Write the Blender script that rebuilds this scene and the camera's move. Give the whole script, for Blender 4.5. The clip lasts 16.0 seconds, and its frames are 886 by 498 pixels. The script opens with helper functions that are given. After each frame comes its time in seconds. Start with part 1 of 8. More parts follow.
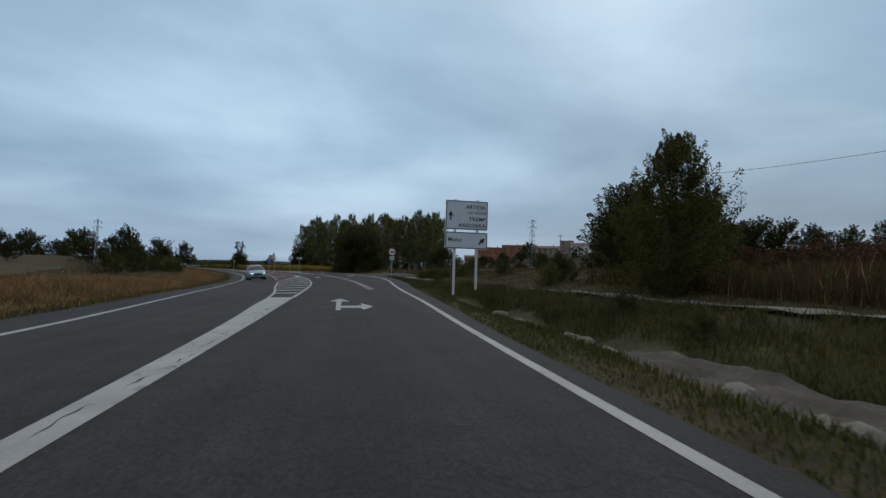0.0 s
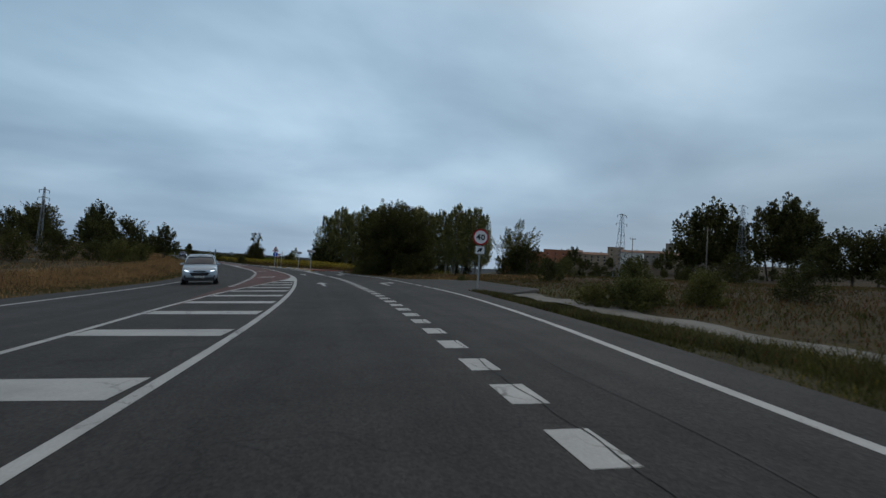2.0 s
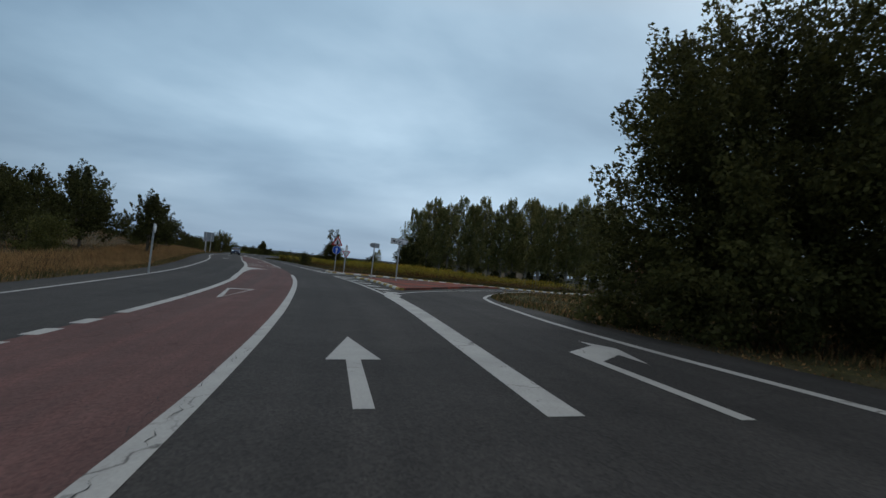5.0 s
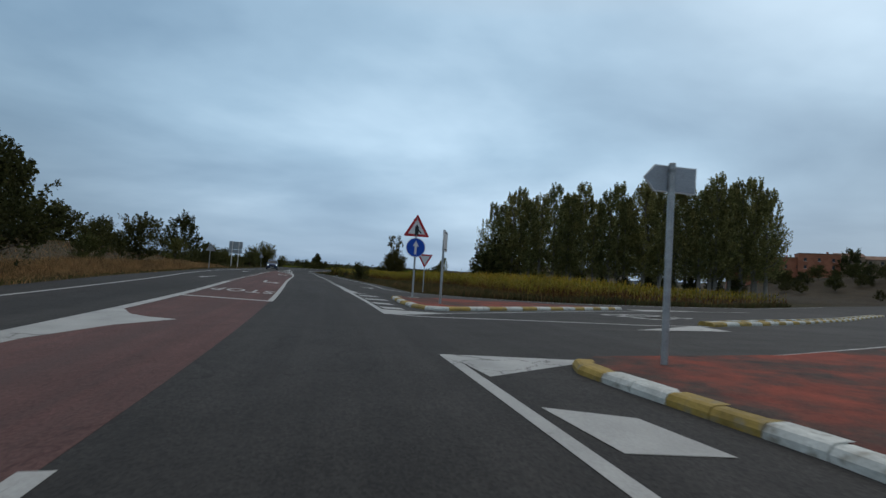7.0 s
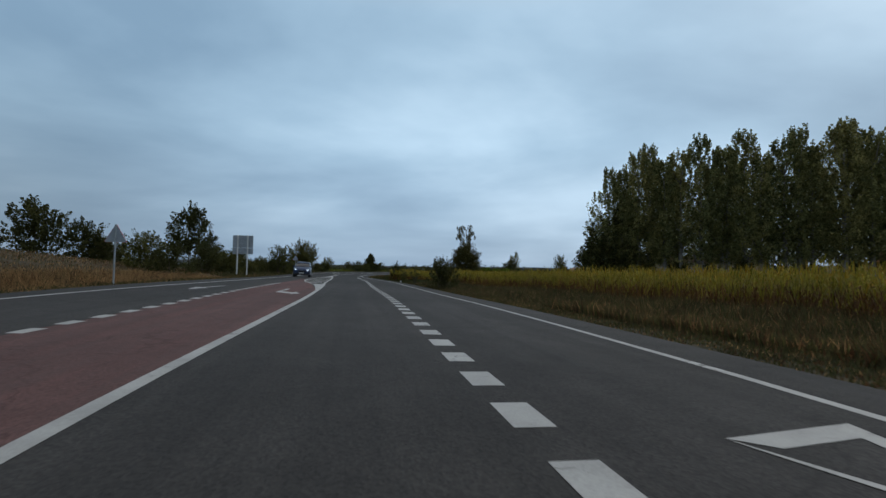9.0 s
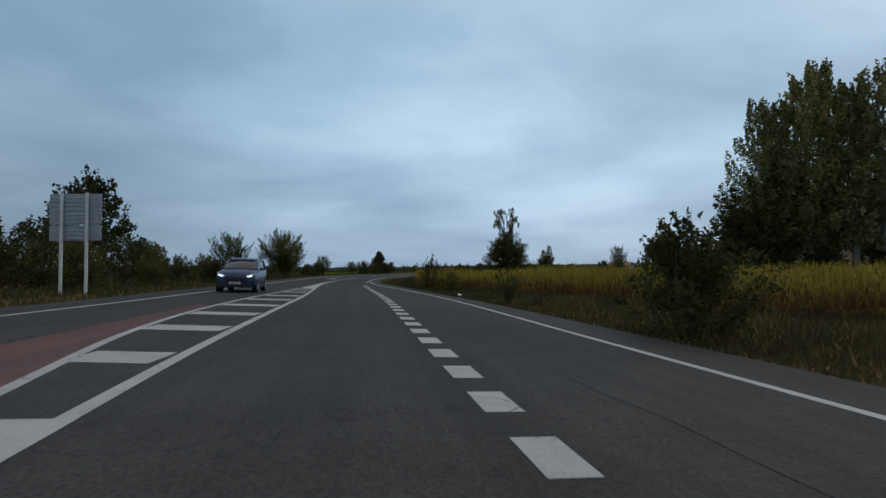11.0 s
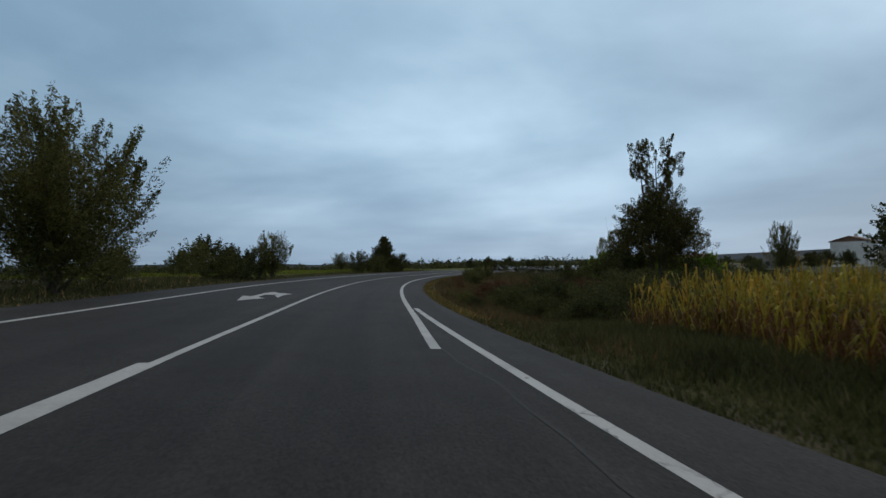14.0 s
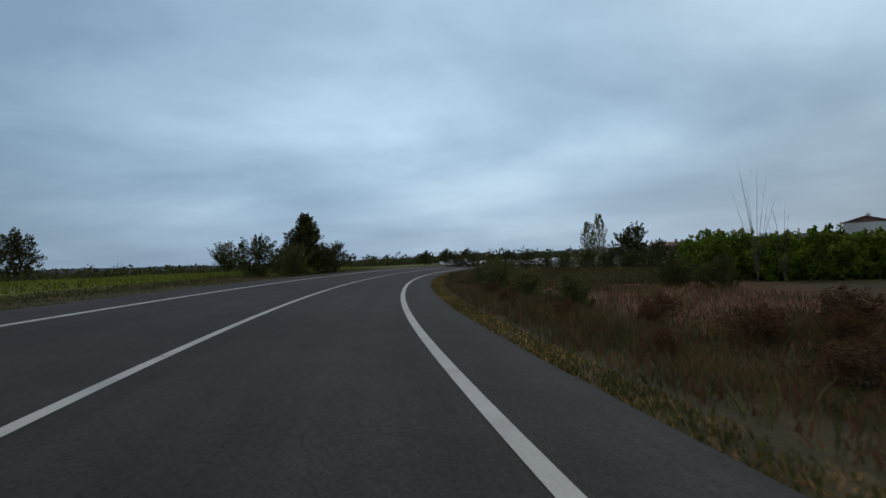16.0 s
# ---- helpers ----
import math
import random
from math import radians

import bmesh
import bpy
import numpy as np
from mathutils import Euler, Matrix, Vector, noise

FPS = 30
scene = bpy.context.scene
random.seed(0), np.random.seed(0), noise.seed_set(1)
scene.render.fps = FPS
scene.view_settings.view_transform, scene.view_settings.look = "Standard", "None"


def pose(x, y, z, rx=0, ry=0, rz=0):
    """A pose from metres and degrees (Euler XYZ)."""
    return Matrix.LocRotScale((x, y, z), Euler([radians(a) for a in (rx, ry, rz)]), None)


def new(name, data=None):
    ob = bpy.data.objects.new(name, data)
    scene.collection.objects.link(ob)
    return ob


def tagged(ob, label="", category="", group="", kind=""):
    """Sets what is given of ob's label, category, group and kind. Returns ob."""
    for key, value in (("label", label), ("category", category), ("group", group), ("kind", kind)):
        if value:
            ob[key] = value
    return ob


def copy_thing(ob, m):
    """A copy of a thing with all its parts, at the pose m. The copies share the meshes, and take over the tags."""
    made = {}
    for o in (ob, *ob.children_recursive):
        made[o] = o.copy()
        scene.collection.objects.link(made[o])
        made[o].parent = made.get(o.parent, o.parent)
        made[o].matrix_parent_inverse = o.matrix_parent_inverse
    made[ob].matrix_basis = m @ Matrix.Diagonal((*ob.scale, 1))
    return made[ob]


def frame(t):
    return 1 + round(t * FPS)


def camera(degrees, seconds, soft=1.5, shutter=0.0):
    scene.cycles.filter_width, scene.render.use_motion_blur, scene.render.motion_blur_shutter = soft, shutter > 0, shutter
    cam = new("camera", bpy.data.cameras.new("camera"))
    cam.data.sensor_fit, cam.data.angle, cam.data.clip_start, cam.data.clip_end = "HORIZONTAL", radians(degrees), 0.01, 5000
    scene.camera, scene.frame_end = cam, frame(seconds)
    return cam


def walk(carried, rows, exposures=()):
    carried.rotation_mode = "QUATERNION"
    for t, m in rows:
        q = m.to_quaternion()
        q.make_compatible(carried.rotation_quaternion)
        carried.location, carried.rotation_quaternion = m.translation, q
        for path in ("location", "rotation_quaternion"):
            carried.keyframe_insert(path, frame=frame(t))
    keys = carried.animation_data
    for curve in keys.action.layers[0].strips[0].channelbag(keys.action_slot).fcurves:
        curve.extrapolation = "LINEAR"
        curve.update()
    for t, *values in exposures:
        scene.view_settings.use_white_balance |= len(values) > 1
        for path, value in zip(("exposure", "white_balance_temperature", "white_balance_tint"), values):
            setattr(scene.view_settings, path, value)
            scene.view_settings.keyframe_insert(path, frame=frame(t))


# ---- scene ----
cam = camera(82.1, 16.0, soft=1.5, shutter=0.06)
PATH = [
    (0, 0.0, 0.0, 1.2, 92.46, -1.6, -0.0),
    (0.5, -1.41, 7.67, 1.2, 92.65, -1.95, 0.36),
    (1, -2.86, 15.29, 1.2, 93.0, -2.63, 0.74),
    (1.5, -4.54, 23.21, 1.2, 92.91, -3.36, 1.75),
    (2, -6.35, 31.03, 1.2, 92.63, -4.02, 2.83),
    (2.5, -8.29, 38.82, 1.2, 93.1, -4.54, 4.14),
    (3, -10.37, 46.28, 1.2, 93.11, -5.19, 5.74),
    (3.5, -12.61, 53.45, 1.2, 92.94, -5.45, 7.32),
    (4, -14.85, 60.25, 1.2, 92.78, -5.49, 8.9),
    (4.5, -17.28, 66.93, 1.2, 92.51, -5.98, 10.34),
    (5.1, -20.58, 75.27, 1.2, 92.65, -5.89, 12.34),
    (5.7, -24.31, 83.91, 1.2, 92.7, -5.18, 14.57),
    (6.3, -28.48, 92.75, 1.2, 92.76, -4.3, 16.71),
    (6.8, -32.31, 100.17, 1.2, 92.83, -3.78, 18.19),
    (7, -33.93, 103.14, 1.2, 92.96, -3.67, 18.68),
    (7.5, -38.2, 110.51, 1.2, 92.59, -3.1, 20.03),
    (8, -42.77, 117.96, 1.2, 92.69, -2.13, 22.03),
    (8.5, -47.46, 125.12, 1.2, 92.52, -1.37, 24.07),
    (9, -52.31, 132.18, 1.2, 92.49, -1.03, 24.6),
    (9.5, -57.18, 139.18, 1.2, 92.58, -0.67, 24.69),
    (10, -62.0, 146.17, 1.2, 92.41, -0.1, 24.78),
    (10.2, -63.93, 148.94, 1.2, 92.47, 0.12, 24.67),
    (10.7, -68.45, 155.67, 1.2, 92.45, 0.47, 24.85),
    (11.2, -72.68, 162.19, 1.2, 92.45, 0.59, 25.52),
    (11.8, -77.87, 170.06, 1.2, 92.45, 0.57, 26.37),
    (12.3, -82.73, 176.92, 1.2, 92.46, 0.57, 26.6),
    (12.5, -84.84, 179.77, 1.2, 92.63, 0.58, 26.52),
    (13, -90.09, 186.94, 1.2, 92.51, 0.6, 26.31),
    (13.5, -95.4, 194.18, 1.2, 92.21, 0.64, 25.47),
    (14, -100.6, 201.57, 1.2, 92.04, 0.99, 24.1),
    (14.5, -105.53, 209.05, 1.2, 91.78, 1.6, 22.53),
    (15, -110.1, 216.43, 1.2, 91.5, 2.24, 20.42),
    (15.5, -114.19, 223.66, 1.2, 91.5, 2.4, 18.01),
    (16, -118.0, 231.1, 1.2, 91.41, 2.39, 15.75),
]
walk(cam, [(t, pose(*p)) for t, *p in PATH],
     [(0.0, -0.02), (1.5, -0.08), (2.5, -0.12), (4.5, -0.1), (7.0, 0.1), (9.0, 0.1), (10.2, 0.07), (12.3, 0.0), (14.0, 0.03), (16.0, 0.0)])

# ---- world and light: an overcast autumn evening ----
def build_world():
    w = bpy.data.worlds.new("overcast_sky")
    scene.world = w
    w.use_nodes = True
    nt = w.node_tree
    N, L = nt.nodes, nt.links
    bg = N["Background"]
    sky = N.new("ShaderNodeTexSky")
    sky.sky_type = "NISHITA"
    sky.sun_disc = False
    sky.sun_elevation, sky.sun_rotation = SUN_ELEV, SUN_TURN
    sky.air_density, sky.dust_density = 1.0, 2.0
    geo = N.new("ShaderNodeTexCoord")
    sep = N.new("ShaderNodeSeparateXYZ")
    L.new(geo.outputs["Generated"], sep.inputs[0])
    # a flat layer of cloud overhead: direction divided by height
    up = N.new("ShaderNodeMath"); up.operation = "MAXIMUM"; up.inputs[1].default_value = 0.0
    L.new(sep.outputs[2], up.inputs[0])
    add = N.new("ShaderNodeMath"); add.operation = "ADD"; add.inputs[1].default_value = 0.16
    L.new(up.outputs[0], add.inputs[0])
    dx = N.new("ShaderNodeMath"); dx.operation = "DIVIDE"
    dy = N.new("ShaderNodeMath"); dy.operation = "DIVIDE"
    L.new(sep.outputs[0], dx.inputs[0]); L.new(add.outputs[0], dx.inputs[1])
    L.new(sep.outputs[1], dy.inputs[0]); L.new(add.outputs[0], dy.inputs[1])
    com = N.new("ShaderNodeCombineXYZ")
    L.new(dx.outputs[0], com.inputs[0]); L.new(dy.outputs[0], com.inputs[1])
    big = N.new("ShaderNodeTexNoise")
    big.inputs["Scale"].default_value, big.inputs["Detail"].default_value = 0.62, 6
    big.inputs["Roughness"].default_value, big.inputs["Distortion"].default_value = 0.48, 0.25
    off = N.new("ShaderNodeMapping"); off.inputs["Location"].default_value = CLOUD_SHIFT
    L.new(com.outputs[0], off.inputs[0]); L.new(off.outputs[0], big.inputs["Vector"])
    ramp = N.new("ShaderNodeValToRGB")
    e = ramp.color_ramp.elements
    e[0].position, e[0].color = 0.33, (0.212, 0.335, 0.466, 1)
    e[1].position, e[1].color = 0.68, (0.527, 0.710, 0.868, 1)
    m = e.new(0.50); m.color = (0.333, 0.490, 0.638, 1)
    L.new(big.outputs["Fac"], ramp.inputs[0])
    # low on the horizon the layer closes into blue-grey bands
    low = N.new("ShaderNodeValToRGB")
    q = low.color_ramp.elements
    q[0].position, q[0].color = 0.0, (1, 1, 1, 1)
    q[1].position, q[1].color = 0.24, (0, 0, 0, 1)
    L.new(sep.outputs[2], low.inputs[0])
    st = N.new("ShaderNodeMapping"); st.inputs["Scale"].default_value = (1.0, 1.0, 8.0)
    L.new(geo.outputs["Generated"], st.inputs[0])
    band = N.new("ShaderNodeTexNoise")
    band.inputs["Scale"].default_value, band.inputs["Detail"].default_value = 1.5, 3
    L.new(st.outputs[0], band.inputs["Vector"])
    brmp = N.new("ShaderNodeValToRGB")
    r = brmp.color_ramp.elements
    r[0].position, r[0].color = 0.30, (0.150, 0.225, 0.335, 1)
    r[1].position, r[1].color = 0.70, (0.330, 0.440, 0.575, 1)
    L.new(band.outputs["Fac"], brmp.inputs[0])
    mix = N.new("ShaderNodeMix"); mix.data_type = "RGBA"
    fac = N.new("ShaderNodeMath"); fac.operation = "MULTIPLY"; fac.inputs[1].default_value = 0.8
    L.new(low.outputs[0], fac.inputs[0]); L.new(fac.outputs[0], mix.inputs["Factor"])
    L.new(ramp.outputs[0], mix.inputs["A"]); L.new(brmp.outputs[0], mix.inputs["B"])
    # overhead the layer is thinner and greyer than towards the horizon
    zen = N.new("ShaderNodeValToRGB")
    z = zen.color_ramp.elements
    z[0].position, z[0].color = 0.46, (0, 0, 0, 1)
    z[1].position, z[1].color = 0.74, (1, 1, 1, 1)
    L.new(sep.outputs[2], zen.inputs[0])
    grey = N.new("ShaderNodeMix"); grey.data_type = "RGBA"
    grey.inputs["B"].default_value = (0.54, 0.54, 0.545, 1)
    L.new(zen.outputs[0], grey.inputs["Factor"])
    L.new(mix.outputs["Result"], grey.inputs["A"])
    # towards the veiled sun the layer is brighter than to either side
    flat = N.new("ShaderNodeVectorMath"); flat.operation = "MULTIPLY"; flat.inputs[1].default_value = (1, 1, 0)
    unit = N.new("ShaderNodeVectorMath"); unit.operation = "NORMALIZE"
    dot = N.new("ShaderNodeVectorMath"); dot.operation = "DOT_PRODUCT"; dot.inputs[1].default_value = BRIGHT_SIDE
    L.new(geo.outputs["Generated"], flat.inputs[0]); L.new(flat.outputs[0], unit.inputs[0]); L.new(unit.outputs[0], dot.inputs[0])
    side_fall = N.new("ShaderNodeMapRange"); side_fall.interpolation_type = "SMOOTHSTEP"
    side_fall.inputs["From Min"].default_value, side_fall.inputs["From Max"].default_value = 0.62, 1.0
    side_fall.inputs["To Min"].default_value, side_fall.inputs["To Max"].default_value = 0.66, 1.06
    L.new(dot.outputs["Value"], side_fall.inputs["Value"])
    high = N.new("ShaderNodeMapRange"); high.interpolation_type = "SMOOTHSTEP"
    high.inputs["From Min"].default_value, high.inputs["From Max"].default_value = 0.08, 0.42
    L.new(sep.outputs[2], high.inputs["Value"])
    gain = N.new("ShaderNodeMix"); gain.data_type = "FLOAT"
    gain.inputs["B"].default_value = 1.0
    L.new(high.outputs["Result"], gain.inputs["Factor"]); L.new(side_fall.outputs["Result"], gain.inputs["A"])
    shade = N.new("ShaderNodeVectorMath"); shade.operation = "SCALE"
    L.new(grey.outputs["Result"], shade.inputs[0]); L.new(gain.outputs["Result"], shade.inputs["Scale"])
    # a little clear sky shines through the cloud
    dim = N.new("ShaderNodeMix"); dim.data_type = "RGBA"; dim.blend_type = "ADD"
    dim.inputs["Factor"].default_value = 0.006
    L.new(shade.outputs[0], dim.inputs["A"]); L.new(sky.outputs[0], dim.inputs["B"])
    L.new(dim.outputs["Result"], bg.inputs["Color"])
    bg.inputs["Strength"].default_value = SKY_STRENGTH


SUN_ELEV, SUN_TURN = radians(38), radians(20)
CLOUD_SHIFT = (3.1, 1.7, 0.0)
BRIGHT_SIDE = (-0.28, 0.96, 0.0)
SKY_STRENGTH = 1.0
build_world()
sun_data = bpy.data.lights.new("sun", "SUN")
sun_data.energy, sun_data.angle, sun_data.color = 0.5, radians(40), (1.0, 0.97, 0.93)
sun = new("sun", sun_data)
sun.rotation_euler = (radians(90) - SUN_ELEV, 0, radians(180) - SUN_TURN)
scene.view_settings.exposure = 0.0


# ---- materials ----
def mat(name, base, rough=0.8, metal=0.0, spec=0.3):
    m = bpy.data.materials.new(name)
    m.use_nodes = True
    b = m.node_tree.nodes["Principled BSDF"]
    b.inputs["Base Color"].default_value = (*base, 1)
    b.inputs["Roughness"].default_value = rough
    b.inputs["Metallic"].default_value = metal
    b.inputs["Specular IOR Level"].default_value = spec
    return m


def node(m, kind, **sets):
    n = m.node_tree.nodes.new(kind)
    for k, v in sets.items():
        n.inputs[k].default_value = v
    return n


def link(m, a, b):
    m.node_tree.links.new(a, b)


def bsdf(m):
    return m.node_tree.nodes["Principled BSDF"]


def objcoord(m):
    return node(m, "ShaderNodeTexCoord").outputs["Object"]


def noise_ramp(m, vec, scale, stops, detail=4, rough=0.55):
    n = node(m, "ShaderNodeTexNoise", Scale=scale, Detail=detail, Roughness=rough)
    link(m, vec, n.inputs["Vector"])
    r = node(m, "ShaderNodeValToRGB")
    e = r.color_ramp.elements
    e[0].position, e[0].color = stops[0][0], (*stops[0][1], 1)
    e[1].position, e[1].color = stops[-1][0], (*stops[-1][1], 1)
    for p, c in stops[1:-1]:
        e.new(p).color = (*c, 1)
    link(m, n.outputs["Fac"], r.inputs[0])
    return r.outputs[0], n.outputs["Fac"]


def mixc(m, a, b, fac, mode="MIX"):
    x = node(m, "ShaderNodeMix")
    x.data_type, x.blend_type = "RGBA", mode
    for s, v in (("A", a), ("B", b)):
        if isinstance(v, tuple):
            x.inputs[s].default_value = (*v, 1)
        else:
            link(m, v, x.inputs[s])
    if isinstance(fac, float):
        x.inputs["Factor"].default_value = fac
    else:
        link(m, fac, x.inputs["Factor"])
    return x.outputs["Result"]


def bump(m, height, strength, distance=0.01):
    b = node(m, "ShaderNodeBump", Strength=strength, Distance=distance)
    link(m, height, b.inputs["Height"])
    link(m, b.outputs[0], bsdf(m).inputs["Normal"])


def varied(name, base, rough=0.8, metal=0.0, amount=0.25, scale=3.0, fine=60.0, bumps=0.3, dirt=None):
    """A plain coat with stains at two scales and a fine relief."""
    m = mat(name, base, rough, metal)
    v = objcoord(m)
    lo = tuple(c * (1 - amount) for c in base)
    hi = tuple(min(1, c * (1 + amount)) for c in base)
    c1, _ = noise_ramp(m, v, scale, [(0.3, lo), (0.7, hi)])
    c2, f2 = noise_ramp(m, v, fine, [(0.3, (0.82,) * 3), (0.7, (1.12,) * 3)], detail=3)
    col = mixc(m, c1, c2, 1.0, "MULTIPLY")
    if dirt:
        d, _ = noise_ramp(m, v, scale * 2.3, [(0.55, (0, 0, 0)), (0.72, (1, 1, 1))])
        col = mixc(m, col, dirt, d)
    link(m, col, bsdf(m).inputs["Base Color"])
    bump(m, f2, bumps, 0.004)
    return m


def asphalt_mat(name, base, worn, patchy=0.5, grime=0.0):
    m = mat(name, base, 0.85, 0, 0.15)
    v = objcoord(m)
    c1, _ = noise_ramp(m, v, 0.09, [(0.32, tuple(c * 0.82 for c in base)), (0.68, tuple(c * 1.2 for c in base))], detail=5)
    c2, _ = noise_ramp(m, v, 1.1, [(0.3, (0.86,) * 3), (0.72, (1.14,) * 3)], detail=5)
    col = mixc(m, c1, c2, 1.0, "MULTIPLY")
    # streaks along the lanes, drawn out by the traffic
    uv = node(m, "ShaderNodeUVMap")
    uv.uv_map = "along"
    run_on = node(m, "ShaderNodeMapping")
    run_on.inputs["Scale"].default_value = (1.5, 0.035, 1.0)
    link(m, uv.outputs[0], run_on.inputs[0])
    st, _ = noise_ramp(m, run_on.outputs[0], 1.0, [(0.32, (0.80,) * 3), (0.7, (1.2, 1.19, 1.17))], detail=5, rough=0.6)
    col = mixc(m, col, st, 1.0, "MULTIPLY")
    # the surface grows darker further along the road, from y 150 to 190
    xyz = node(m, "ShaderNodeSeparateXYZ")
    link(m, v, xyz.inputs[0])
    run = node(m, "ShaderNodeMapRange")
    run.inputs["From Min"].default_value, run.inputs["From Max"].default_value = 150.0, 190.0
    run.inputs["To Min"].default_value, run.inputs["To Max"].default_value = 0.0, 1.0
    link(m, xyz.outputs[1], run.inputs["Value"])
    col = mixc(m, col, mixc(m, col, (0.76, 0.76, 0.765), 1.0, "MULTIPLY"), run.outputs["Result"])
    grain = node(m, "ShaderNodeTexVoronoi", Scale=48.0)
    link(m, v, grain.inputs["Vector"])
    gr = node(m, "ShaderNodeValToRGB")
    e = gr.color_ramp.elements
    e[0].position, e[0].color = 0.0, (0.52, 0.52, 0.53, 1)
    e[1].position, e[1].color = 1.0, (1.6, 1.58, 1.53, 1)
    link(m, grain.outputs["Color"], gr.inputs[0])
    col = mixc(m, col, gr.outputs[0], 0.8, "MULTIPLY")
    spots, _ = noise_ramp(m, v, 7.0, [(0.62, (0, 0, 0)), (0.75, (1, 1, 1))], detail=6)
    fade = node(m, "ShaderNodeMath"); fade.operation = "MULTIPLY"; fade.inputs[1].default_value = patchy * 0.4
    link(m, spots, fade.inputs[0])
    col = mixc(m, col, worn, fade.outputs[0])
    if grime:
        gr2, _ = noise_ramp(m, run_on.outputs[0], 0.9, [(0.38, (0, 0, 0)), (0.66, (1, 1, 1))], detail=6, rough=0.65)
        gm = node(m, "ShaderNodeMath"); gm.operation = "MULTIPLY"; gm.inputs[1].default_value = grime
        link(m, gr2, gm.inputs[0])
        col = mixc(m, col, worn, gm.outputs[0])
    # thin cracks
    warp = node(m, "ShaderNodeTexNoise", Scale=0.8, Detail=4)
    link(m, v, warp.inputs["Vector"])
    wv = node(m, "ShaderNodeVectorMath"); wv.operation = "MULTIPLY_ADD"
    link(m, warp.outputs["Color"], wv.inputs[0]); wv.inputs[1].default_value = (2.5, 2.5, 0); link(m, v, wv.inputs[2])
    cr = node(m, "ShaderNodeTexVoronoi", Scale=0.16)
    cr.feature = "DISTANCE_TO_EDGE"
    link(m, wv.outputs[0], cr.inputs["Vector"])
    cl = node(m, "ShaderNodeValToRGB")
    e = cl.color_ramp.elements
    e[0].position, e[0].color = 0.0015, (1, 1, 1, 1)
    e[1].position, e[1].color = 0.004, (0, 0, 0, 1)
    link(m, cr.outputs["Distance"], cl.inputs[0])
    half = node(m, "ShaderNodeMath"); half.operation = "MULTIPLY"; half.inputs[1].default_value = 0.55
    link(m, cl.outputs[0], half.inputs[0])
    col = mixc(m, col, tuple(c * 0.4 for c in base), half.outputs[0])
    link(m, col, bsdf(m).inputs["Base Color"])
    bump(m, grain.outputs["Distance"], 0.35, 0.006)
    return m


def paint_mat(name, base, under):
    """Road paint: worn through in spots and along cracks."""
    m = mat(name, base, 0.6, 0, 0.3)
    v = objcoord(m)
    c1, _ = noise_ramp(m, v, 1.3, [(0.3, tuple(c * 0.72 for c in base)), (0.7, base)], detail=6)
    g, gf = noise_ramp(m, v, 40.0, [(0.25, (0.8,) * 3), (0.7, (1.05,) * 3)], detail=3)
    col = mixc(m, c1, g, 1.0, "MULTIPLY")
    w1, _ = noise_ramp(m, v, 5.5, [(0.63, (0, 0, 0)), (0.70, (1, 1, 1))], detail=9, rough=0.72)
    col = mixc(m, col, under, w1)
    warp = node(m, "ShaderNodeTexNoise", Scale=3.0, Detail=5)
    link(m, v, warp.inputs["Vector"])
    wv = node(m, "ShaderNodeVectorMath"); wv.operation = "MULTIPLY_ADD"
    link(m, warp.outputs["Color"], wv.inputs[0]); wv.inputs[1].default_value = (0.6, 0.6, 0); link(m, v, wv.inputs[2])
    cr = node(m, "ShaderNodeTexVoronoi", Scale=1.3)
    cr.feature = "DISTANCE_TO_EDGE"
    link(m, wv.outputs[0], cr.inputs["Vector"])
    cl = node(m, "ShaderNodeValToRGB")
    e = cl.color_ramp.elements
    e[0].position, e[0].color = 0.006, (1, 1, 1, 1)
    e[1].position, e[1].color = 0.02, (0, 0, 0, 1)
    link(m, cr.outputs["Distance"], cl.inputs[0])
    gate, _ = noise_ramp(m, v, 0.45, [(0.5, (0, 0, 0)), (0.6, (1, 1, 1))])
    both = node(m, "ShaderNodeMath"); both.operation = "MULTIPLY"
    link(m, cl.outputs[0], both.inputs[0]); link(m, gate, both.inputs[1])
    col = mixc(m, col, under, both.outputs[0])
    link(m, col, bsdf(m).inputs["Base Color"])
    bump(m, gf, 0.4, 0.004)
    return m


def worn_red(name):
    """Red paint worn through to dark tar over wide patches."""
    m = mat(name, (0.2, 0.05, 0.035), 0.9, 0, 0.1)
    v = objcoord(m)
    red, _ = noise_ramp(m, v, 2.1, [(0.3, (0.15, 0.042, 0.030)), (0.7, (0.27, 0.066, 0.042))], detail=5)
    tar, _ = noise_ramp(m, v, 3.7, [(0.3, (0.045, 0.036, 0.033)), (0.7, (0.085, 0.058, 0.048))], detail=5)
    worn, _ = noise_ramp(m, v, 0.42, [(0.44, (0, 0, 0)), (0.58, (1, 1, 1))], detail=9, rough=0.7)
    g, gf = noise_ramp(m, v, 38.0, [(0.3, (0.75,) * 3), (0.7, (1.2,) * 3)], detail=3)
    col = mixc(m, mixc(m, red, tar, worn), g, 1.0, "MULTIPLY")
    link(m, col, bsdf(m).inputs["Base Color"])
    bump(m, gf, 0.5, 0.006)
    return m


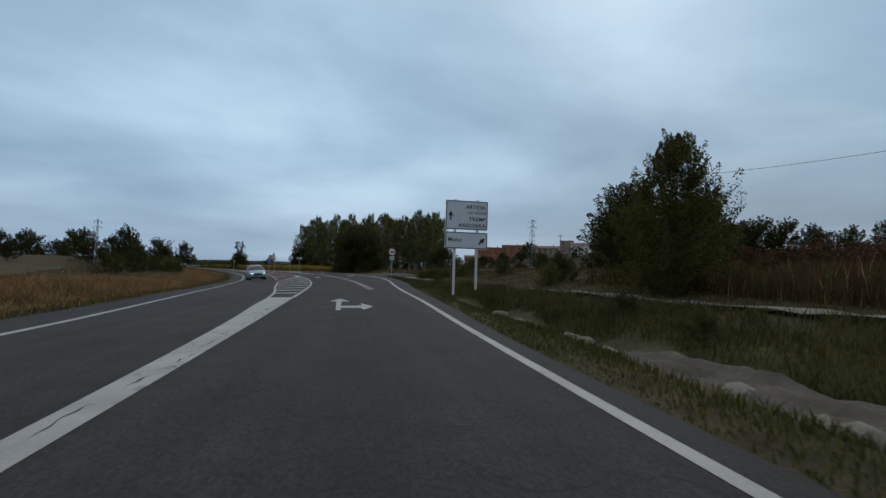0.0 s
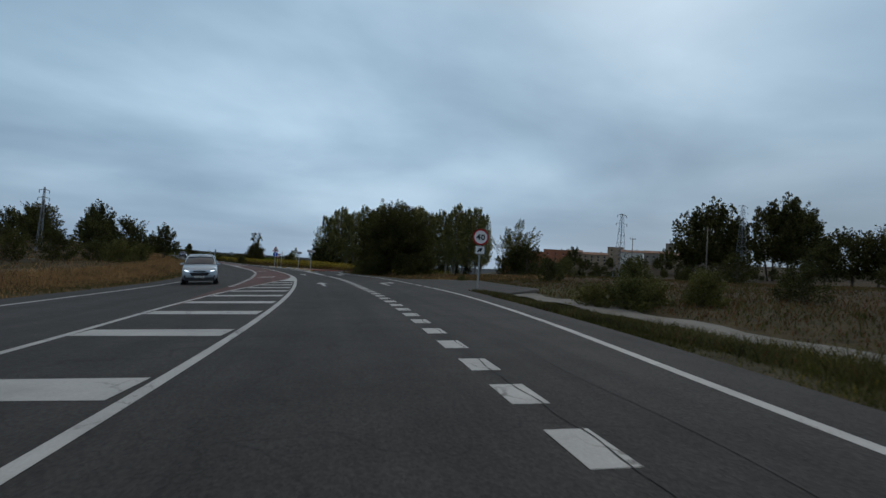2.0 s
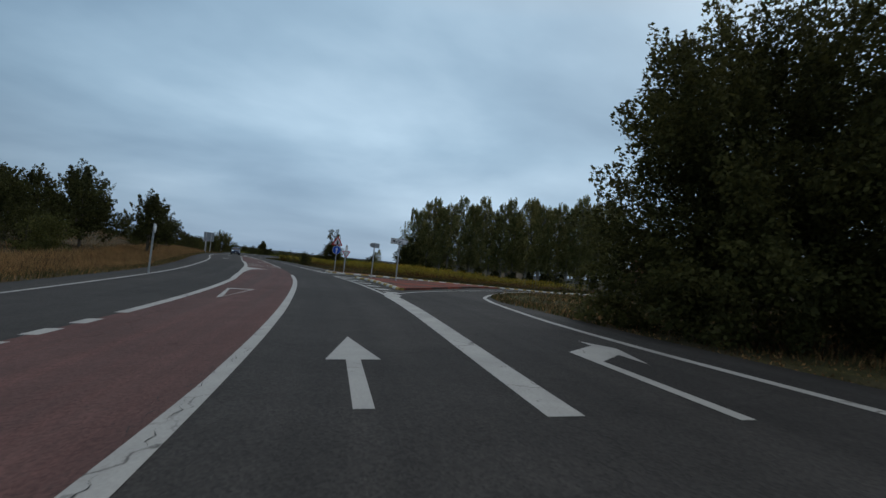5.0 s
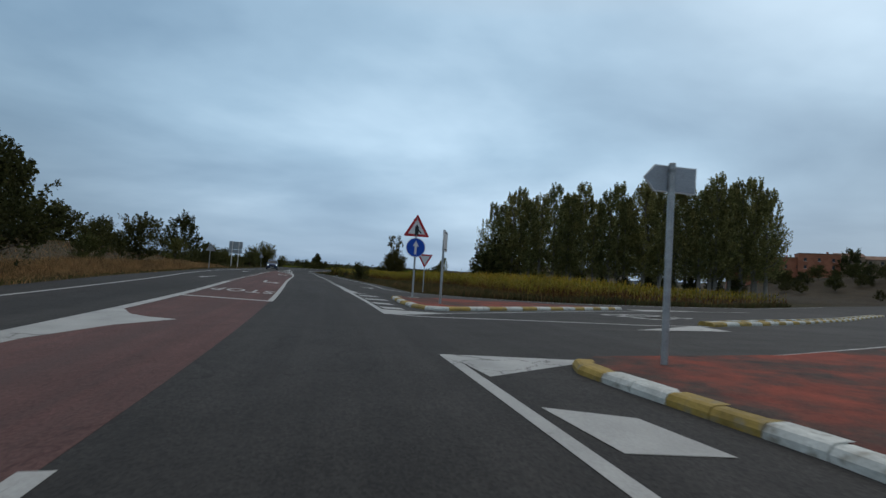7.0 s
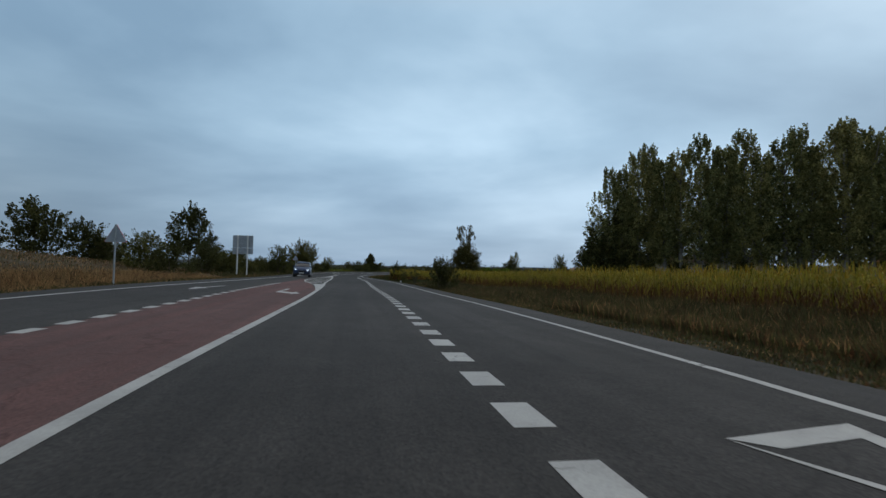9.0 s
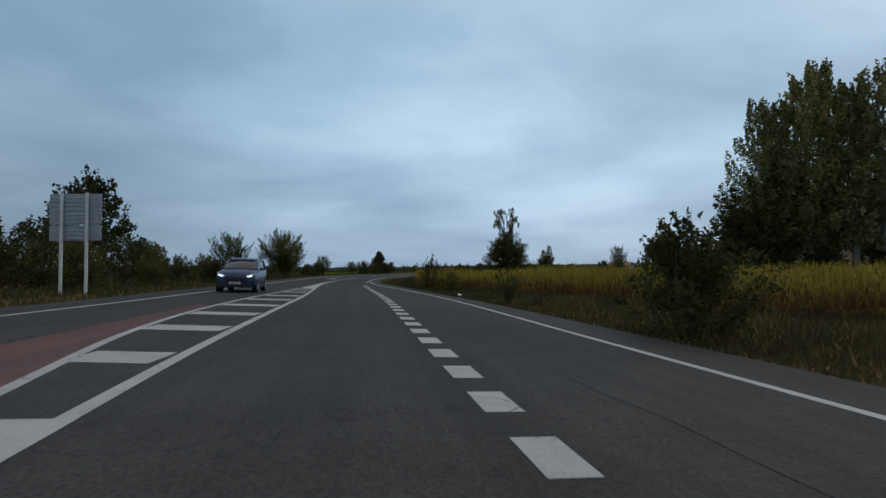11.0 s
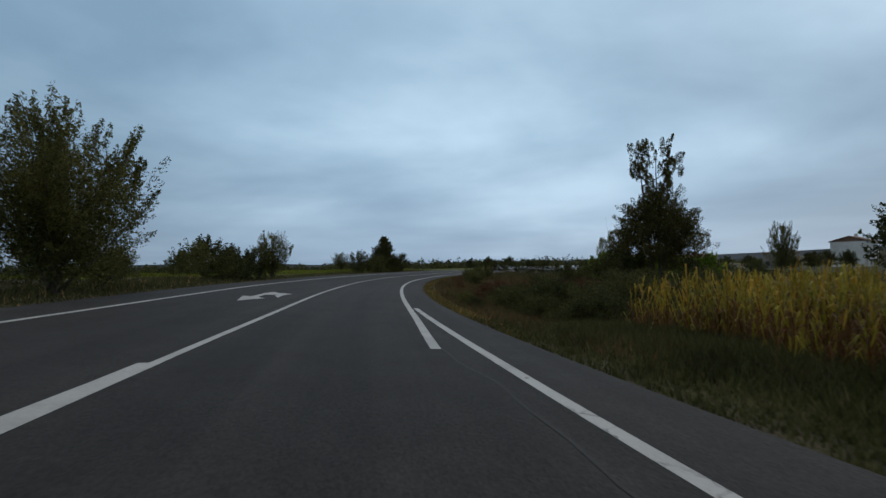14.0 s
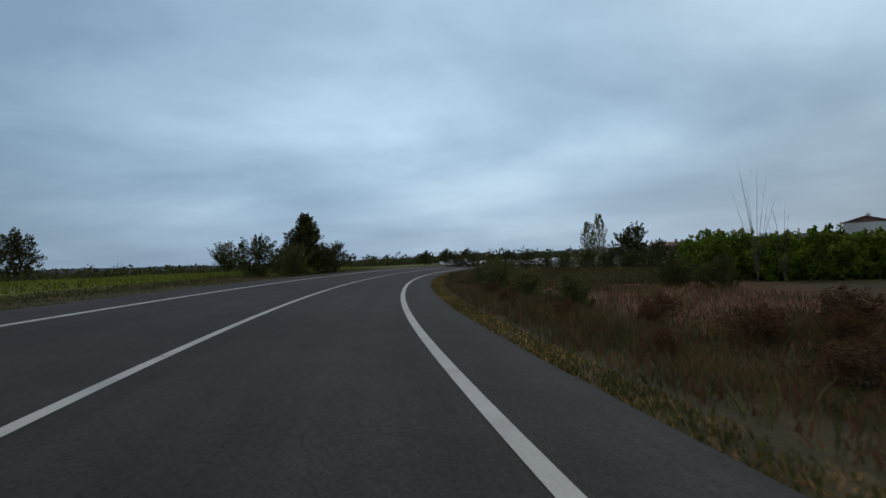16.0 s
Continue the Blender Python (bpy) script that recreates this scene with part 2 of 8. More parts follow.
def leaf_mat(name, dark, light, rough=0.6):
    """Foliage: every leaf has its own tone; whole clumps drift towards yellow or brown."""
    m = mat(name, dark, rough, 0, 0.08)
    geo = node(m, "ShaderNodeNewGeometry")
    r = node(m, "ShaderNodeValToRGB")
    e = r.color_ramp.elements
    e[0].position, e[0].color = 0.0, (*dark, 1)
    e[1].position, e[1].color = 1.0, (*light, 1)
    link(m, geo.outputs["Random Per Island"], r.inputs[0])
    v = objcoord(m)
    c, _ = noise_ramp(m, v, 0.55, [(0.32, (0.62, 0.66, 0.62)), (0.68, (1.3, 1.25, 1.1))])
    info = node(m, "ShaderNodeObjectInfo")
    r2 = node(m, "ShaderNodeValToRGB")
    e = r2.color_ramp.elements
    e[0].color, e[1].color = (0.85, 0.9, 0.85, 1), (1.15, 1.08, 0.95, 1)
    link(m, info.outputs["Random"], r2.inputs[0])
    col = mixc(m, mixc(m, r.outputs[0], c, 1.0, "MULTIPLY"), r2.outputs[0], 1.0, "MULTIPLY")
    link(m, col, bsdf(m).inputs["Base Color"])
    thin = node(m, "ShaderNodeBsdfTranslucent")
    link(m, col, thin.inputs["Color"])
    both = node(m, "ShaderNodeMixShader", Fac=0.45)
    link(m, bsdf(m).outputs[0], both.inputs[1])
    link(m, thin.outputs[0], both.inputs[2])
    link(m, both.outputs[0], m.node_tree.nodes["Material Output"].inputs["Surface"])
    return m


def ground_mat():
    """Earth and turf; the field's own colour lies in the attribute "land"."""
    m = mat("earth_and_turf", (0.1, 0.09, 0.05), 0.95, 0, 0.1)
    a = node(m, "ShaderNodeAttribute")
    a.attribute_name = "land"
    v = objcoord(m)
    c1, _ = noise_ramp(m, v, 0.11, [(0.3, (0.72, 0.74, 0.7)), (0.7, (1.25, 1.2, 1.15))], detail=6)
    c2, f2 = noise_ramp(m, v, 1.7, [(0.3, (0.6, 0.62, 0.58)), (0.7, (1.35, 1.3, 1.25))], detail=7, rough=0.65)
    c3, f3 = noise_ramp(m, v, 23.0, [(0.3, (0.7,) * 3), (0.7, (1.3,) * 3)], detail=4)
    col = mixc(m, a.outputs["Color"], c1, 1.0, "MULTIPLY")
    col = mixc(m, col, c2, 1.0, "MULTIPLY")
    col = mixc(m, col, c3, 1.0, "MULTIPLY")
    link(m, col, bsdf(m).inputs["Base Color"])
    bump(m, f3, 0.8, 0.05)
    return m


ASPHALT = asphalt_mat("asphalt", (0.0375, 0.0358, 0.0348), (0.068, 0.065, 0.062))
ASPHALT_OLD = asphalt_mat("older_paler_asphalt", (0.041, 0.0392, 0.038), (0.074, 0.0705, 0.067))
RED_ROAD = asphalt_mat("red_surfacing", (0.108, 0.055, 0.051), (0.062, 0.05, 0.048), 1.0, 0.6)
RED_ISLE = worn_red("red_island_paint")
PAINT = paint_mat("white_road_paint", (0.41, 0.405, 0.385), (0.095, 0.09, 0.083))
KERB_WHITE = varied("kerb_white", (0.5, 0.51, 0.48), 0.8, 0, 0.2, 2.5, 35, 0.6, dirt=(0.2, 0.18, 0.14))
KERB_YELLOW = varied("kerb_yellow", (0.31, 0.215, 0.055), 0.8, 0, 0.3, 2.5, 35, 0.6, dirt=(0.2, 0.18, 0.13))
CONCRETE = varied("concrete", (0.26, 0.25, 0.23), 0.9, 0, 0.3, 0.7, 20, 0.7)
EARTH = varied("bare_earth", (0.085, 0.073, 0.058), 0.95, 0, 0.35, 0.9, 14, 1.0, dirt=(0.08, 0.07, 0.045))
PALE_STONE = varied("pale_stone", (0.19, 0.172, 0.142), 0.95, 0, 0.35, 1.7, 22, 1.0, dirt=(0.1, 0.085, 0.06))
GRAVEL = varied("pale_gravel", (0.15, 0.14, 0.125), 0.95, 0, 0.3, 0.6, 16, 1.0, dirt=(0.13, 0.12, 0.08))
SIGN_WHITE = varied("sign_white", (0.62, 0.64, 0.66), 0.4, 0, 0.06, 2, 90, 0.02)
SIGN_BLACK = mat("sign_black", (0.02, 0.022, 0.025), 0.5)
SIGN_RED = varied("sign_red", (0.42, 0.025, 0.03), 0.4, 0, 0.1, 3, 90, 0.02)
SIGN_BLUE = varied("sign_blue", (0.008, 0.07, 0.42), 0.4, 0, 0.1, 3, 90, 0.02)
GALV = varied("galvanised_steel", (0.36, 0.38, 0.39), 0.5, 0.55, 0.18, 6, 60, 0.1)
SIGN_BACK = varied("sign_back_aluminium", (0.30, 0.33, 0.36), 0.55, 0.4, 0.12, 3, 60, 0.05)
POST_WHITE = varied("post_white", (0.6, 0.6, 0.58), 0.6, 0, 0.12, 3, 50, 0.1)
STEEL = varied("lattice_steel", (0.20, 0.22, 0.24), 0.6, 0.5, 0.2, 2, 30, 0.1)
POLE_WOOD = varied("weathered_pole", (0.17, 0.15, 0.13), 0.9, 0, 0.25, 4, 40, 0.5)
BARK = varied("bark", (0.085, 0.068, 0.052), 0.95, 0, 0.35, 5, 30, 1.0)
PALE_BARK = varied("pale_bark", (0.2, 0.185, 0.16), 0.9, 0, 0.3, 4, 30, 0.8)
LEAF_DARK = leaf_mat("leaf_dark", (0.030, 0.034, 0.015), (0.092, 0.093, 0.038))
LEAF_MID = leaf_mat("leaf_mid", (0.050, 0.056, 0.022), (0.15, 0.146, 0.056))
LEAF_POPLAR = leaf_mat("leaf_poplar", (0.105, 0.112, 0.055), (0.31, 0.295, 0.14))
LEAF_SHADE = leaf_mat("leaf_shade", (0.034, 0.035, 0.014), (0.115, 0.102, 0.038))
LEAF_OLIVE = leaf_mat("leaf_olive", (0.05, 0.052, 0.017), (0.165, 0.142, 0.048))
LEAF_GREEN = leaf_mat("leaf_fresh", (0.07, 0.115, 0.016), (0.19, 0.255, 0.036))
LEAF_BROWN = leaf_mat("leaf_brown", (0.05, 0.028, 0.019), (0.145, 0.076, 0.044))
DRY_GRASS = leaf_mat("dry_grass", (0.17, 0.097, 0.054), (0.47, 0.285, 0.155))
GREEN_GRASS = leaf_mat("green_grass", (0.026, 0.031, 0.011), (0.078, 0.080, 0.028))
DULL_GRASS = leaf_mat("dull_grass", (0.042, 0.040, 0.022), (0.125, 0.112, 0.06))
CORN_GREEN = leaf_mat("corn_green", (0.105, 0.106, 0.016), (0.285, 0.252, 0.042))
CORN_YELLOW = leaf_mat("corn_yellow", (0.19, 0.115, 0.016), (0.36, 0.25, 0.045))
CORN_DRY = leaf_mat("corn_dry", (0.05, 0.025, 0.012), (0.15, 0.08, 0.034))
GROUND = ground_mat()
# slate blue: the distance haze over the ridges is painted into this coat
HILL = varied("hazed_far_hills", (0.026, 0.034, 0.041), 1.0, 0, 0.35, 0.004, 0.03, 0.0)


# ---- mesh helpers ----
def mesh_np(name, verts, faces, materials, index=None, smooth=False):
    """A mesh from arrays: verts (n,3); faces (m,k), all of one size k."""
    verts, faces = np.asarray(verts, np.float32), np.asarray(faces, np.int32)
    me = bpy.data.meshes.new(name)
    k = faces.shape[1]
    me.vertices.add(len(verts))
    me.vertices.foreach_set("co", verts.ravel())
    me.loops.add(faces.size)
    me.loops.foreach_set("vertex_index", faces.ravel())
    me.polygons.add(len(faces))
    me.polygons.foreach_set("loop_start", np.arange(0, faces.size, k, dtype=np.int32))
    for mm in materials:
        me.materials.append(mm)
    if index is not None:
        me.polygons.foreach_set("material_index", np.asarray(index, np.int32))
    if smooth:
        me.polygons.foreach_set("use_smooth", np.ones(len(faces), bool))
    me.update(calc_edges=True)
    me.validate()
    return me


def obj(name, me, parent=None, label=""):
    ob = new(name, me)
    if parent is not None:
        ob.parent = parent
    if label:
        ob["label"] = label
    return ob


def part(name, bm, material, parent=None, label="", smooth=False):
    me = bpy.data.meshes.new(name)
    if smooth:
        for f in bm.faces:
            f.smooth = True
    bm.to_mesh(me)
    bm.free()
    for mm in (material if isinstance(material, (list, tuple)) else [material]):
        me.materials.append(mm)
    return obj(name, me, parent, label)


def thing(name, m, label, category, group="", kind=""):
    e = new(name)
    e.empty_display_size = 0.2
    e.matrix_basis = m
    return tagged(e, label, category, group, kind)


def add_box(bm, size, at, bevel=0.0, turn=None):
    r = bmesh.ops.create_cube(bm, size=1.0)
    vs = r["verts"]
    bmesh.ops.scale(bm, vec=size, verts=vs)
    if bevel:
        es = list({e for v in vs for e in v.link_edges})
        out = bmesh.ops.bevel(bm, geom=es, offset=bevel, segments=2, affect="EDGES", profile=0.7)
        vs = list({v for f in out["faces"] for v in f.verts} | {v for v in vs if v.is_valid})
    if turn is not None:
        bmesh.ops.transform(bm, matrix=turn, verts=vs)
    bmesh.ops.translate(bm, vec=at, verts=vs)
    return vs


def add_tube(bm, points, radii, sides=10, cap=True):
    """A tapered tube along points."""
    rings = []
    pts = [Vector(p) for p in points]
    for i, p in enumerate(pts):
        t = (pts[min(i + 1, len(pts) - 1)] - pts[max(i - 1, 0)]).normalized()
        a = t.cross(Vector((0, 0, 1)) if abs(t.z) < 0.9 else Vector((1, 0, 0))).normalized()
        b = t.cross(a)
        rings.append([bm.verts.new(p + (a * math.cos(q) + b * math.sin(q)) * radii[i])
                      for q in (2 * math.pi * k / sides for k in range(sides))])
    for r0, r1 in zip(rings, rings[1:]):
        for k in range(sides):
            bm.faces.new((r0[k], r0[(k + 1) % sides], r1[(k + 1) % sides], r1[k]))
    if cap:
        bm.faces.new(rings[0][::-1])
        bm.faces.new(rings[-1])


def add_prism(bm, outline, y0, y1):
    """A plate: outline in x and z, from y0 to y1."""
    a = [bm.verts.new((x, y0, z)) for x, z in outline]
    b = [bm.verts.new((x, y1, z)) for x, z in outline]
    n = len(a)
    bm.faces.new(a)
    bm.faces.new(b[::-1])
    for i in range(n):
        bm.faces.new((a[i], b[i], b[(i + 1) % n], a[(i + 1) % n]))
    bmesh.ops.recalc_face_normals(bm, faces=bm.faces[:])


def rounded(w, h, r, n=4, cx=0.0, cz=0.0):
    out = []
    for sx, sz, a0 in ((1, 1, 0), (-1, 1, 90), (-1, -1, 180), (1, -1, 270)):
        for k in range(n + 1):
            a = radians(a0 + 90 * k / n)
            out.append((cx + sx * (w / 2 - r) + r * math.cos(a), cz + sz * (h / 2 - r) + r * math.sin(a)))
    return out


def disc(r, n=40, cx=0.0, cz=0.0):
    return [(cx + r * math.cos(2 * math.pi * k / n), cz + r * math.sin(2 * math.pi * k / n)) for k in range(n)]


def triangle(side, r, cz=0.0, down=False, n=5):
    """An upright triangle with rounded corners."""
    rad = side / math.sqrt(3)
    out = []
    for k in range(3):
        a = 90 + 120 * k
        cx, cy = (rad - 2 * r) * math.cos(radians(a)), (rad - 2 * r) * math.sin(radians(a))
        for j in range(n + 1):
            q = radians(a - 60 + 120 * j / n)
            out.append((cx + r * math.cos(q), cy + r * math.sin(q)))
    s = -1 if down else 1
    return [(x * s, y * s + cz) for x, y in out]


def text_mesh(body, size, material, depth=0.002, align="LEFT", bold=0.0):
    cu = bpy.data.curves.new("lettering", "FONT")
    cu.body, cu.size, cu.extrude, cu.offset, cu.align_x = body, size, depth, bold, align
    cu.resolution_u = 3
    cu.space_character = 1.12
    ob = new("lettering", cu)
    dg = bpy.context.evaluated_depsgraph_get()
    me = bpy.data.meshes.new_from_object(ob.evaluated_get(dg))
    bpy.data.objects.remove(ob)
    me.materials.clear()
    me.materials.append(material)
    return me


# ---- the line of the road: x, y and bank (degrees, right side down) every 14 m ----
LINE = [
    (2.67, -13.75, 0.2), (0.01, 0.0, 0.2), (-2.58, 13.76, -0.73), (-5.52, 27.44, -1.94),
    (-8.9, 41.03, -2.98), (-12.93, 54.43, -3.66), (-17.57, 67.64, -4.14), (-22.86, 80.6, -3.69),
    (-28.77, 93.29, -2.53), (-35.37, 105.63, -1.69), (-42.59, 117.63, -0.44), (-50.33, 129.3, 0.59),
    (-58.3, 140.81, 1.25), (-66.22, 152.35, 2.05), (-73.9, 164.05, 2.34), (-81.8, 175.61, 2.33),
    (-90.08, 186.9, 2.36), (-98.27, 198.25, 2.61), (-106.04, 209.9, 3.44), (-113.2, 221.92, 4.11),
    (-119.52, 234.41, 4.08), (-124.88, 247.34, 4.08),
]


def make_line():
    pts = [np.array(p) for p in LINE]
    for k in range(5):                                   # straight on behind
        pts.insert(0, 2 * pts[0] - pts[1])
        pts[0][2] = 0.2
    for k in range(14):                                  # the right-hand bend goes on ahead
        d = pts[-1][:2] - pts[-2][:2]
        a = -radians(4.0)
        d = np.array((d[0] * math.cos(a) - d[1] * math.sin(a), d[0] * math.sin(a) + d[1] * math.cos(a)))
        pts.append(np.array((*(pts[-1][:2] + d), 4.0 if k < 4 else 3.0)))
    pts = np.array(pts)
    g = np.gradient(pts, axis=0)
    out = []
    for i in range(len(pts) - 1):
        for u in np.linspace(0, 1, 28, endpoint=False):
            out.append((1 + 2 * u) * (1 - u) ** 2 * pts[i] + u * (1 - u) ** 2 * g[i]
                       + u * u * (3 - 2 * u) * pts[i + 1] + u * u * (u - 1) * g[i + 1])
    out = np.array(out)
    s = np.concatenate([[0], np.cumsum(np.hypot(*np.diff(out[:, :2], axis=0).T))])
    origin = s[np.argmin(np.hypot(out[:, 0], out[:, 1]))]
    return s - origin, out


LS, LP = make_line()
LT = np.gradient(LP[:, :2], LS, axis=0)
LT /= np.hypot(LT[:, 0], LT[:, 1])[:, None]


def bank_at(s):
    return np.interp(s, LS, LP[:, 2])


def levelled(d):
    a = np.abs(d)
    return np.sign(d) * np.where(a < 9, a, 9 + 5 * (1 - np.exp(-(a - 9) / 5)))


def road_z(s, d):
    return -levelled(d) * np.tan(np.radians(bank_at(s)))


def to_xy(s, d):
    """Place of the point s metres along the road and d metres to its right."""
    x, y = np.interp(s, LS, LP[:, 0]), np.interp(s, LS, LP[:, 1])
    tx, ty = np.interp(s, LS, LT[:, 0]), np.interp(s, LS, LT[:, 1])
    return x + d * ty, y - d * tx


def to_sd(x, y):
    x, y = np.atleast_1d(np.asarray(x, float)), np.atleast_1d(np.asarray(y, float))
    s, d = np.empty_like(x), np.empty_like(x)
    for i in range(0, len(x), 4000):
        xs, ys = x[i:i + 4000], y[i:i + 4000]
        k = ((LP[None, ::4, 0] - xs[:, None]) ** 2 + (LP[None, ::4, 1] - ys[:, None]) ** 2).argmin(1) * 4
        rx, ry = xs - LP[k, 0], ys - LP[k, 1]
        s[i:i + 4000] = LS[k] + rx * LT[k, 0] + ry * LT[k, 1]
        d[i:i + 4000] = rx * LT[k, 1] - ry * LT[k, 0]
    return s, d


def curve(*knots):
    """A smooth function through (s, value) knots."""
    ks, vs = np.array([k[0] for k in knots], float), np.array([k[1] for k in knots], float)
    g = np.gradient(vs, ks)

    def f(s):
        s = np.clip(np.asarray(s, float), ks[0], ks[-1])
        i = np.clip(np.searchsorted(ks, s, side="right") - 1, 0, len(ks) - 2)
        h = ks[i + 1] - ks[i]
        u = (s - ks[i]) / h
        return ((1 + 2 * u) * (1 - u) ** 2 * vs[i] + u * (1 - u) ** 2 * h * g[i]
                + u * u * (3 - 2 * u) * vs[i + 1] + u * u * (u - 1) * h * g[i + 1])
    return f


# lines painted along the road, as metres to the right of its line
RIGHT_EDGE = curve((-70, 2.2), (-10, 2.2), (5, 2.36), (11, 2.5), (18, 2.83), (28, 3.28), (35, 3.85), (43, 4.72), (53, 5.4),
                   (62, 5.42), (72, 5.35), (80, 5.0), (84, 4.82), (88, 4.92), (92, 5.35))
LANE_LEFT = curve((-70, -1.9), (4, -1.9), (12, -1.98), (23, -1.97), (36, -1.72), (45, -1.59), (49, -1.54), (59, -1.42), (66, -1.33),
                  (73, -1.16), (78, -1.1), (84, -1.14), (95, -1.35), (109, -1.52), (127, -1.93), (139, -2.06), (148, -2.06), (156, -1.92),
                  (166, -1.8), (172, -1.93), (178, -2.18), (184, -2.5), (192, -2.66), (204, -2.58), (215, -2.64), (226, -2.66),
                  (233, -2.42), (241, -2.24), (250, -2.24), (259, -2.32), (268, -2.47), (290, -2.5), (430, -2.5))
HATCH_LEFT = curve((-70, -2.0), (-10, -2.02), (5, -2.25), (13, -2.6), (17, -2.83), (24, -3.05), (30, -3.5), (35, -3.92), (40, -4.15), (48, -4.38),
                   (55, -4.1), (61, -3.45), (67, -2.62), (69.7, -2.18), (71.5, -1.83), (73.2, -1.64), (76.3, -1.38), (80, -1.25), (95, -1.45))
LEFT_EDGE = curve((-70, -4.8), (-10, -5.0), (11, -5.62), (20, -6.5), (29, -7.4), (37, -7.95), (47, -8.45), (60, -8.5), (71, -8.4),
                  (84, -8.05), (100, -8.1), (121, -8.5), (140, -8.75), (151, -9.2), (160, -9.15), (167, -8.75), (175, -8.3),
                  (190, -7.8), (211, -7.08), (228, -6.62), (240, -6.14), (260, -6.1), (430, -6.1))
RIGHT_DASH = curve((29, 1.74), (36, 1.74), (49, 1.93), (60, 1.93), (72, 2.02), (80, 1.9), (95, 2.16), (105, 2.02), (116, 1.68),
                   (124, 1.5), (130, 1.42), (138, 1.38), (146, 1.44), (156, 1.62), (168, 1.66), (173, 1.48), (179, 1.2), (190, 1.02),
                   (204, 1.1), (215, 1.03), (224, 0.98))
RED_DASH = curve((45, -4.5), (57, -4.6), (66, -4.55), (78, -4.35), (90, -4.1), (105, -4.4), (117, -4.85), (131, -5.05),
                 (145, -5.25), (160, -5.08), (178, -5.15), (195, -5.25))
RIGHT_EDGE_2 = curve((141.3, 5.9), (142.4, 5.33), (143.7, 5.0), (145.5, 4.8), (150, 5.0), (157, 5.25), (167, 5.3), (173, 4.98), (186, 4.4),
                     (204, 4.0), (214, 3.4), (222, 2.65), (228, 2.12), (236, 1.82), (244.3, 1.52))
RIGHT_INNER = curve((235.9, 1.14), (241, 1.28), (249, 1.3), (258, 1.17), (265, 1.03), (274, 0.85), (290, 0.75), (430, 0.7))
HATCH_LEFT_2 = curve((171, -2.0), (176, -2.5), (181, -3.2), (186, -4.15), (191, -4.6), (197, -4.6), (204, -4.15), (211, -3.62),
                     (217, -3.32), (226, -2.98), (234, -2.56))
PAVE_LEFT = curve((-70, -6.2), (0, -6.5), (14, -7.2), (30, -8.9), (47, -9.9), (67, -10.0), (100, -9.6), (150, -10.6), (165, -10.2),
                  (190, -9.2), (215, -8.7), (240, -7.75), (275, -7.7), (430, -7.7))
PAVE_RIGHT = curve((-70, 2.6), (0, 2.75), (9, 2.9), (20, 3.6), (30, 4.35), (42, 5.6), (53, 6.4), (75, 6.5), (84, 5.9), (95, 6.2),
                   (120, 6.2), (146, 6.1), (153, 6.4), (168, 6.7), (176, 6.3), (190, 5.7), (209, 4.8), (222, 4.0), (233, 3.1), (242, 2.7),
                   (258, 2.45), (275, 2.2), (430, 2.2))
# the side road runs off to the right: its two edges, as metres along the main road at d metres to the right
SIDE_NEAR = curve((2, 82), (5, 89), (6.7, 97), (9, 102.5), (12, 107.5), (16, 112.5), (22, 118.5), (30, 124.5), (45, 133), (70, 145), (110, 160))
SIDE_FAR = curve((2, 152), (4.9, 147), (6, 144), (8, 141.8), (11, 140.4), (15, 140.2), (22, 142.6), (30, 146), (45, 153.5), (70, 165), (110, 180))


def on_pavement(s, d, m=0.0):
    main = (d > PAVE_LEFT(s) - m) & (d < PAVE_RIGHT(s) + m)
    side = (d > 2) & (d < 112) & (s > SIDE_NEAR(d) - m) & (s < SIDE_FAR(d) + m)
    return main | side


def track_in(s, d, m=0.0):
    """The gravel track beside the road."""
    a = (s > -40) & (s < 58) & (np.abs(d - TRACK(s)) < 1.3 + m)
    b = (s > 55) & (s < 66.5 + m) & (d > 5) & (d < TRACK(s) + 1.7 + m)
    return a | b


TRACK = curve((-60, 18), (0, 15.0), (12, 13.6), (20, 12.2), (27, 10.8), (32, 9.5), (38, 8.9), (56, 8.9), (66, 9.4), (75, 12))


def smoothstep(a, b, x):
    u = np.clip((x - a) / (b - a), 0, 1)
    return u * u * (3 - 2 * u)


def ripples(x, y):
    return (0.5 * np.sin(x * 0.31 + 1.3 * np.sin(y * 0.17)) * np.sin(y * 0.27 + 0.7)
            + 0.3 * np.sin(x * 0.83 + y * 0.41) + 0.2 * np.sin(x * 1.9 - y * 1.3 + 2 * np.sin(x * 0.5)))


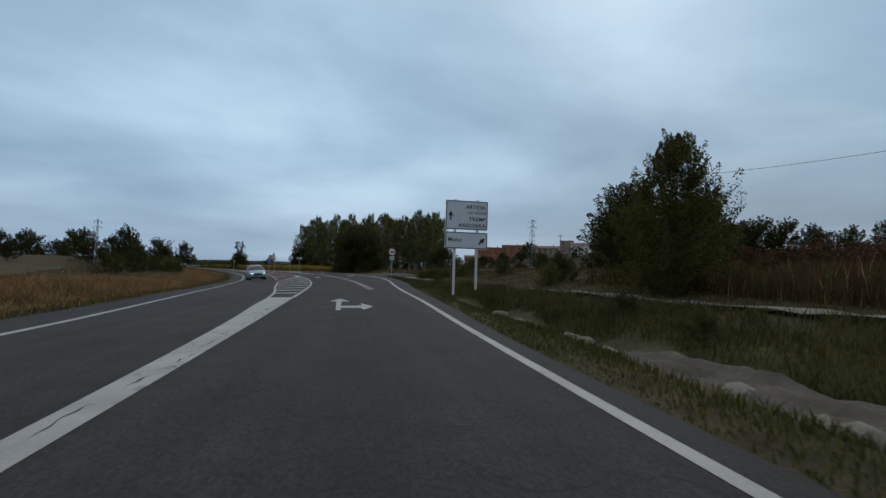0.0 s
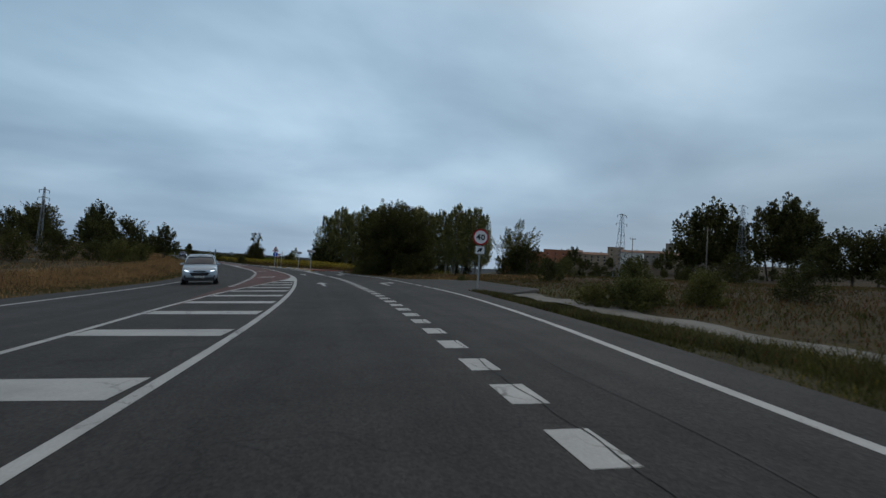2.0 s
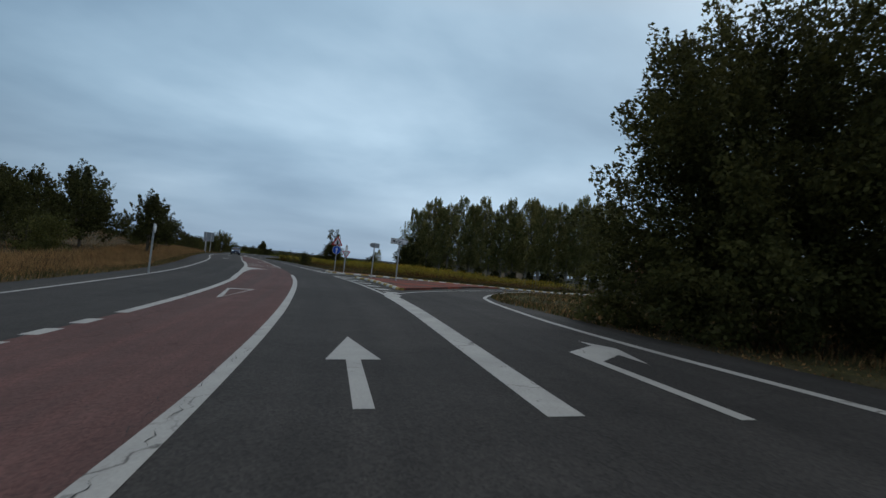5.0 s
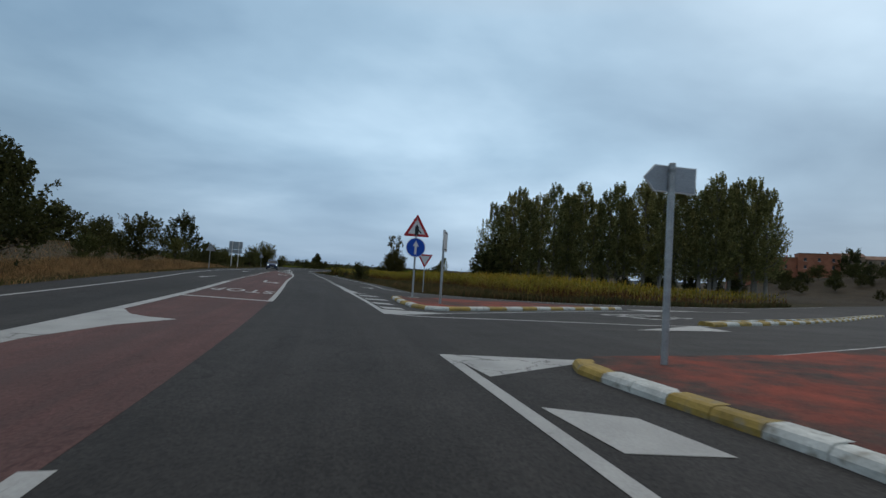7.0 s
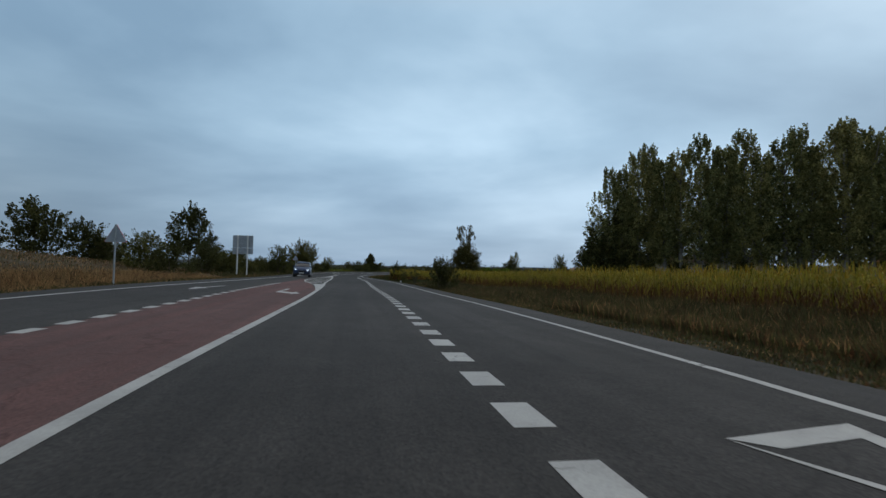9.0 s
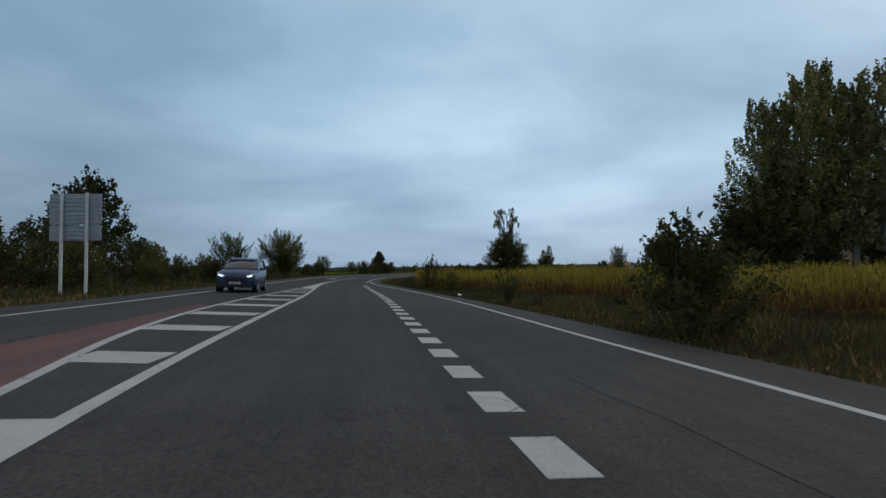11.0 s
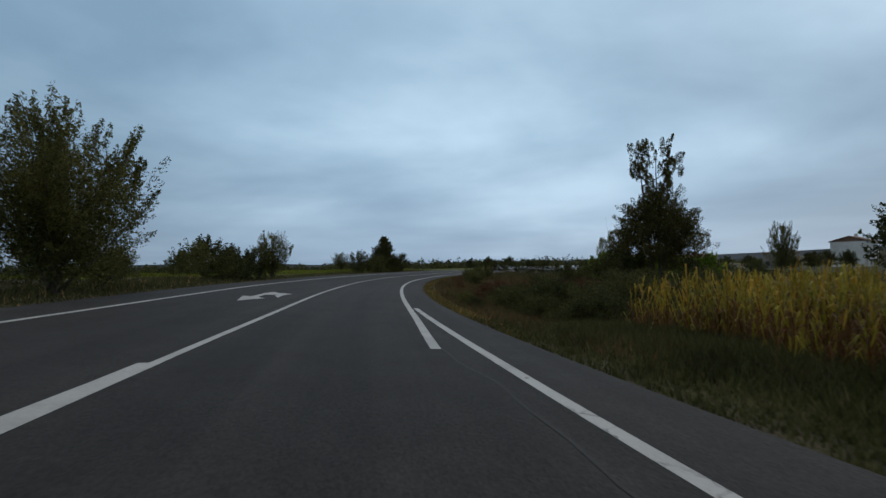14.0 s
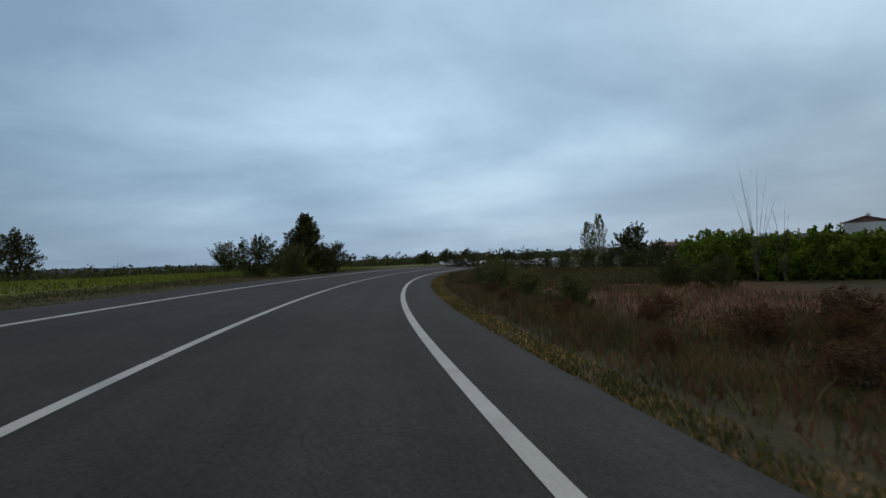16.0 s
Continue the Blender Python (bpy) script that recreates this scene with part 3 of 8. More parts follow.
def ground_z(x, y):
    """Height of the land."""
    x, y = np.atleast_1d(np.asarray(x, float)), np.atleast_1d(np.asarray(y, float))
    s, d = to_sd(x, y)
    near = 1 - smoothstep(35, 120, np.abs(d))
    z = road_z(s, d) * near
    right = smoothstep(9, 26, d)
    z = z + right * (0.03 * np.clip(x + 20, 0, 1e9) * smoothstep(330, 200, np.abs(x)) * 1.0
                     + 0.05 * np.clip(x - 40, 0, 90) + 0.03 * np.clip(x + 20, 0, 200) * smoothstep(200, 330, np.abs(x)))
    left = smoothstep(-13, -34, d) * smoothstep(125, 168, s) * (1 - smoothstep(195, 235, s))
    z = z + 1.9 * left
    lft = smoothstep(-9.5, -13, d) * (1 - smoothstep(95, 115, s))
    z = z + 0.25 * lft
    z = z + 8.0 * smoothstep(255, 350, y) * smoothstep(2, 40, x)          # the rise on which the village stands
    out = np.minimum(np.where(d > 0, d - PAVE_RIGHT(s), PAVE_LEFT(s) - d), 40)
    side_out = np.maximum(SIDE_NEAR(np.clip(d, 2, 110)) - s, s - SIDE_FAR(np.clip(d, 2, 110)))
    out = np.where(d > 2, np.minimum(out, side_out), out)
    o = np.maximum(out, 0)
    z = z - 0.04 - 0.16 * smoothstep(0.3, 2.5, o) + 0.1 * smoothstep(4, 9, o)
    z = z + 0.14 * ripples(x, y) * smoothstep(1.0, 5.0, o)
    # the ditch and its bare bank before the junction
    ditch = (1 - smoothstep(18, 30, s)) * smoothstep(-40, -30, s)
    z = z - 0.55 * ditch * np.exp(-((d - 5.9) / 0.9) ** 2) + 0.12 * ditch * np.exp(-((d - 7.6) / 0.8) ** 2)
    ramble = smoothstep(236, 246, s) * (1 - smoothstep(262, 280, s))
    z = z - 0.5 * ramble * np.exp(-((d - 6.5) / 2.0) ** 2)
    z = np.where(on_pavement(s, d, -0.5), road_z(s, d) - 0.14, z)
    tr = track_in(s, d, -0.3)
    z = np.where(tr, z - 0.12, z)
    return z


def gz(x, y):
    return float(ground_z(x, y)[0])


def at(s, d):
    """Place on the land, s metres along and d metres to the right of the road."""
    x, y = to_xy(s, d)
    return float(x), float(y), gz(x, y)


def heading(s):
    """Direction of travel at s, as degrees of turn about z (0 = along y)."""
    tx, ty = np.interp(s, LS, LT[:, 0]), np.interp(s, LS, LT[:, 1])
    return math.degrees(math.atan2(-tx, ty))


# ---- the land ----
def axis(lo, hi, step, far):
    mid = list(np.arange(lo, hi + 0.01, step))
    up, dn, g, st = [], [], hi, step
    while g < far:
        st *= 1.22
        g += st
        up.append(g)
    g, st = lo, step
    while g > -far:
        st *= 1.22
        g -= st
        dn.append(g)
    return np.array(dn[::-1] + mid + up)


def land_colour(x, y):
    """What grows or lies there: base colours of turf, straw, tilled earth."""
    s, d = to_sd(x, y)
    n = ripples(x * 0.35, y * 0.35)
    col = np.empty((len(x), 3))
    col[:] = (0.056, 0.045, 0.025)
    def put(mask, c):
        k = np.clip(mask, 0, 1)[:, None]
        col[:] = col * (1 - k) + np.array(c) * k
    put(smoothstep(-0.2, 0.6, n), (0.051, 0.051, 0.022))
    put(smoothstep(-8, -11, d) * (1 - smoothstep(-26, -34, d) * 0) * smoothstep(240, 200, s), (0.115, 0.072, 0.034))
    put(smoothstep(-16, -22, d) * smoothstep(210, 180, s), (0.082, 0.066, 0.046))
    put(smoothstep(2, 4, d) * smoothstep(9.5, 6.5, d) * smoothstep(75, 60, s), (0.042, 0.046, 0.018))
    put(smoothstep(12, 22, d) * smoothstep(140, 120, s), (0.052, 0.038, 0.023))
    put(smoothstep(5, 7, d) * smoothstep(138, 150, s) * smoothstep(245, 230, s), (0.037, 0.035, 0.017))
    put(smoothstep(2.5, 5, d) * smoothstep(236, 246, s), (0.051, 0.041, 0.022))
    put(smoothstep(7, 10, d) * smoothstep(244, 252, s) * smoothstep(26, 17, d), (0.105, 0.050, 0.031))
    put(smoothstep(24, 34, d) * smoothstep(250, 270, s), (0.044, 0.046, 0.022))
    put(smoothstep(-11, -13.5, d) * smoothstep(262, 270, s) * smoothstep(-34, -28, d), (0.088, 0.102, 0.019))
    put(smoothstep(-36, -46, d) * smoothstep(225, 260, s), (0.082, 0.078, 0.037))
    put(smoothstep(3, 5, d) * smoothstep(298, 308, s), (0.040, 0.042, 0.020))
    pav = np.minimum(d - PAVE_RIGHT(s), 9) * (d > 0) + np.minimum(PAVE_LEFT(s) - d, 9) * (d <= 0)
    put(smoothstep(0.9, 0.15, pav) * (pav > -0.6), (0.070, 0.058, 0.039))
    bare = (1 - smoothstep(16, 26, s)) * np.exp(-((d - 5.0) / 0.55) ** 2)
    put(bare * 0.9, (0.105, 0.092, 0.070))
    put(smoothstep(14, 30, d) * smoothstep(150, 230, y) * smoothstep(-20, 10, x), (0.040, 0.031, 0.020))
    far = np.hypot(x + 60, y - 120)
    put(smoothstep(350, 700, far), (0.048, 0.046, 0.030))
    return col


def build_land():
    gx, gy = axis(-172, 70, 1.5, 3600), axis(-44, 330, 1.5, 3600)
    X, Y = np.meshgrid(gx, gy)
    x, y = X.ravel(), Y.ravel()
    z = ground_z(x, y)
    far = np.hypot(x + 60, y - 120)
    z = z * (1 - smoothstep(900, 1800, far)) - smoothstep(1500, 3000, far) * 4
    nx, ny = len(gx), len(gy)
    i = np.arange(nx - 1)[None] + nx * np.arange(ny - 1)[:, None]
    faces = np.stack([i, i + 1, i + nx + 1, i + nx], -1).reshape(-1, 4)
    me = mesh_np("ground", np.stack([x, y, z], -1), faces, [GROUND], smooth=True)
    att = me.color_attributes.new("land", "FLOAT_COLOR", "POINT")
    c = np.ones((len(x), 4), np.float32)
    c[:, :3] = land_colour(x, y)
    att.data.foreach_set("color", c.ravel())
    tagged(obj("ground", me), "rough turf, straw and tilled earth", "ground", kind="structure")


def build_hills():
    """Low wooded ridges on the horizon, the haze of distance put into their colour."""
    for name, rad, top, seed in (("ridge", 2300, 17, 1), ("ridge", 3000, 42, 5)):
        n = 260
        v, f = [], []
        for k in range(n):
            a = 2 * math.pi * k / n
            hgt = top * (0.45 + 0.55 * (0.5 + 0.5 * noise.noise((3.2 * math.cos(a) + seed, 3.2 * math.sin(a), seed)))
                         + 0.12 * noise.noise((17 * math.cos(a), 17 * math.sin(a), seed)))
            if rad < 2500:  # the ridge climbs towards the north-east
                hgt += 36 * math.exp(-((a - 1.15) / 0.36) ** 2) + 9 * math.exp(-((a - 1.75) / 0.5) ** 2)
            cx, cy = -60 + rad * math.cos(a), 150 + rad * math.sin(a)
            ox, oy = -60 + rad * 1.12 * math.cos(a), 150 + rad * 1.12 * math.sin(a)
            v += [(-60 + rad * 0.93 * math.cos(a), 150 + rad * 0.93 * math.sin(a), -8), (cx, cy, hgt), (ox, oy, -8)]
        for k in range(n):
            j = (k + 1) % n
            for q in (0, 1):
                f.append((3 * k + q, 3 * j + q, 3 * j + q + 1, 3 * k + q + 1))
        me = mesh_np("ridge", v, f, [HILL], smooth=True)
        tagged(obj("backdrop_ridge", me), "low wooded ridge on the horizon, coloured blue-grey as if through haze", "hill", kind="structure")


build_land()
build_hills()


# ---- road surfaces ----
def lay_along(me, across, along):
    """Keeps for every corner how far across and along the road it lies."""
    loops = np.empty(len(me.loops), np.int32)
    me.loops.foreach_get("vertex_index", loops)
    uv = np.zeros((len(me.vertices), 2), np.float32)
    uv[:len(across), 0], uv[:len(across), 1] = across, along
    me.uv_layers.new(name="along").data.foreach_set("uv", uv[loops].ravel())
    return me


def sheet(name, s, dl, dr, lift, material, parent, across=20, skirt=0.0):
    """A strip of the road between the lines dl and dr."""
    s = np.asarray(s, float)
    u = np.linspace(0, 1, across + 1)
    d = dl[:, None] * (1 - u) + dr[:, None] * u
    S = np.repeat(s[:, None], across + 1, 1)
    x, y = to_xy(S.ravel(), d.ravel())
    z = road_z(S.ravel(), d.ravel()) + lift
    v = np.stack([x, y, z], -1)
    n, m = len(s), across + 1
    i = np.arange(n - 1)[:, None] * m + np.arange(across)[None]
    f = np.stack([i, i + 1, i + m + 1, i + m], -1).reshape(-1, 4)
    if skirt:
        base = len(v)
        lo = v.reshape(n, m, 3)[:, [0, -1]].copy()
        lo[:, :, 2] -= skirt
        v = np.concatenate([v, lo.reshape(-1, 3)])
        k = np.arange(n - 1)
        f = np.concatenate([f, np.stack([k * m, (k + 1) * m, base + 2 * (k + 1), base + 2 * k], -1),
                            np.stack([(k + 1) * m + across, k * m + across, base + 2 * k + 1, base + 2 * (k + 1) + 1], -1)])
    return obj(name, lay_along(mesh_np(name, v, f, [material], smooth=False), d.ravel(), S.ravel()), parent)


road_s = np.arange(-68, 425, 1.0)
road = sheet("road", road_s, PAVE_LEFT(road_s), PAVE_RIGHT(road_s), 0.0, ASPHALT, None, 26, 0.5)
tagged(road, "grey two-lane asphalt road with white lane markings", "road", kind="structure")


def side_sheet(name, near, far, d, lift, material, along=30, skirt=0.0):
    """A sheet between two edges that are given along the main road for each d."""
    u = np.linspace(0, 1, along + 1)
    s = near(d)[:, None] * (1 - u) + far(d)[:, None] * u
    D = np.repeat(d[:, None], along + 1, 1)
    x, y = to_xy(s.ravel(), D.ravel())
    z = np.where(D.ravel() < 8, road_z(s.ravel(), D.ravel()), side_z(x, y)) + lift
    v = np.stack([x, y, z], -1)
    m = along + 1
    i = np.arange(len(d) - 1)[:, None] * m + np.arange(along)[None]
    f = np.stack([i, i + m, i + m + 1, i + 1], -1).reshape(-1, 4)
    if skirt:
        base = len(v)
        lo = v.reshape(len(d), m, 3)[:, [0, -1]].copy()
        lo[:, :, 2] -= skirt
        v = np.concatenate([v, lo.reshape(-1, 3)])
        k = np.arange(len(d) - 1)
        f = np.concatenate([f, np.stack([k * m, (k + 1) * m, base + 2 * (k + 1), base + 2 * k], -1),
                            np.stack([(k + 1) * m + along, k * m + along, base + 2 * k + 1, base + 2 * (k + 1) + 1], -1)])
    return lay_along(mesh_np(name, v, f, [material]), s.ravel(), D.ravel())


def side_z(x, y):
    """Height of the side road's surface: it climbs gently away from the junction."""
    s, d = to_sd(x, y)
    near = 1 - smoothstep(35, 120, np.abs(d))
    return road_z(s, d) * near + smoothstep(9, 26, d) * 0.03 * np.clip(np.asarray(x) + 20, 0, 200)


side_d = np.concatenate([np.arange(2.2, 30, 0.8), np.arange(30, 110, 2.0)])
side = obj("road_to_village", side_sheet("road_to_village", SIDE_NEAR, SIDE_FAR, side_d, -0.006, ASPHALT_OLD, 40, 0.5))
tagged(side, "worn grey asphalt side road joining the main road", "road", kind="structure")

# the gravel track on the right before the junction
track_s = np.arange(-38, 55.5, 1.0)


def build_track():
    u = np.linspace(-1, 1, 7)
    d = TRACK(track_s)[:, None] + 1.05 * u + 0.18 * np.sin(track_s[:, None] * 1.7 + 3 * u)
    S = np.repeat(track_s[:, None], 7, 1)
    x, y = to_xy(S.ravel(), d.ravel())
    z = ground_z(x, y)
    zz = z.reshape(len(track_s), 7)
    zz[:] = zz.max(1, keepdims=True) * 0.5 + zz.mean(1, keepdims=True) * 0.5 + 0.1
    i = np.arange(len(track_s) - 1)[:, None] * 7 + np.arange(6)[None]
    f = np.stack([i, i + 1, i + 8, i + 7], -1).reshape(-1, 4)
    t = obj("gravel_track", mesh_np("gravel_track", np.stack([x, y, zz.ravel()], -1), f, [GRAVEL]))
    tagged(t, "pale worn gravel track beside the road", "track", kind="structure")
    a = np.arange(50.0, 70.6, 0.4)
    lo = PAVE_RIGHT(a) - 0.3
    hi = lo + (TRACK(a) + 2.2 - lo) * smoothstep(50, 57, a) * (1 - smoothstep(66, 70.5, a))
    apron = sheet("apron", a, lo, np.maximum(hi, lo + 0.1), -0.008, ASPHALT_OLD, None, 10, 0.3)
    tagged(apron, "worn asphalt apron leading to a track", "pavement", kind="structure")


build_track()


# ---- road markings ----
def stripe(name, s0, s1, mid, width, parent=road, step=1.0, lift=0.005, material=None):
    """A painted line; mid and width may be functions of s."""
    n = max(2, int(math.ceil((s1 - s0) / step)) + 1)
    s = np.linspace(s0, s1, n)
    c = mid(s) if callable(mid) else np.full(n, mid)
    w = width(s) if callable(width) else np.full(n, width)
    return sheet(name, s, c - w / 2, c + w / 2, lift, material or PAINT, parent, 1)


def patch(name, pts, parent=road, lift=0.006, material=None, surf=None):
    """A flat painted shape with corners (s, d)."""
    P = np.array(pts, float)
    x, y = to_xy(P[:, 0], P[:, 1])
    z = (road_z(P[:, 0], P[:, 1]) if surf is None else surf(x, y)) + lift
    bm = bmesh.new()
    bm.faces.new([bm.verts.new(p) for p in zip(x, y, z)])
    bm.normal_update()
    bmesh.ops.triangulate(bm, faces=bm.faces[:], ngon_method="EAR_CLIP")
    bmesh.ops.recalc_face_normals(bm, faces=bm.faces[:])
    if sum(f.normal.z for f in bm.faces) < 0:
        bmesh.ops.reverse_faces(bm, faces=bm.faces[:])
    return part(name, bm, material or PAINT, parent)


def dashes(name, s0, s1, mid, width, period, length):
    k = 0
    rng = random.Random(int(s0 * 10))
    while s0 + k * period + length <= s1:
        a = s0 + k * period + rng.uniform(-0.02, 0.02)
        stripe(name, a, a + length, mid, width, step=0.4)
        k += 1


def band(name, s0, s1, left, right, material=None, lift=0.005, step=1.0, across=4):
    s = np.linspace(s0, s1, max(2, int((s1 - s0) / step) + 1))
    return sheet(name, s, left(s), right(s), lift, material or PAINT, road, across)


# the red lane for turning left, laid into the grey
red_l = curve((47, -4.3), (52, -4.62), (66, -4.55), (78, -4.35), (90, -4.1), (105, -4.4), (117, -4.85), (131, -5.05), (145, -5.25),
              (160, -5.08), (178, -5.15), (195, -5.25))
red_r = curve((47, -4.25), (55, -4.12), (61, -3.45), (67, -2.6), (69.7, -2.16), (71.5, -1.8), (73.2, -1.6), (76.3, -1.35), (80, -1.2), (92, -1.3), (109, -1.52), (127, -1.93),
              (139, -2.06), (148, -2.06), (156, -1.92), (166, -1.8), (172, -1.98), (176, -2.6), (181, -3.25), (186, -4.1), (192, -4.7), (195, -5.2))
lane = band("red_lane", 47, 194, red_l, red_r, RED_ROAD, 0.003, 0.8, 8)

stripe("edge_line", -66, 57.2, RIGHT_EDGE, 0.16)
for a in (57.7, 59.7, 61.7):
    stripe("edge_dash", a, a + 1.25, RIGHT_EDGE, 0.15, step=0.5)
stripe("edge_line", 63.3, 92, RIGHT_EDGE, 0.16)
stripe("edge_line", -66, 424, LEFT_EDGE, 0.16)
stripe("edge_line", 141.3, 244.3, RIGHT_EDGE_2, 0.16)
stripe("edge_line", 235.9, 424, RIGHT_INNER, 0.17)

# the wide white band, the hatched island and its tapering ends
band("white_band", -66, 21.6, HATCH_LEFT, lambda s: LANE_LEFT(s) + 0.02)
stripe("lane_line", 21.6, 68, LANE_LEFT, lambda s: np.interp(s, (22, 40, 60), (0.17, 0.14, 0.17)))
stripe("hatch_border", 21.6, 68.4, HATCH_LEFT, 0.13)
for a in (26.0, 29.5, 33.2, 37.4, 41.5, 45.3, 48.83, 52.3, 55.7, 59.0, 62.3, 65.5):
    l0, r0 = float(HATCH_LEFT(a)) + 0.1, float(LANE_LEFT(a)) - 0.14
    k = 0.03 * (r0 - l0)
    patch("hatch_bar", [(a - 0.9, r0 - 0.06), (a, r0), (a + k, l0 + 0.02), (a - 0.82 + k, l0)])
band("white_band", 68, 88, lambda s: np.minimum(HATCH_LEFT(s), LANE_LEFT(s) - 0.1), lambda s: LANE_LEFT(s) + 0.09)
stripe("lane_line", 88, 112.4, LANE_LEFT, 0.2)
stripe("lane_line", 126.6, 172, LANE_LEFT, 0.18)
band("white_band", 171.5, 181, HATCH_LEFT_2, lambda s: LANE_LEFT(s) + 0.09)
stripe("lane_line", 181, 211, LANE_LEFT, 0.17)
stripe("hatch_border", 181, 211.3, HATCH_LEFT_2, 0.15)
for a in (184.2, 187.6, 191.0, 194.4, 197.8, 201.2, 205.5, 208.8):
    l0, r0 = float(HATCH_LEFT_2(a)) + 0.12, float(LANE_LEFT(a)) - 0.13
    k = 0.1 * (r0 - l0)
    patch("hatch_bar", [(a - 0.85, r0 - 0.05), (a, r0), (a + k, l0 + 0.02), (a - 0.85 + k, l0)])
band("white_band", 211, 234.5, lambda s: np.minimum(HATCH_LEFT_2(s), LANE_LEFT(s) - 0.06), lambda s: LANE_LEFT(s) + 0.07)
stripe("lane_line", 234.5, 424, LANE_LEFT, 0.13)

# broken lines
for k in range(-4, 32):
    e = float(np.interp(k, (-4, 0, 2, 5, 10, 14, 16, 20, 25, 30, 31), (29.48, 35.33, 38.25, 43.07, 50.42, 56.03, 58.7, 64.04, 70.8, 77.25, 78.5)))
    stripe("lane_dash", e - 0.75, e, lambda s: RIGHT_DASH(s), 0.36, step=0.4)
for k in range(53):
    e = float(np.interp(k, (0, 5, 7, 8, 53), (146.66, 154.05, 157.25, 158.75, 223.66)))
    stripe("lane_dash", e - 0.76, e, lambda s: RIGHT_DASH(s), 0.36, step=0.4)
dashes("lane_dash", 60.1, 88.0, RED_DASH, 0.26, 1.3, 0.68)
dashes("lane_dash", 141.3, 180, RED_DASH, 0.26, 1.25, 0.66)

# where the lanes part at the junction
stripe("gore_line", 80.6, 95.7, lambda s: RIGHT_DASH(s), lambda s: 0.32 + 0.012 * (s - 80))
stripe("lane_line", 95.6, 116.5, lambda s: RIGHT_DASH(s) - 0.08, 0.16)
stripe("lane_line", 123.4, 137, lambda s: RIGHT_DASH(s), 0.17)
stripe("wide_line", 136.5, 146.0, lambda s: np.interp(s, (137, 138.6, 140, 146), (1.56, 1.46, 1.455, 1.51)), lambda s: np.interp(s, (137, 138.6, 140, 146), (0.62, 0.42, 0.34, 0.27)))
patch("gore_point", [(93.5, 2.0), (95.5, 2.0), (97.5, 2.1), (97.8, 2.5), (96.3, 2.7)])
patch("hatch_tip", [(116.5, 1.62), (114.9, 1.8), (116.0, 3.75)])
for a in (113.55, 110.5, 107.3, 104.3, 101.3, 98.8):
    w = 0.88 if a > 106 else 0.7
    l0 = float(RIGHT_DASH(a)) + 0.12
    patch("hatch_bar", [(a, l0), (a - 1.2, l0 + 0.12), (a - 1.35, l0 + w), (a - 0.4, l0 + w * 0.82)])
patch("hatch_tip", [(125.2, 1.42), (123.4, 1.55), (123.5, 2.3), (124.35, 3.55), (124.75, 2.4)])
for a in (133.9, 131.2, 128.6, 126.4):
    l0 = float(RIGHT_DASH(a)) + 0.12
    w = 0.95 if a > 130 else 0.75
    patch("hatch_bar", [(a, l0), (a - 0.9, l0 + 0.1), (a - 1.15, l0 + w), (a - 0.35, l0 + w * 0.9)])
patch("hatch_tip", [(137.0, 1.3), (135.4, 1.35), (135.1, 2.25), (135.9, 1.75)])

# the mouth of the side road
def side_line(name, pts, width):
    """A line along points (s, d) on the side road."""
    P = np.array(pts, float)
    t = np.linspace(0, 1, len(P))
    u = np.linspace(0, 1, 12 * len(P))
    g = np.gradient(P, t, axis=0)
    i = np.clip((u * (len(P) - 1)).astype(int), 0, len(P) - 2)
    h = 1 / (len(P) - 1)
    w = ((u - t[i]) / h)[:, None]
    Q = ((1 + 2 * w) * (1 - w) ** 2 * P[i] + w * (1 - w) ** 2 * h * g[i] + w * w * (3 - 2 * w) * P[i + 1] + w * w * (w - 1) * h * g[i + 1])
    x, y = to_xy(Q[:, 0], Q[:, 1])
    tx, ty = np.gradient(x), np.gradient(y)
    ln = np.hypot(tx, ty)
    nx, ny = -ty / ln * width / 2, tx / ln * width / 2
    v = []
    for sx in (1, -1):
        X, Y = x + sx * nx, y + sx * ny
        s, d = to_sd(X, Y)
        z = np.where(d < 8, road_z(s, d), side_z(X, Y)) + 0.007
        v.append(np.stack([X, Y, z], -1))
    n = len(x)
    k = np.arange(n - 1)
    f = np.stack([k, k + 1, n + k + 1, n + k], -1)
    me = mesh_np(name, np.concatenate(v), f[:, ::-1], [PAINT])
    return obj(name, me, side)


side_line("side_line", [(97.2, 2.6), (99.5, 4.0), (103, 7.0), (107, 11.2), (112, 16.5)], 0.16)
side_line("side_line", [(92, 5.35), (95, 5.85), (98, 6.75), (102.5, 9.2), (107, 12.5), (113, 18), (119.5, 25), (126, 33), (140, 60), (158, 108)], 0.16)
side_line("side_line", [(116.2, 3.8), (116.5, 7.0), (117.6, 10.5), (119.4, 15.0), (122, 20.5), (127, 30)], 0.16)
side_line("side_line", [(123.4, 1.7), (122.9, 2.5), (122.8, 3.8), (122.7, 5.45), (122.5, 7.3), (122.3, 9.0), (122.6, 11.4)], 0.18)
side_line("side_line", [(124.4, 3.5), (125.6, 5.6), (127.1, 7.98), (128.9, 10.8), (131.79, 15.5), (135.6, 22.5), (140.5, 32)], 0.16)
side_line("side_line", [(141.3, 5.85), (140.75, 6.9), (139.2, 9.4), (138.6, 12.2), (139.0, 15.5), (141.4, 22.5), (145, 30), (152.6, 45.5), (163, 69)], 0.16)

patch("side_tip", [(133.6, 16.2), (136.7, 24.0), (132.2, 16.2)], side, 0.012)
patch("side_tip", [(120.64, 7.47), (122.6, 10.9), (120.95, 10.6)], side, 0.012)
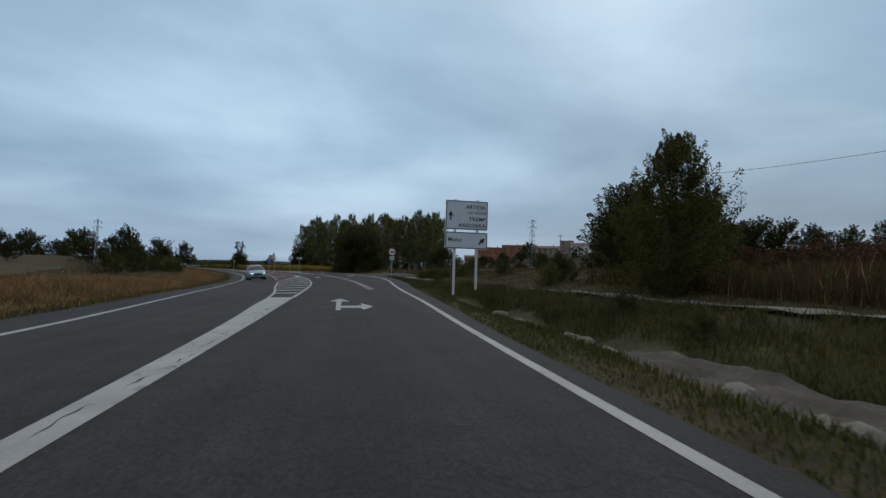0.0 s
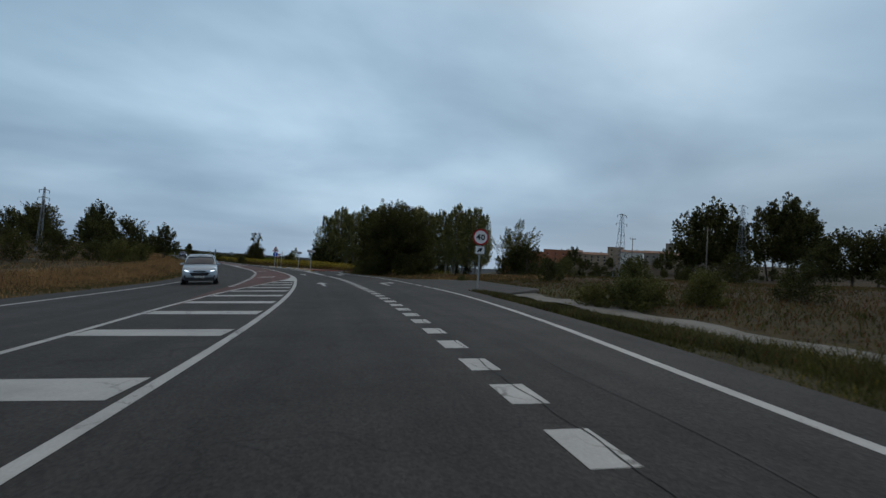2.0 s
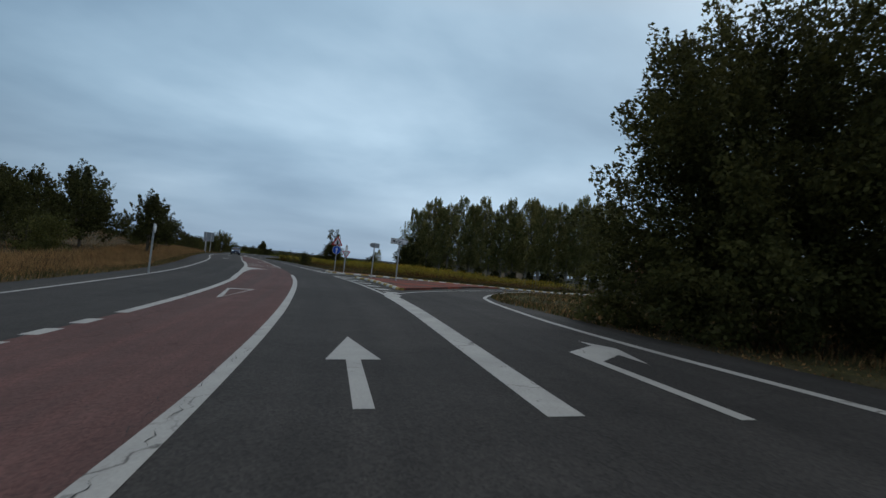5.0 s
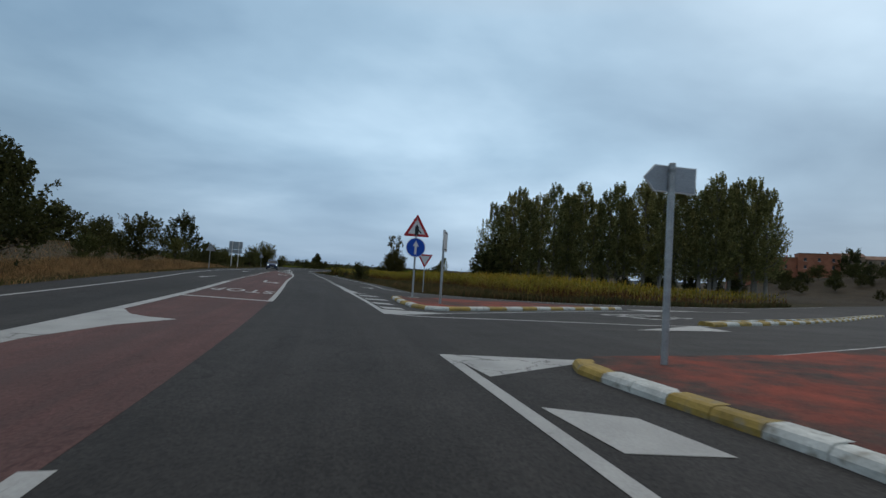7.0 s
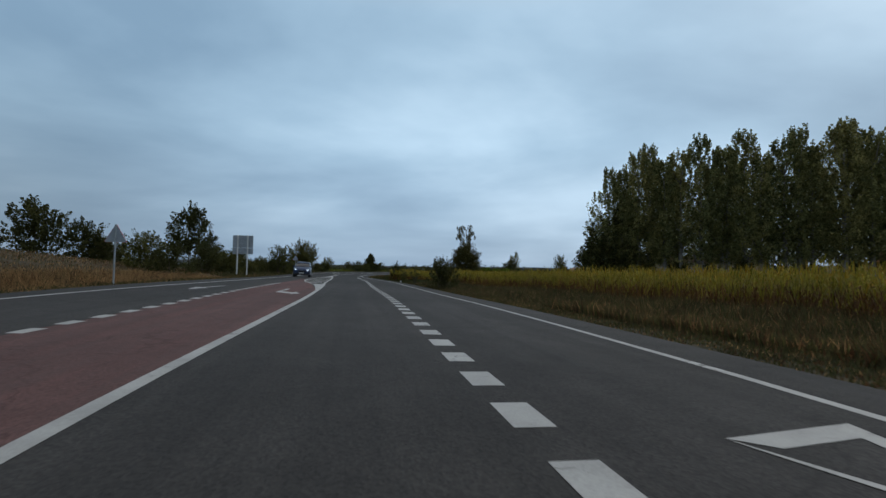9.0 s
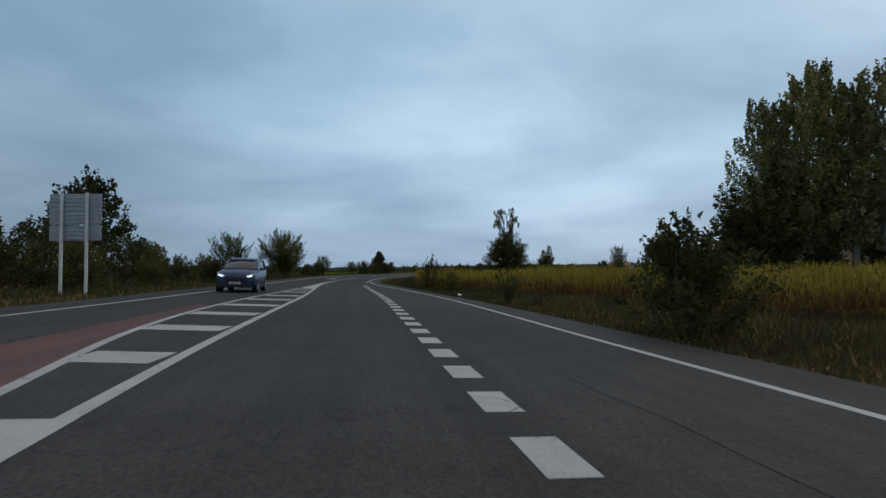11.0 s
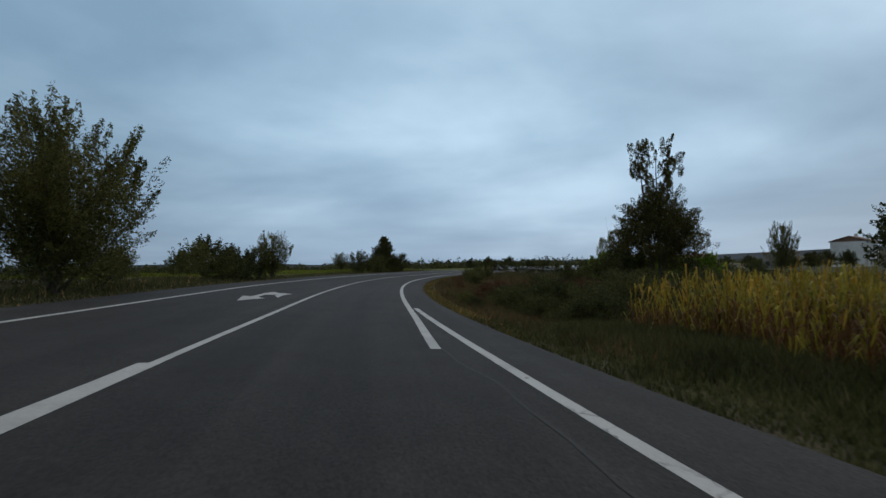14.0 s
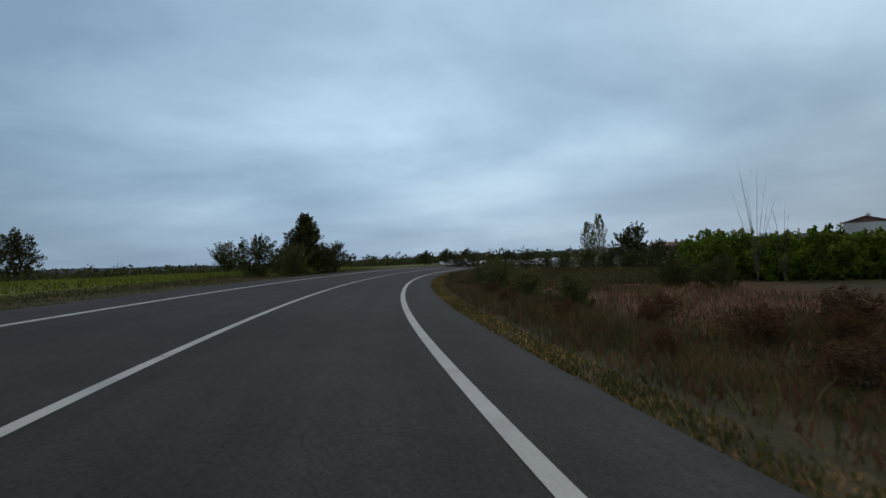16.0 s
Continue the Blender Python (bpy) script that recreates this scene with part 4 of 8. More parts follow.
# red lane: wedge, stop bar and lettering
patch("wedge", [(104, -4.28), (104, -4.55), (112, -4.9), (122.5, -5.1), (122.4, -4.75), (121.4, -4.3), (120.9, -3.8), (120.55, -3.14),
                (119.4, -3.9), (117.6, -4.4), (112, -4.6)])
stripe("lane_line", 87.8, 104.5, RED_DASH, 0.24)
stripe("lane_line", 122, 141.2, RED_DASH, 0.3)
patch("stop_bar", [(126.6, -1.95), (126.95, -1.95), (128.2, -4.85), (127.85, -4.85)])


def lettering_on_road(body, s, d, width, length, turn, parent, surf=None, skew=0.0):
    """Letters painted on the ground: turn is the way the letters' tops point, in degrees to the left of the road."""
    me = text_mesh(body, 1.0, PAINT, 0.0, "CENTER", 0.012)
    v = np.empty(len(me.vertices) * 3, np.float32)
    me.vertices.foreach_get("co", v)
    v = v.reshape(-1, 3)
    w, h = v[:, 0].max() - v[:, 0].min(), v[:, 1].max() - v[:, 1].min()
    a, b = v[:, 0] / w * width, (v[:, 1] / h - 0.5) * length
    t = radians(turn)
    ss, dd = s + b * math.cos(t) + a * math.sin(t), d - b * math.sin(t) + a * math.cos(t)
    ss = ss + skew * (dd - d)
    x, y = to_xy(ss, dd)
    z = (road_z(ss, dd) if surf is None else surf(x, y)) + 0.007
    me.vertices.foreach_set("co", np.stack([x, y, z], -1).astype(np.float32).ravel())
    me.update()
    return obj("lettering", me, parent)


lettering_on_road("STOP", 132.4, -3.45, 2.6, 2.1, 180, road, None, -0.5)
lettering_on_road("STOP", 126.9, 12.3, 2.3, 4.0, 120, side, side_z)


def arrow_straight(s, d, length=5.0, tilt=0.0):
    """A straight-ahead arrow: stem and head."""
    h = 1.95
    pts = [(0, -0.09), (0, 0.09), (length - h, 0.09), (length - h, 0.34), (length, 0.0), (length - h, -0.34), (length - h, -0.09)]
    patch("arrow", [(s + a, d + b + tilt * a) for a, b in pts])


def arrow_turn(s, d, side_sign, flip=1, size=1.0):
    """A turning arrow: stem, elbow and a broad head to one side. flip -1: for traffic the other way."""
    pts = [(0, -0.08), (0, 0.08), (2.85, 0.10), (3.4, 0.68), (2.6, 0.70), (4.05, 1.02), (4.9, 0.72), (4.35, 0.70), (3.65, -0.06)]
    k = size * (0.9 if flip > 0 else 1.0)
    patch("arrow", [(s + flip * a * k, d - 0.05 * side_sign * flip + side_sign * b * k) for a, b in pts])


arrow_straight(59.95, 0.17)
arrow_straight(80.9, 0.27, 4.1, -0.02)
patch("arrow", [(14.8, -0.28), (14.8, -0.15), (15.65, -0.13), (15.72, 0.45), (14.95, 0.52), (16.2, 0.86), (17.65, 0.56), (16.65, 0.53),
                (16.5, -0.13), (18.6, -0.08), (18.6, 0.2), (20.45, -0.12), (18.65, -0.52), (18.65, -0.28)])
arrow_turn(59.95, 3.75, 1)
arrow_turn(80.4, 3.48, 1)
arrow_turn(147.0, -3.45, 1, -1)
arrow_turn(171.1, -3.42, 1, -1)
patch("arrow", [(79.6, -2.47), (79.6, -2.60), (77.3, -2.83), (77.2, -3.30), (77.62, -3.38), (77.0, -3.9), (76.0, -3.98), (76.45, -3.66), (76.35, -2.78)])
# arrows of the oncoming lanes
patch("arrow", [(171, -6.5), (171, -6.65), (168.6, -6.9), (168.8, -7.2), (166.6, -6.9), (168.4, -6.55), (168.5, -6.75)])
patch("arrow", [(148.6, -6.85), (148.6, -7.0), (146.2, -7.25), (146.4, -7.5), (144.1, -7.28), (146.0, -6.95), (146.1, -7.1)])
patch("arrow", [(244.6, -4.02), (246.9, -4.48), (246.75, -4.15), (248.4, -4.15), (248.6, -4.2), (249.9, -4.08), (249.3, -3.75), (249.05, -3.14),
                (248.2, -3.3), (246.6, -3.2), (247.5, -3.5), (248.2, -3.55), (247.9, -3.95), (246.5, -3.85), (246.1, -3.52)])
# give-way triangles
patch("give_way_mark", [(147.0, 2.84), (147.3, 4.3), (146.95, 4.12), (146.75, 3.12)])
patch("give_way_mark", [(147.0, 4.02), (147.3, 4.3), (144.5, 3.56), (144.95, 3.5)])
patch("give_way_mark", [(146.75, 2.9), (147.0, 2.84), (144.95, 3.62), (144.5, 3.56)])
patch("give_way_mark", [(96.2, -2.7), (96.4, -3.6), (96.0, -3.5), (95.9, -2.85)])
patch("give_way_mark", [(96.2, -2.68), (95.9, -2.8), (92.5, -3.15), (92.1, -3.22)])
patch("give_way_mark", [(96.3, -3.62), (96.0, -3.5), (92.6, -3.14), (92.1, -3.24)])
side_line("give_way_mark", [(113.2, 14.2), (112.6, 15.6), (112.0, 17.0)], 0.2)
# the outer strip of older, paler asphalt
def seam_a(s):
    return RIGHT_DASH(s) + np.interp(s, (150, 222, 238), (1.55, 1.0, 0.2)) + 0.06 * np.sin(s * 1.3) + 0.03 * np.sin(s * 3.1)


def seam_b(s):
    return np.interp(s, (14, 30, 56), (2.0, 2.5, 3.4)) + 0.05 * np.sin(s * 1.3)


band("older_strip", 150, 238, seam_a, lambda s: PAVE_RIGHT(s) - 0.02, ASPHALT_OLD, 0.0025, 0.5, 4)
band("older_strip", 14, 56, seam_b, lambda s: PAVE_RIGHT(s) - 0.02, ASPHALT_OLD, 0.0025, 0.5, 4)
# a dark seam where the lanes were joined
seam = varied("seam", (0.021, 0.0205, 0.02), 0.8, 0, 0.3, 1, 20)
stripe("seam", 150, 238, seam_a, 0.03, step=0.4, lift=0.004, material=seam)
stripe("seam", 14, 56, seam_b, 0.025, step=0.4, lift=0.004, material=seam)
stripe("crack", -8, 21, lambda s: LANE_LEFT(s) - 0.13 + 0.05 * np.sin(s * 1.1) + 0.02 * np.sin(s * 5.3) + 0.012 * np.sin(s * 17), lambda s: 0.001 + 0.017 * np.clip(np.sin(s * 4.7) + 0.6 * np.sin(s * 11.3), 0, None), step=0.08, lift=0.008, material=seam)
stripe("crack", 29, 58, lambda s: RIGHT_DASH(s) + 0.09 + 0.03 * np.sin(s * 1.3) + 0.015 * np.sin(s * 6.3), lambda s: 0.008 + 0.009 * np.abs(np.sin(s * 7)), step=0.1, lift=0.008, material=seam)
for off_, f_ in ((0.0, 1.0), (-0.16, 1.7)):
    stripe("crack", 68, 84, lambda s: (HATCH_LEFT(s) + LANE_LEFT(s)) / 2 + off_ + 0.05 * np.sin(s * 1.9 * f_) + 0.025 * np.sin(s * 7.3 + f_) + 0.018 * np.sin(s * 23) + 0.01 * np.sin(s * 41), lambda s: 0.001 + 0.006 * np.clip(np.sin(s * 9.1 * f_) + 0.7 * np.sin(s * 13.7), 0, None), step=0.05, lift=0.008, material=seam)
stripe("crack", 137, 145.8, lambda s: np.interp(s, (137, 138.6, 140, 146), (1.56, 1.46, 1.455, 1.51)) + 0.05 * np.sin(s * 2.1) + 0.02 * np.sin(s * 9.3), lambda s: 0.001 + 0.006 * np.clip(np.sin(s * 9.1) + 0.7 * np.sin(s * 15.7), 0, None), step=0.05, lift=0.008, material=seam)
patch("tyre_mark", [(111.2, -4.4), (111.35, -4.38), (112.9, -2.35), (112.8, -2.3)], lift=0.005, material=seam)
patch("tyre_mark", [(111.0, -5.0), (111.3, -4.9), (112.2, -3.4), (112.0, -3.3)], lift=0.005, material=seam)


# ---- kerbed islands ----
def outline_xy(pts):
    P = np.array(pts, float)
    return np.stack(to_xy(P[:, 0], P[:, 1]), -1)


def island_z(x, y):
    s, d = to_sd(x, y)
    return np.where(d < 8, road_z(s, d), side_z(x, y))


def kerb_run(parent, pts, yellow_first=True, length=0.51, side_sign=1):
    """Kerb stones end to end along points (s, d), white and yellow by turns."""
    P = outline_xy(pts)
    seg = np.hypot(*np.diff(P, axis=0).T)
    acc = np.concatenate([[0], np.cumsum(seg)])
    n = int(acc[-1] // length)
    rng = random.Random(len(pts) * 7 + n)
    for k in range(n):
        a, b = k * length + 0.006, (k + 1) * length - 0.006
        pa = np.array([np.interp(a, acc, P[:, 0]), np.interp(a, acc, P[:, 1])])
        pb = np.array([np.interp(b, acc, P[:, 0]), np.interp(b, acc, P[:, 1])])
        t = (pb - pa) / np.hypot(*(pb - pa))
        nrm = np.array((t[1], -t[0])) * side_sign
        bm = bmesh.new()
        prof = ((0.0, -0.12), (0.0, 0.055), (0.035, 0.105), (0.08, 0.12), (0.26, 0.122), (0.26, -0.12))
        rings = []
        for p in (pa, pb):
            zz = float(island_z(p[0], p[1])[0])
            wob = rng.uniform(-0.006, 0.006)
            rings.append([bm.verts.new((p[0] - nrm[0] * q, p[1] - nrm[1] * q, zz + w + wob)) for q, w in prof])
        m = len(prof)
        for j in range(m):
            bm.faces.new((rings[0][j], rings[0][(j + 1) % m], rings[1][(j + 1) % m], rings[1][j]))
        bm.faces.new(rings[0])
        bm.faces.new(rings[1][::-1])
        bmesh.ops.recalc_face_normals(bm, faces=bm.faces[:])
        yellow = ((k // 2) % 2 == 0) == yellow_first
        part("kerb_stone", bm, KERB_YELLOW if yellow else KERB_WHITE, parent, "yellow-painted kerb stone" if yellow else "white-painted kerb stone")


def island(name, pts, inset_pts, label, material, yellow_first=True):
    P = outline_xy(inset_pts)
    bm = bmesh.new()
    z = island_z(P[:, 0], P[:, 1]) + 0.115
    f = bm.faces.new([bm.verts.new((x, y, h)) for (x, y), h in zip(P, z)])
    r = bmesh.ops.extrude_face_region(bm, geom=[f])
    bmesh.ops.translate(bm, vec=(0, 0, -0.3), verts=[v for v in r["geom"] if isinstance(v, bmesh.types.BMVert)])
    bmesh.ops.recalc_face_normals(bm, faces=bm.faces[:])
    bmesh.ops.triangulate(bm, faces=bm.faces[:])
    me = bpy.data.meshes.new(name)
    bm.to_mesh(me)
    bm.free()
    me.materials.append(material)
    ob = obj(name, me)
    tagged(ob, label, "traffic island", "traffic islands of the junction", "structure")
    kerb_run(ob, pts, yellow_first, side_sign=-1)
    return ob


isle_a = island("traffic_island_1",
                [(100.5, 3.3), (104, 3.35), (108.7, 3.45), (112.2, 3.35), (114.4, 3.05), (115.3, 2.98), (115.75, 3.3)],
                [(100.5, 3.4), (104, 3.55), (108.7, 3.65), (112.2, 3.55), (114.4, 3.25), (115.55, 3.3), (115.75, 3.6), (116.0, 7.0), (117.1, 10.4), (118.6, 14.5),
                 (114.5, 14.6), (109.5, 10.5), (105, 7.0), (102, 4.9)],
                "red-painted island edged with yellow and white kerb stones", RED_ISLE)
isle_c = island("traffic_island_2",
                [(133.3, 15.7), (131.6, 13.4), (129.85, 11.0), (128.0, 7.95), (126.5, 5.5), (125.6, 3.9), (125.5, 3.15), (126.6, 2.78), (129.0, 2.7), (131.3, 2.85), (132.35, 2.92), (132.6, 3.3)],
                [(133.2, 15.4), (131.75, 13.1), (130.0, 10.7), (128.2, 7.75), (126.75, 5.35), (125.9, 3.8), (126.3, 3.1), (129.0, 2.9), (131.3, 3.05), (132.3, 3.15), (132.45, 4.5), (132.5, 6.5), (132.8, 8.6),
                 (133.3, 11.5)],
                "faded red island edged with yellow and white kerb stones", RED_ISLE, False)
isle_b = thing("traffic_island_3", pose(0, 0, 0), "narrow kerbed divider in the side road", "traffic island", "traffic islands of the junction", "structure")
kerb_run(isle_b, [(122.7, 11.6), (124.4, 15.2), (127.4, 21), (131.5, 28.5), (136.5, 38), (141, 47)], True)
kerb_run(isle_b, [(141.8, 46.8), (137.4, 37.6), (132.3, 28.1), (128.2, 20.6), (125.2, 14.8), (123.3, 11.5)], False)


# ---- grass, weeds and corn ----
CORN_NEAR = curve((134, 14.5), (150, 14.0), (175, 14.4), (182, 14.5), (190, 14.0), (200, 11.0), (206, 10.0), (210, 9.0), (213, 7.8), (216, 6.9), (227, 6.4), (235, 6.9), (242, 7.4))


def blades(name, label, category, materials, weights, n, region, height, width, bend=0.35, seed=1, keep=None, clump=0.0):
    """Many upright blades over a stretch (s0, s1, d0, d1) of the roadside; d0 and d1 may be functions of s."""
    r = np.random.RandomState(seed)
    s0, s1, d0, d1 = region
    s = r.uniform(s0, s1, n)
    lo = d0(s) if callable(d0) else np.full(n, d0)
    hi = d1(s) if callable(d1) else np.full(n, d1)
    d = lo + (hi - lo) * r.uniform(0, 1, n)
    x, y = to_xy(s, d)
    if clump:
        dens = ripples(x * 1.3 + seed, y * 1.3) + 0.5 * ripples(x * 3.1, y * 3.1)
        ok = dens + r.normal(0, 0.35, n) > -clump
        s, d, x, y = s[ok], d[ok], x[ok], y[ok]
    if keep is not None:
        ok = keep(s, d)
        s, d, x, y = s[ok], d[ok], x[ok], y[ok]
    n = len(s)
    z = ground_z(x, y) - 0.03
    hsc = 0.75 + 0.35 * ripples(x * 0.6, y * 0.6 + seed)
    h = (height(s, d) if callable(height) else height) * r.uniform(0.45, 1.15, n) * np.clip(hsc, 0.45, 1.3)
    w = width * r.uniform(0.6, 1.4, n)
    a, b = r.uniform(0, 2 * math.pi, n), r.uniform(0, 2 * math.pi, n)
    lean = bend * h * r.uniform(0.2, 1.3, n)
    dx, dy = np.cos(a) * w / 2, np.sin(a) * w / 2
    lx, ly = np.cos(b) * lean, np.sin(b) * lean
    base = np.stack([x, y, z], -1)
    v = np.empty((n, 5, 3))
    v[:, 0] = base + np.stack([-dx, -dy, 0 * x], -1)
    v[:, 1] = base + np.stack([dx, dy, 0 * x], -1)
    mid = base + np.stack([lx * 0.35, ly * 0.35, h * 0.58], -1)
    v[:, 2] = mid + np.stack([dx * 0.8, dy * 0.8, 0 * x], -1)
    v[:, 3] = mid + np.stack([-dx * 0.8, -dy * 0.8, 0 * x], -1)
    v[:, 4] = base + np.stack([lx, ly, h], -1)
    k = np.arange(n) * 5
    tri = np.concatenate([np.stack([k, k + 1, k + 2], -1), np.stack([k, k + 2, k + 3], -1), np.stack([k + 3, k + 2, k + 4], -1)])
    mi = r.choice(len(materials), n, p=weights)
    ob = obj(name, mesh_np(name, v.reshape(-1, 3), tri, materials, np.tile(mi, 3)))
    return tagged(ob, label, category, kind="stuff")


def off_road(s, d):
    bare = (s < 8.6 + 0.4 * np.sin(d * 9)) & (np.abs(d - 4.95 - 0.1 * np.sin(s * 1.9)) < 0.55)
    return ~on_pavement(s, d, 0.12) & ~track_in(s, d, 0.0) & ~bare


def thin_field(s, d):
    """Weeds thin out over the bare red field."""
    bare = (s > 276) & (d > 7.5) & (np.sin(s * 12.9898 + d * 78.233) * 43758.5 % 1.0 < 0.85)
    return off_road(s, d) & ~bare


blades("dry_grass", "tall straw-coloured dry grass along the verge", "grass", [DRY_GRASS, DULL_GRASS, LEAF_BROWN], (0.7, 0.14, 0.16), 150000,
       (-12, 186, lambda s: PAVE_LEFT(s) - 6.5, lambda s: PAVE_LEFT(s) - 1.1), lambda s, d: 0.3 + 0.6 * smoothstep(0, 3.0, PAVE_LEFT(s) - 1.2 - d), 0.017, 0.7, 11, off_road, 0.9)
blades("verge_grass", "short dull green verge grass", "grass", [DULL_GRASS, GREEN_GRASS, DRY_GRASS], (0.6, 0.25, 0.15), 45000,
       (-12, 200, lambda s: PAVE_LEFT(s) - 3.2, lambda s: PAVE_LEFT(s) - 0.1), 0.26, 0.022, 0.5, 12, off_road, 0.9)
blades("dry_grass", "low dry grass on the far field", "grass", [DRY_GRASS, DULL_GRASS, LEAF_BROWN], (0.2, 0.55, 0.25), 70000,
       (-5, 215, lambda s: PAVE_LEFT(s) - 26, lambda s: PAVE_LEFT(s) - 6), 0.34, 0.035, 0.6, 13, off_road, 0.5)
blades("verge_grass", "green grass at the road's edge", "grass", [GREEN_GRASS, DULL_GRASS, LEAF_DARK, LEAF_OLIVE], (0.5, 0.26, 0.12, 0.12), 120000,
       (-6, 62, lambda s: PAVE_RIGHT(s) + 0.02, lambda s: np.minimum(TRACK(s) - 1.2, 9.5)), lambda s, d: 0.09 + 0.2 * smoothstep(0.2, 2.0, d - PAVE_RIGHT(s)) + 0.3 * smoothstep(1.2, 2.8, d - PAVE_RIGHT(s)) * smoothstep(20, 30, s), 0.018, 0.6, 14, off_road, 0.75)
blades("weeds", "rank dark weeds beside the ditch", "weeds", [LEAF_DARK, DULL_GRASS, GREEN_GRASS, LEAF_BROWN], (0.42, 0.36, 0.1, 0.12), 60000,
       (-6, 55, 6.0, lambda s: TRACK(s) - 1.0), lambda s, d: 0.26 + 0.26 * smoothstep(42, 26, s), 0.024, 0.6, 15, off_road, 0.3)
blades("field_grass", "brown dry pasture", "grass", [DULL_GRASS, GREEN_GRASS, LEAF_BROWN], (0.36, 0.3, 0.34), 190000,
       (-6, 84, lambda s: TRACK(s) + 1.2, lambda s: TRACK(s) + 42), 0.24, 0.03, 0.6, 16, off_road, 0.5)
blades("dry_grass", "orange dry grass around the foot of the tree", "grass", [DRY_GRASS, DULL_GRASS, LEAF_BROWN], (0.24, 0.5, 0.26), 34000,
       (70, 92, lambda s: PAVE_RIGHT(s) + 0.1, 22), lambda s, d: 0.07 + 0.27 * smoothstep(0.5, 3.5, d - PAVE_RIGHT(s)), 0.022, 0.45, 17, off_road, 0.7)
blades("verge_grass", "dull grass between the exit lane and the side road", "grass", [DULL_GRASS, GREEN_GRASS, DRY_GRASS, LEAF_BROWN], (0.42, 0.24, 0.18, 0.16), 90000,
       (88, 135, 6.3, 46), 0.26, 0.03, 0.6, 37, lambda s, d: off_road(s, d) & (s < SIDE_NEAR(np.clip(d, 2, 110)) - 0.2), 0.8)
blades("reeds", "tall dry reeds on a bank", "reeds", [DRY_GRASS, LEAF_BROWN, DULL_GRASS], (0.06, 0.6, 0.34), 26000,
       (8, 30, 15.5, 34), 1.5, 0.035, 0.3, 18, off_road, 0.6)
def corn_verge(s, d):
    return 0.13 + (0.75 - 0.12 * smoothstep(180, 200, s)) * smoothstep(0.4, 5.0 - 1.6 * smoothstep(180, 200, s), d - PAVE_RIGHT(s))


blades("verge_grass", "dull brownish rank grass below the corn", "grass", [DULL_GRASS, LEAF_DARK, GREEN_GRASS, DRY_GRASS, LEAF_BROWN], (0.5, 0.12, 0.1, 0.08, 0.2), 120000,
       (139, 200, lambda s: PAVE_RIGHT(s) + 0.05, lambda s: CORN_NEAR(s) + 0.8), corn_verge, 0.026, 0.5, 19, off_road, 1.1)
blades("verge_grass", "dark green rank grass below the corn", "grass", [DULL_GRASS, LEAF_DARK, GREEN_GRASS], (0.35, 0.35, 0.3), 80000,
       (198, 242, lambda s: PAVE_RIGHT(s) + 0.05, lambda s: CORN_NEAR(s) + 0.8), corn_verge, 0.024, 0.5, 33, off_road, 1.1)
blades("weeds", "waist-high brownish weeds before the corn", "weeds", [DULL_GRASS, LEAF_BROWN, LEAF_MID, DRY_GRASS], (0.46, 0.26, 0.16, 0.12), 46000,
       (144, 166, 9.0, 13.8), 0.85, 0.032, 0.5, 29, off_road, 0.8)
blades("weeds", "dull green weeds along the side road", "weeds", [DULL_GRASS, LEAF_DARK, LEAF_BROWN], (0.45, 0.35, 0.2), 150000,
       (139, 175, 14, 62), 0.8, 0.05, 0.5, 35, lambda s, d: (s - SIDE_FAR(np.clip(d, 2, 110)) > 0.3) & (s - SIDE_FAR(np.clip(d, 2, 110)) < 3.4), 0.8)
blades("weeds", "dark rank weeds along the foot of the corn", "weeds", [LEAF_DARK, DULL_GRASS, GREEN_GRASS], (0.5, 0.3, 0.2), 34000,
       (194, 240, lambda s: PAVE_RIGHT(s) + 2.0, lambda s: CORN_NEAR(s) + 0.3), lambda s, d: 0.3 + 0.5 * smoothstep(2.0, 3.6, d - PAVE_RIGHT(s)), 0.035, 0.45, 31, off_road, 0.6)
blades("verge_grass", "yellow-green grass strip at the road's edge", "grass", [GREEN_GRASS, LEAF_OLIVE, DRY_GRASS], (0.34, 0.46, 0.2), 44000,
       (238, 330, lambda s: PAVE_RIGHT(s) + 0.02, lambda s: PAVE_RIGHT(s) + 0.8), 0.11, 0.018, 0.6, 20, off_road, 0.9)
blades("weeds", "brown and dull green weeds below the road", "weeds", [LEAF_BROWN, DULL_GRASS, LEAF_DARK], (0.44, 0.32, 0.24), 210000,
       (234, 320, lambda s: PAVE_RIGHT(s) + 0.9, lambda s: PAVE_RIGHT(s) + 17), lambda s, d: 0.25 + 0.4 * smoothstep(0.8, 3.0, d - PAVE_RIGHT(s)), 0.026, 0.6, 21, thin_field, 0.45)
blades("weeds", "dull weeds over the far field", "weeds", [DULL_GRASS, LEAF_BROWN, GREEN_GRASS], (0.45, 0.25, 0.3), 70000,
       (298, 350, lambda s: PAVE_RIGHT(s) + 0.9, lambda s: PAVE_RIGHT(s) + 55), 0.5, 0.07, 0.6, 39, off_road, 0.7)
blades("verge_grass", "dark verge grass and low scrub", "grass", [DULL_GRASS, LEAF_DARK, DRY_GRASS], (0.5, 0.44, 0.06), 60000,
       (198, 330, lambda s: PAVE_LEFT(s) - 5.5, lambda s: PAVE_LEFT(s) - 0.05), lambda s, d: (0.12 + 0.45 * smoothstep(0.4, 3.0, PAVE_LEFT(s) - d)) * (1 - 0.68 * smoothstep(256, 268, s)), 0.03, 0.5, 22, off_road, 0.8)
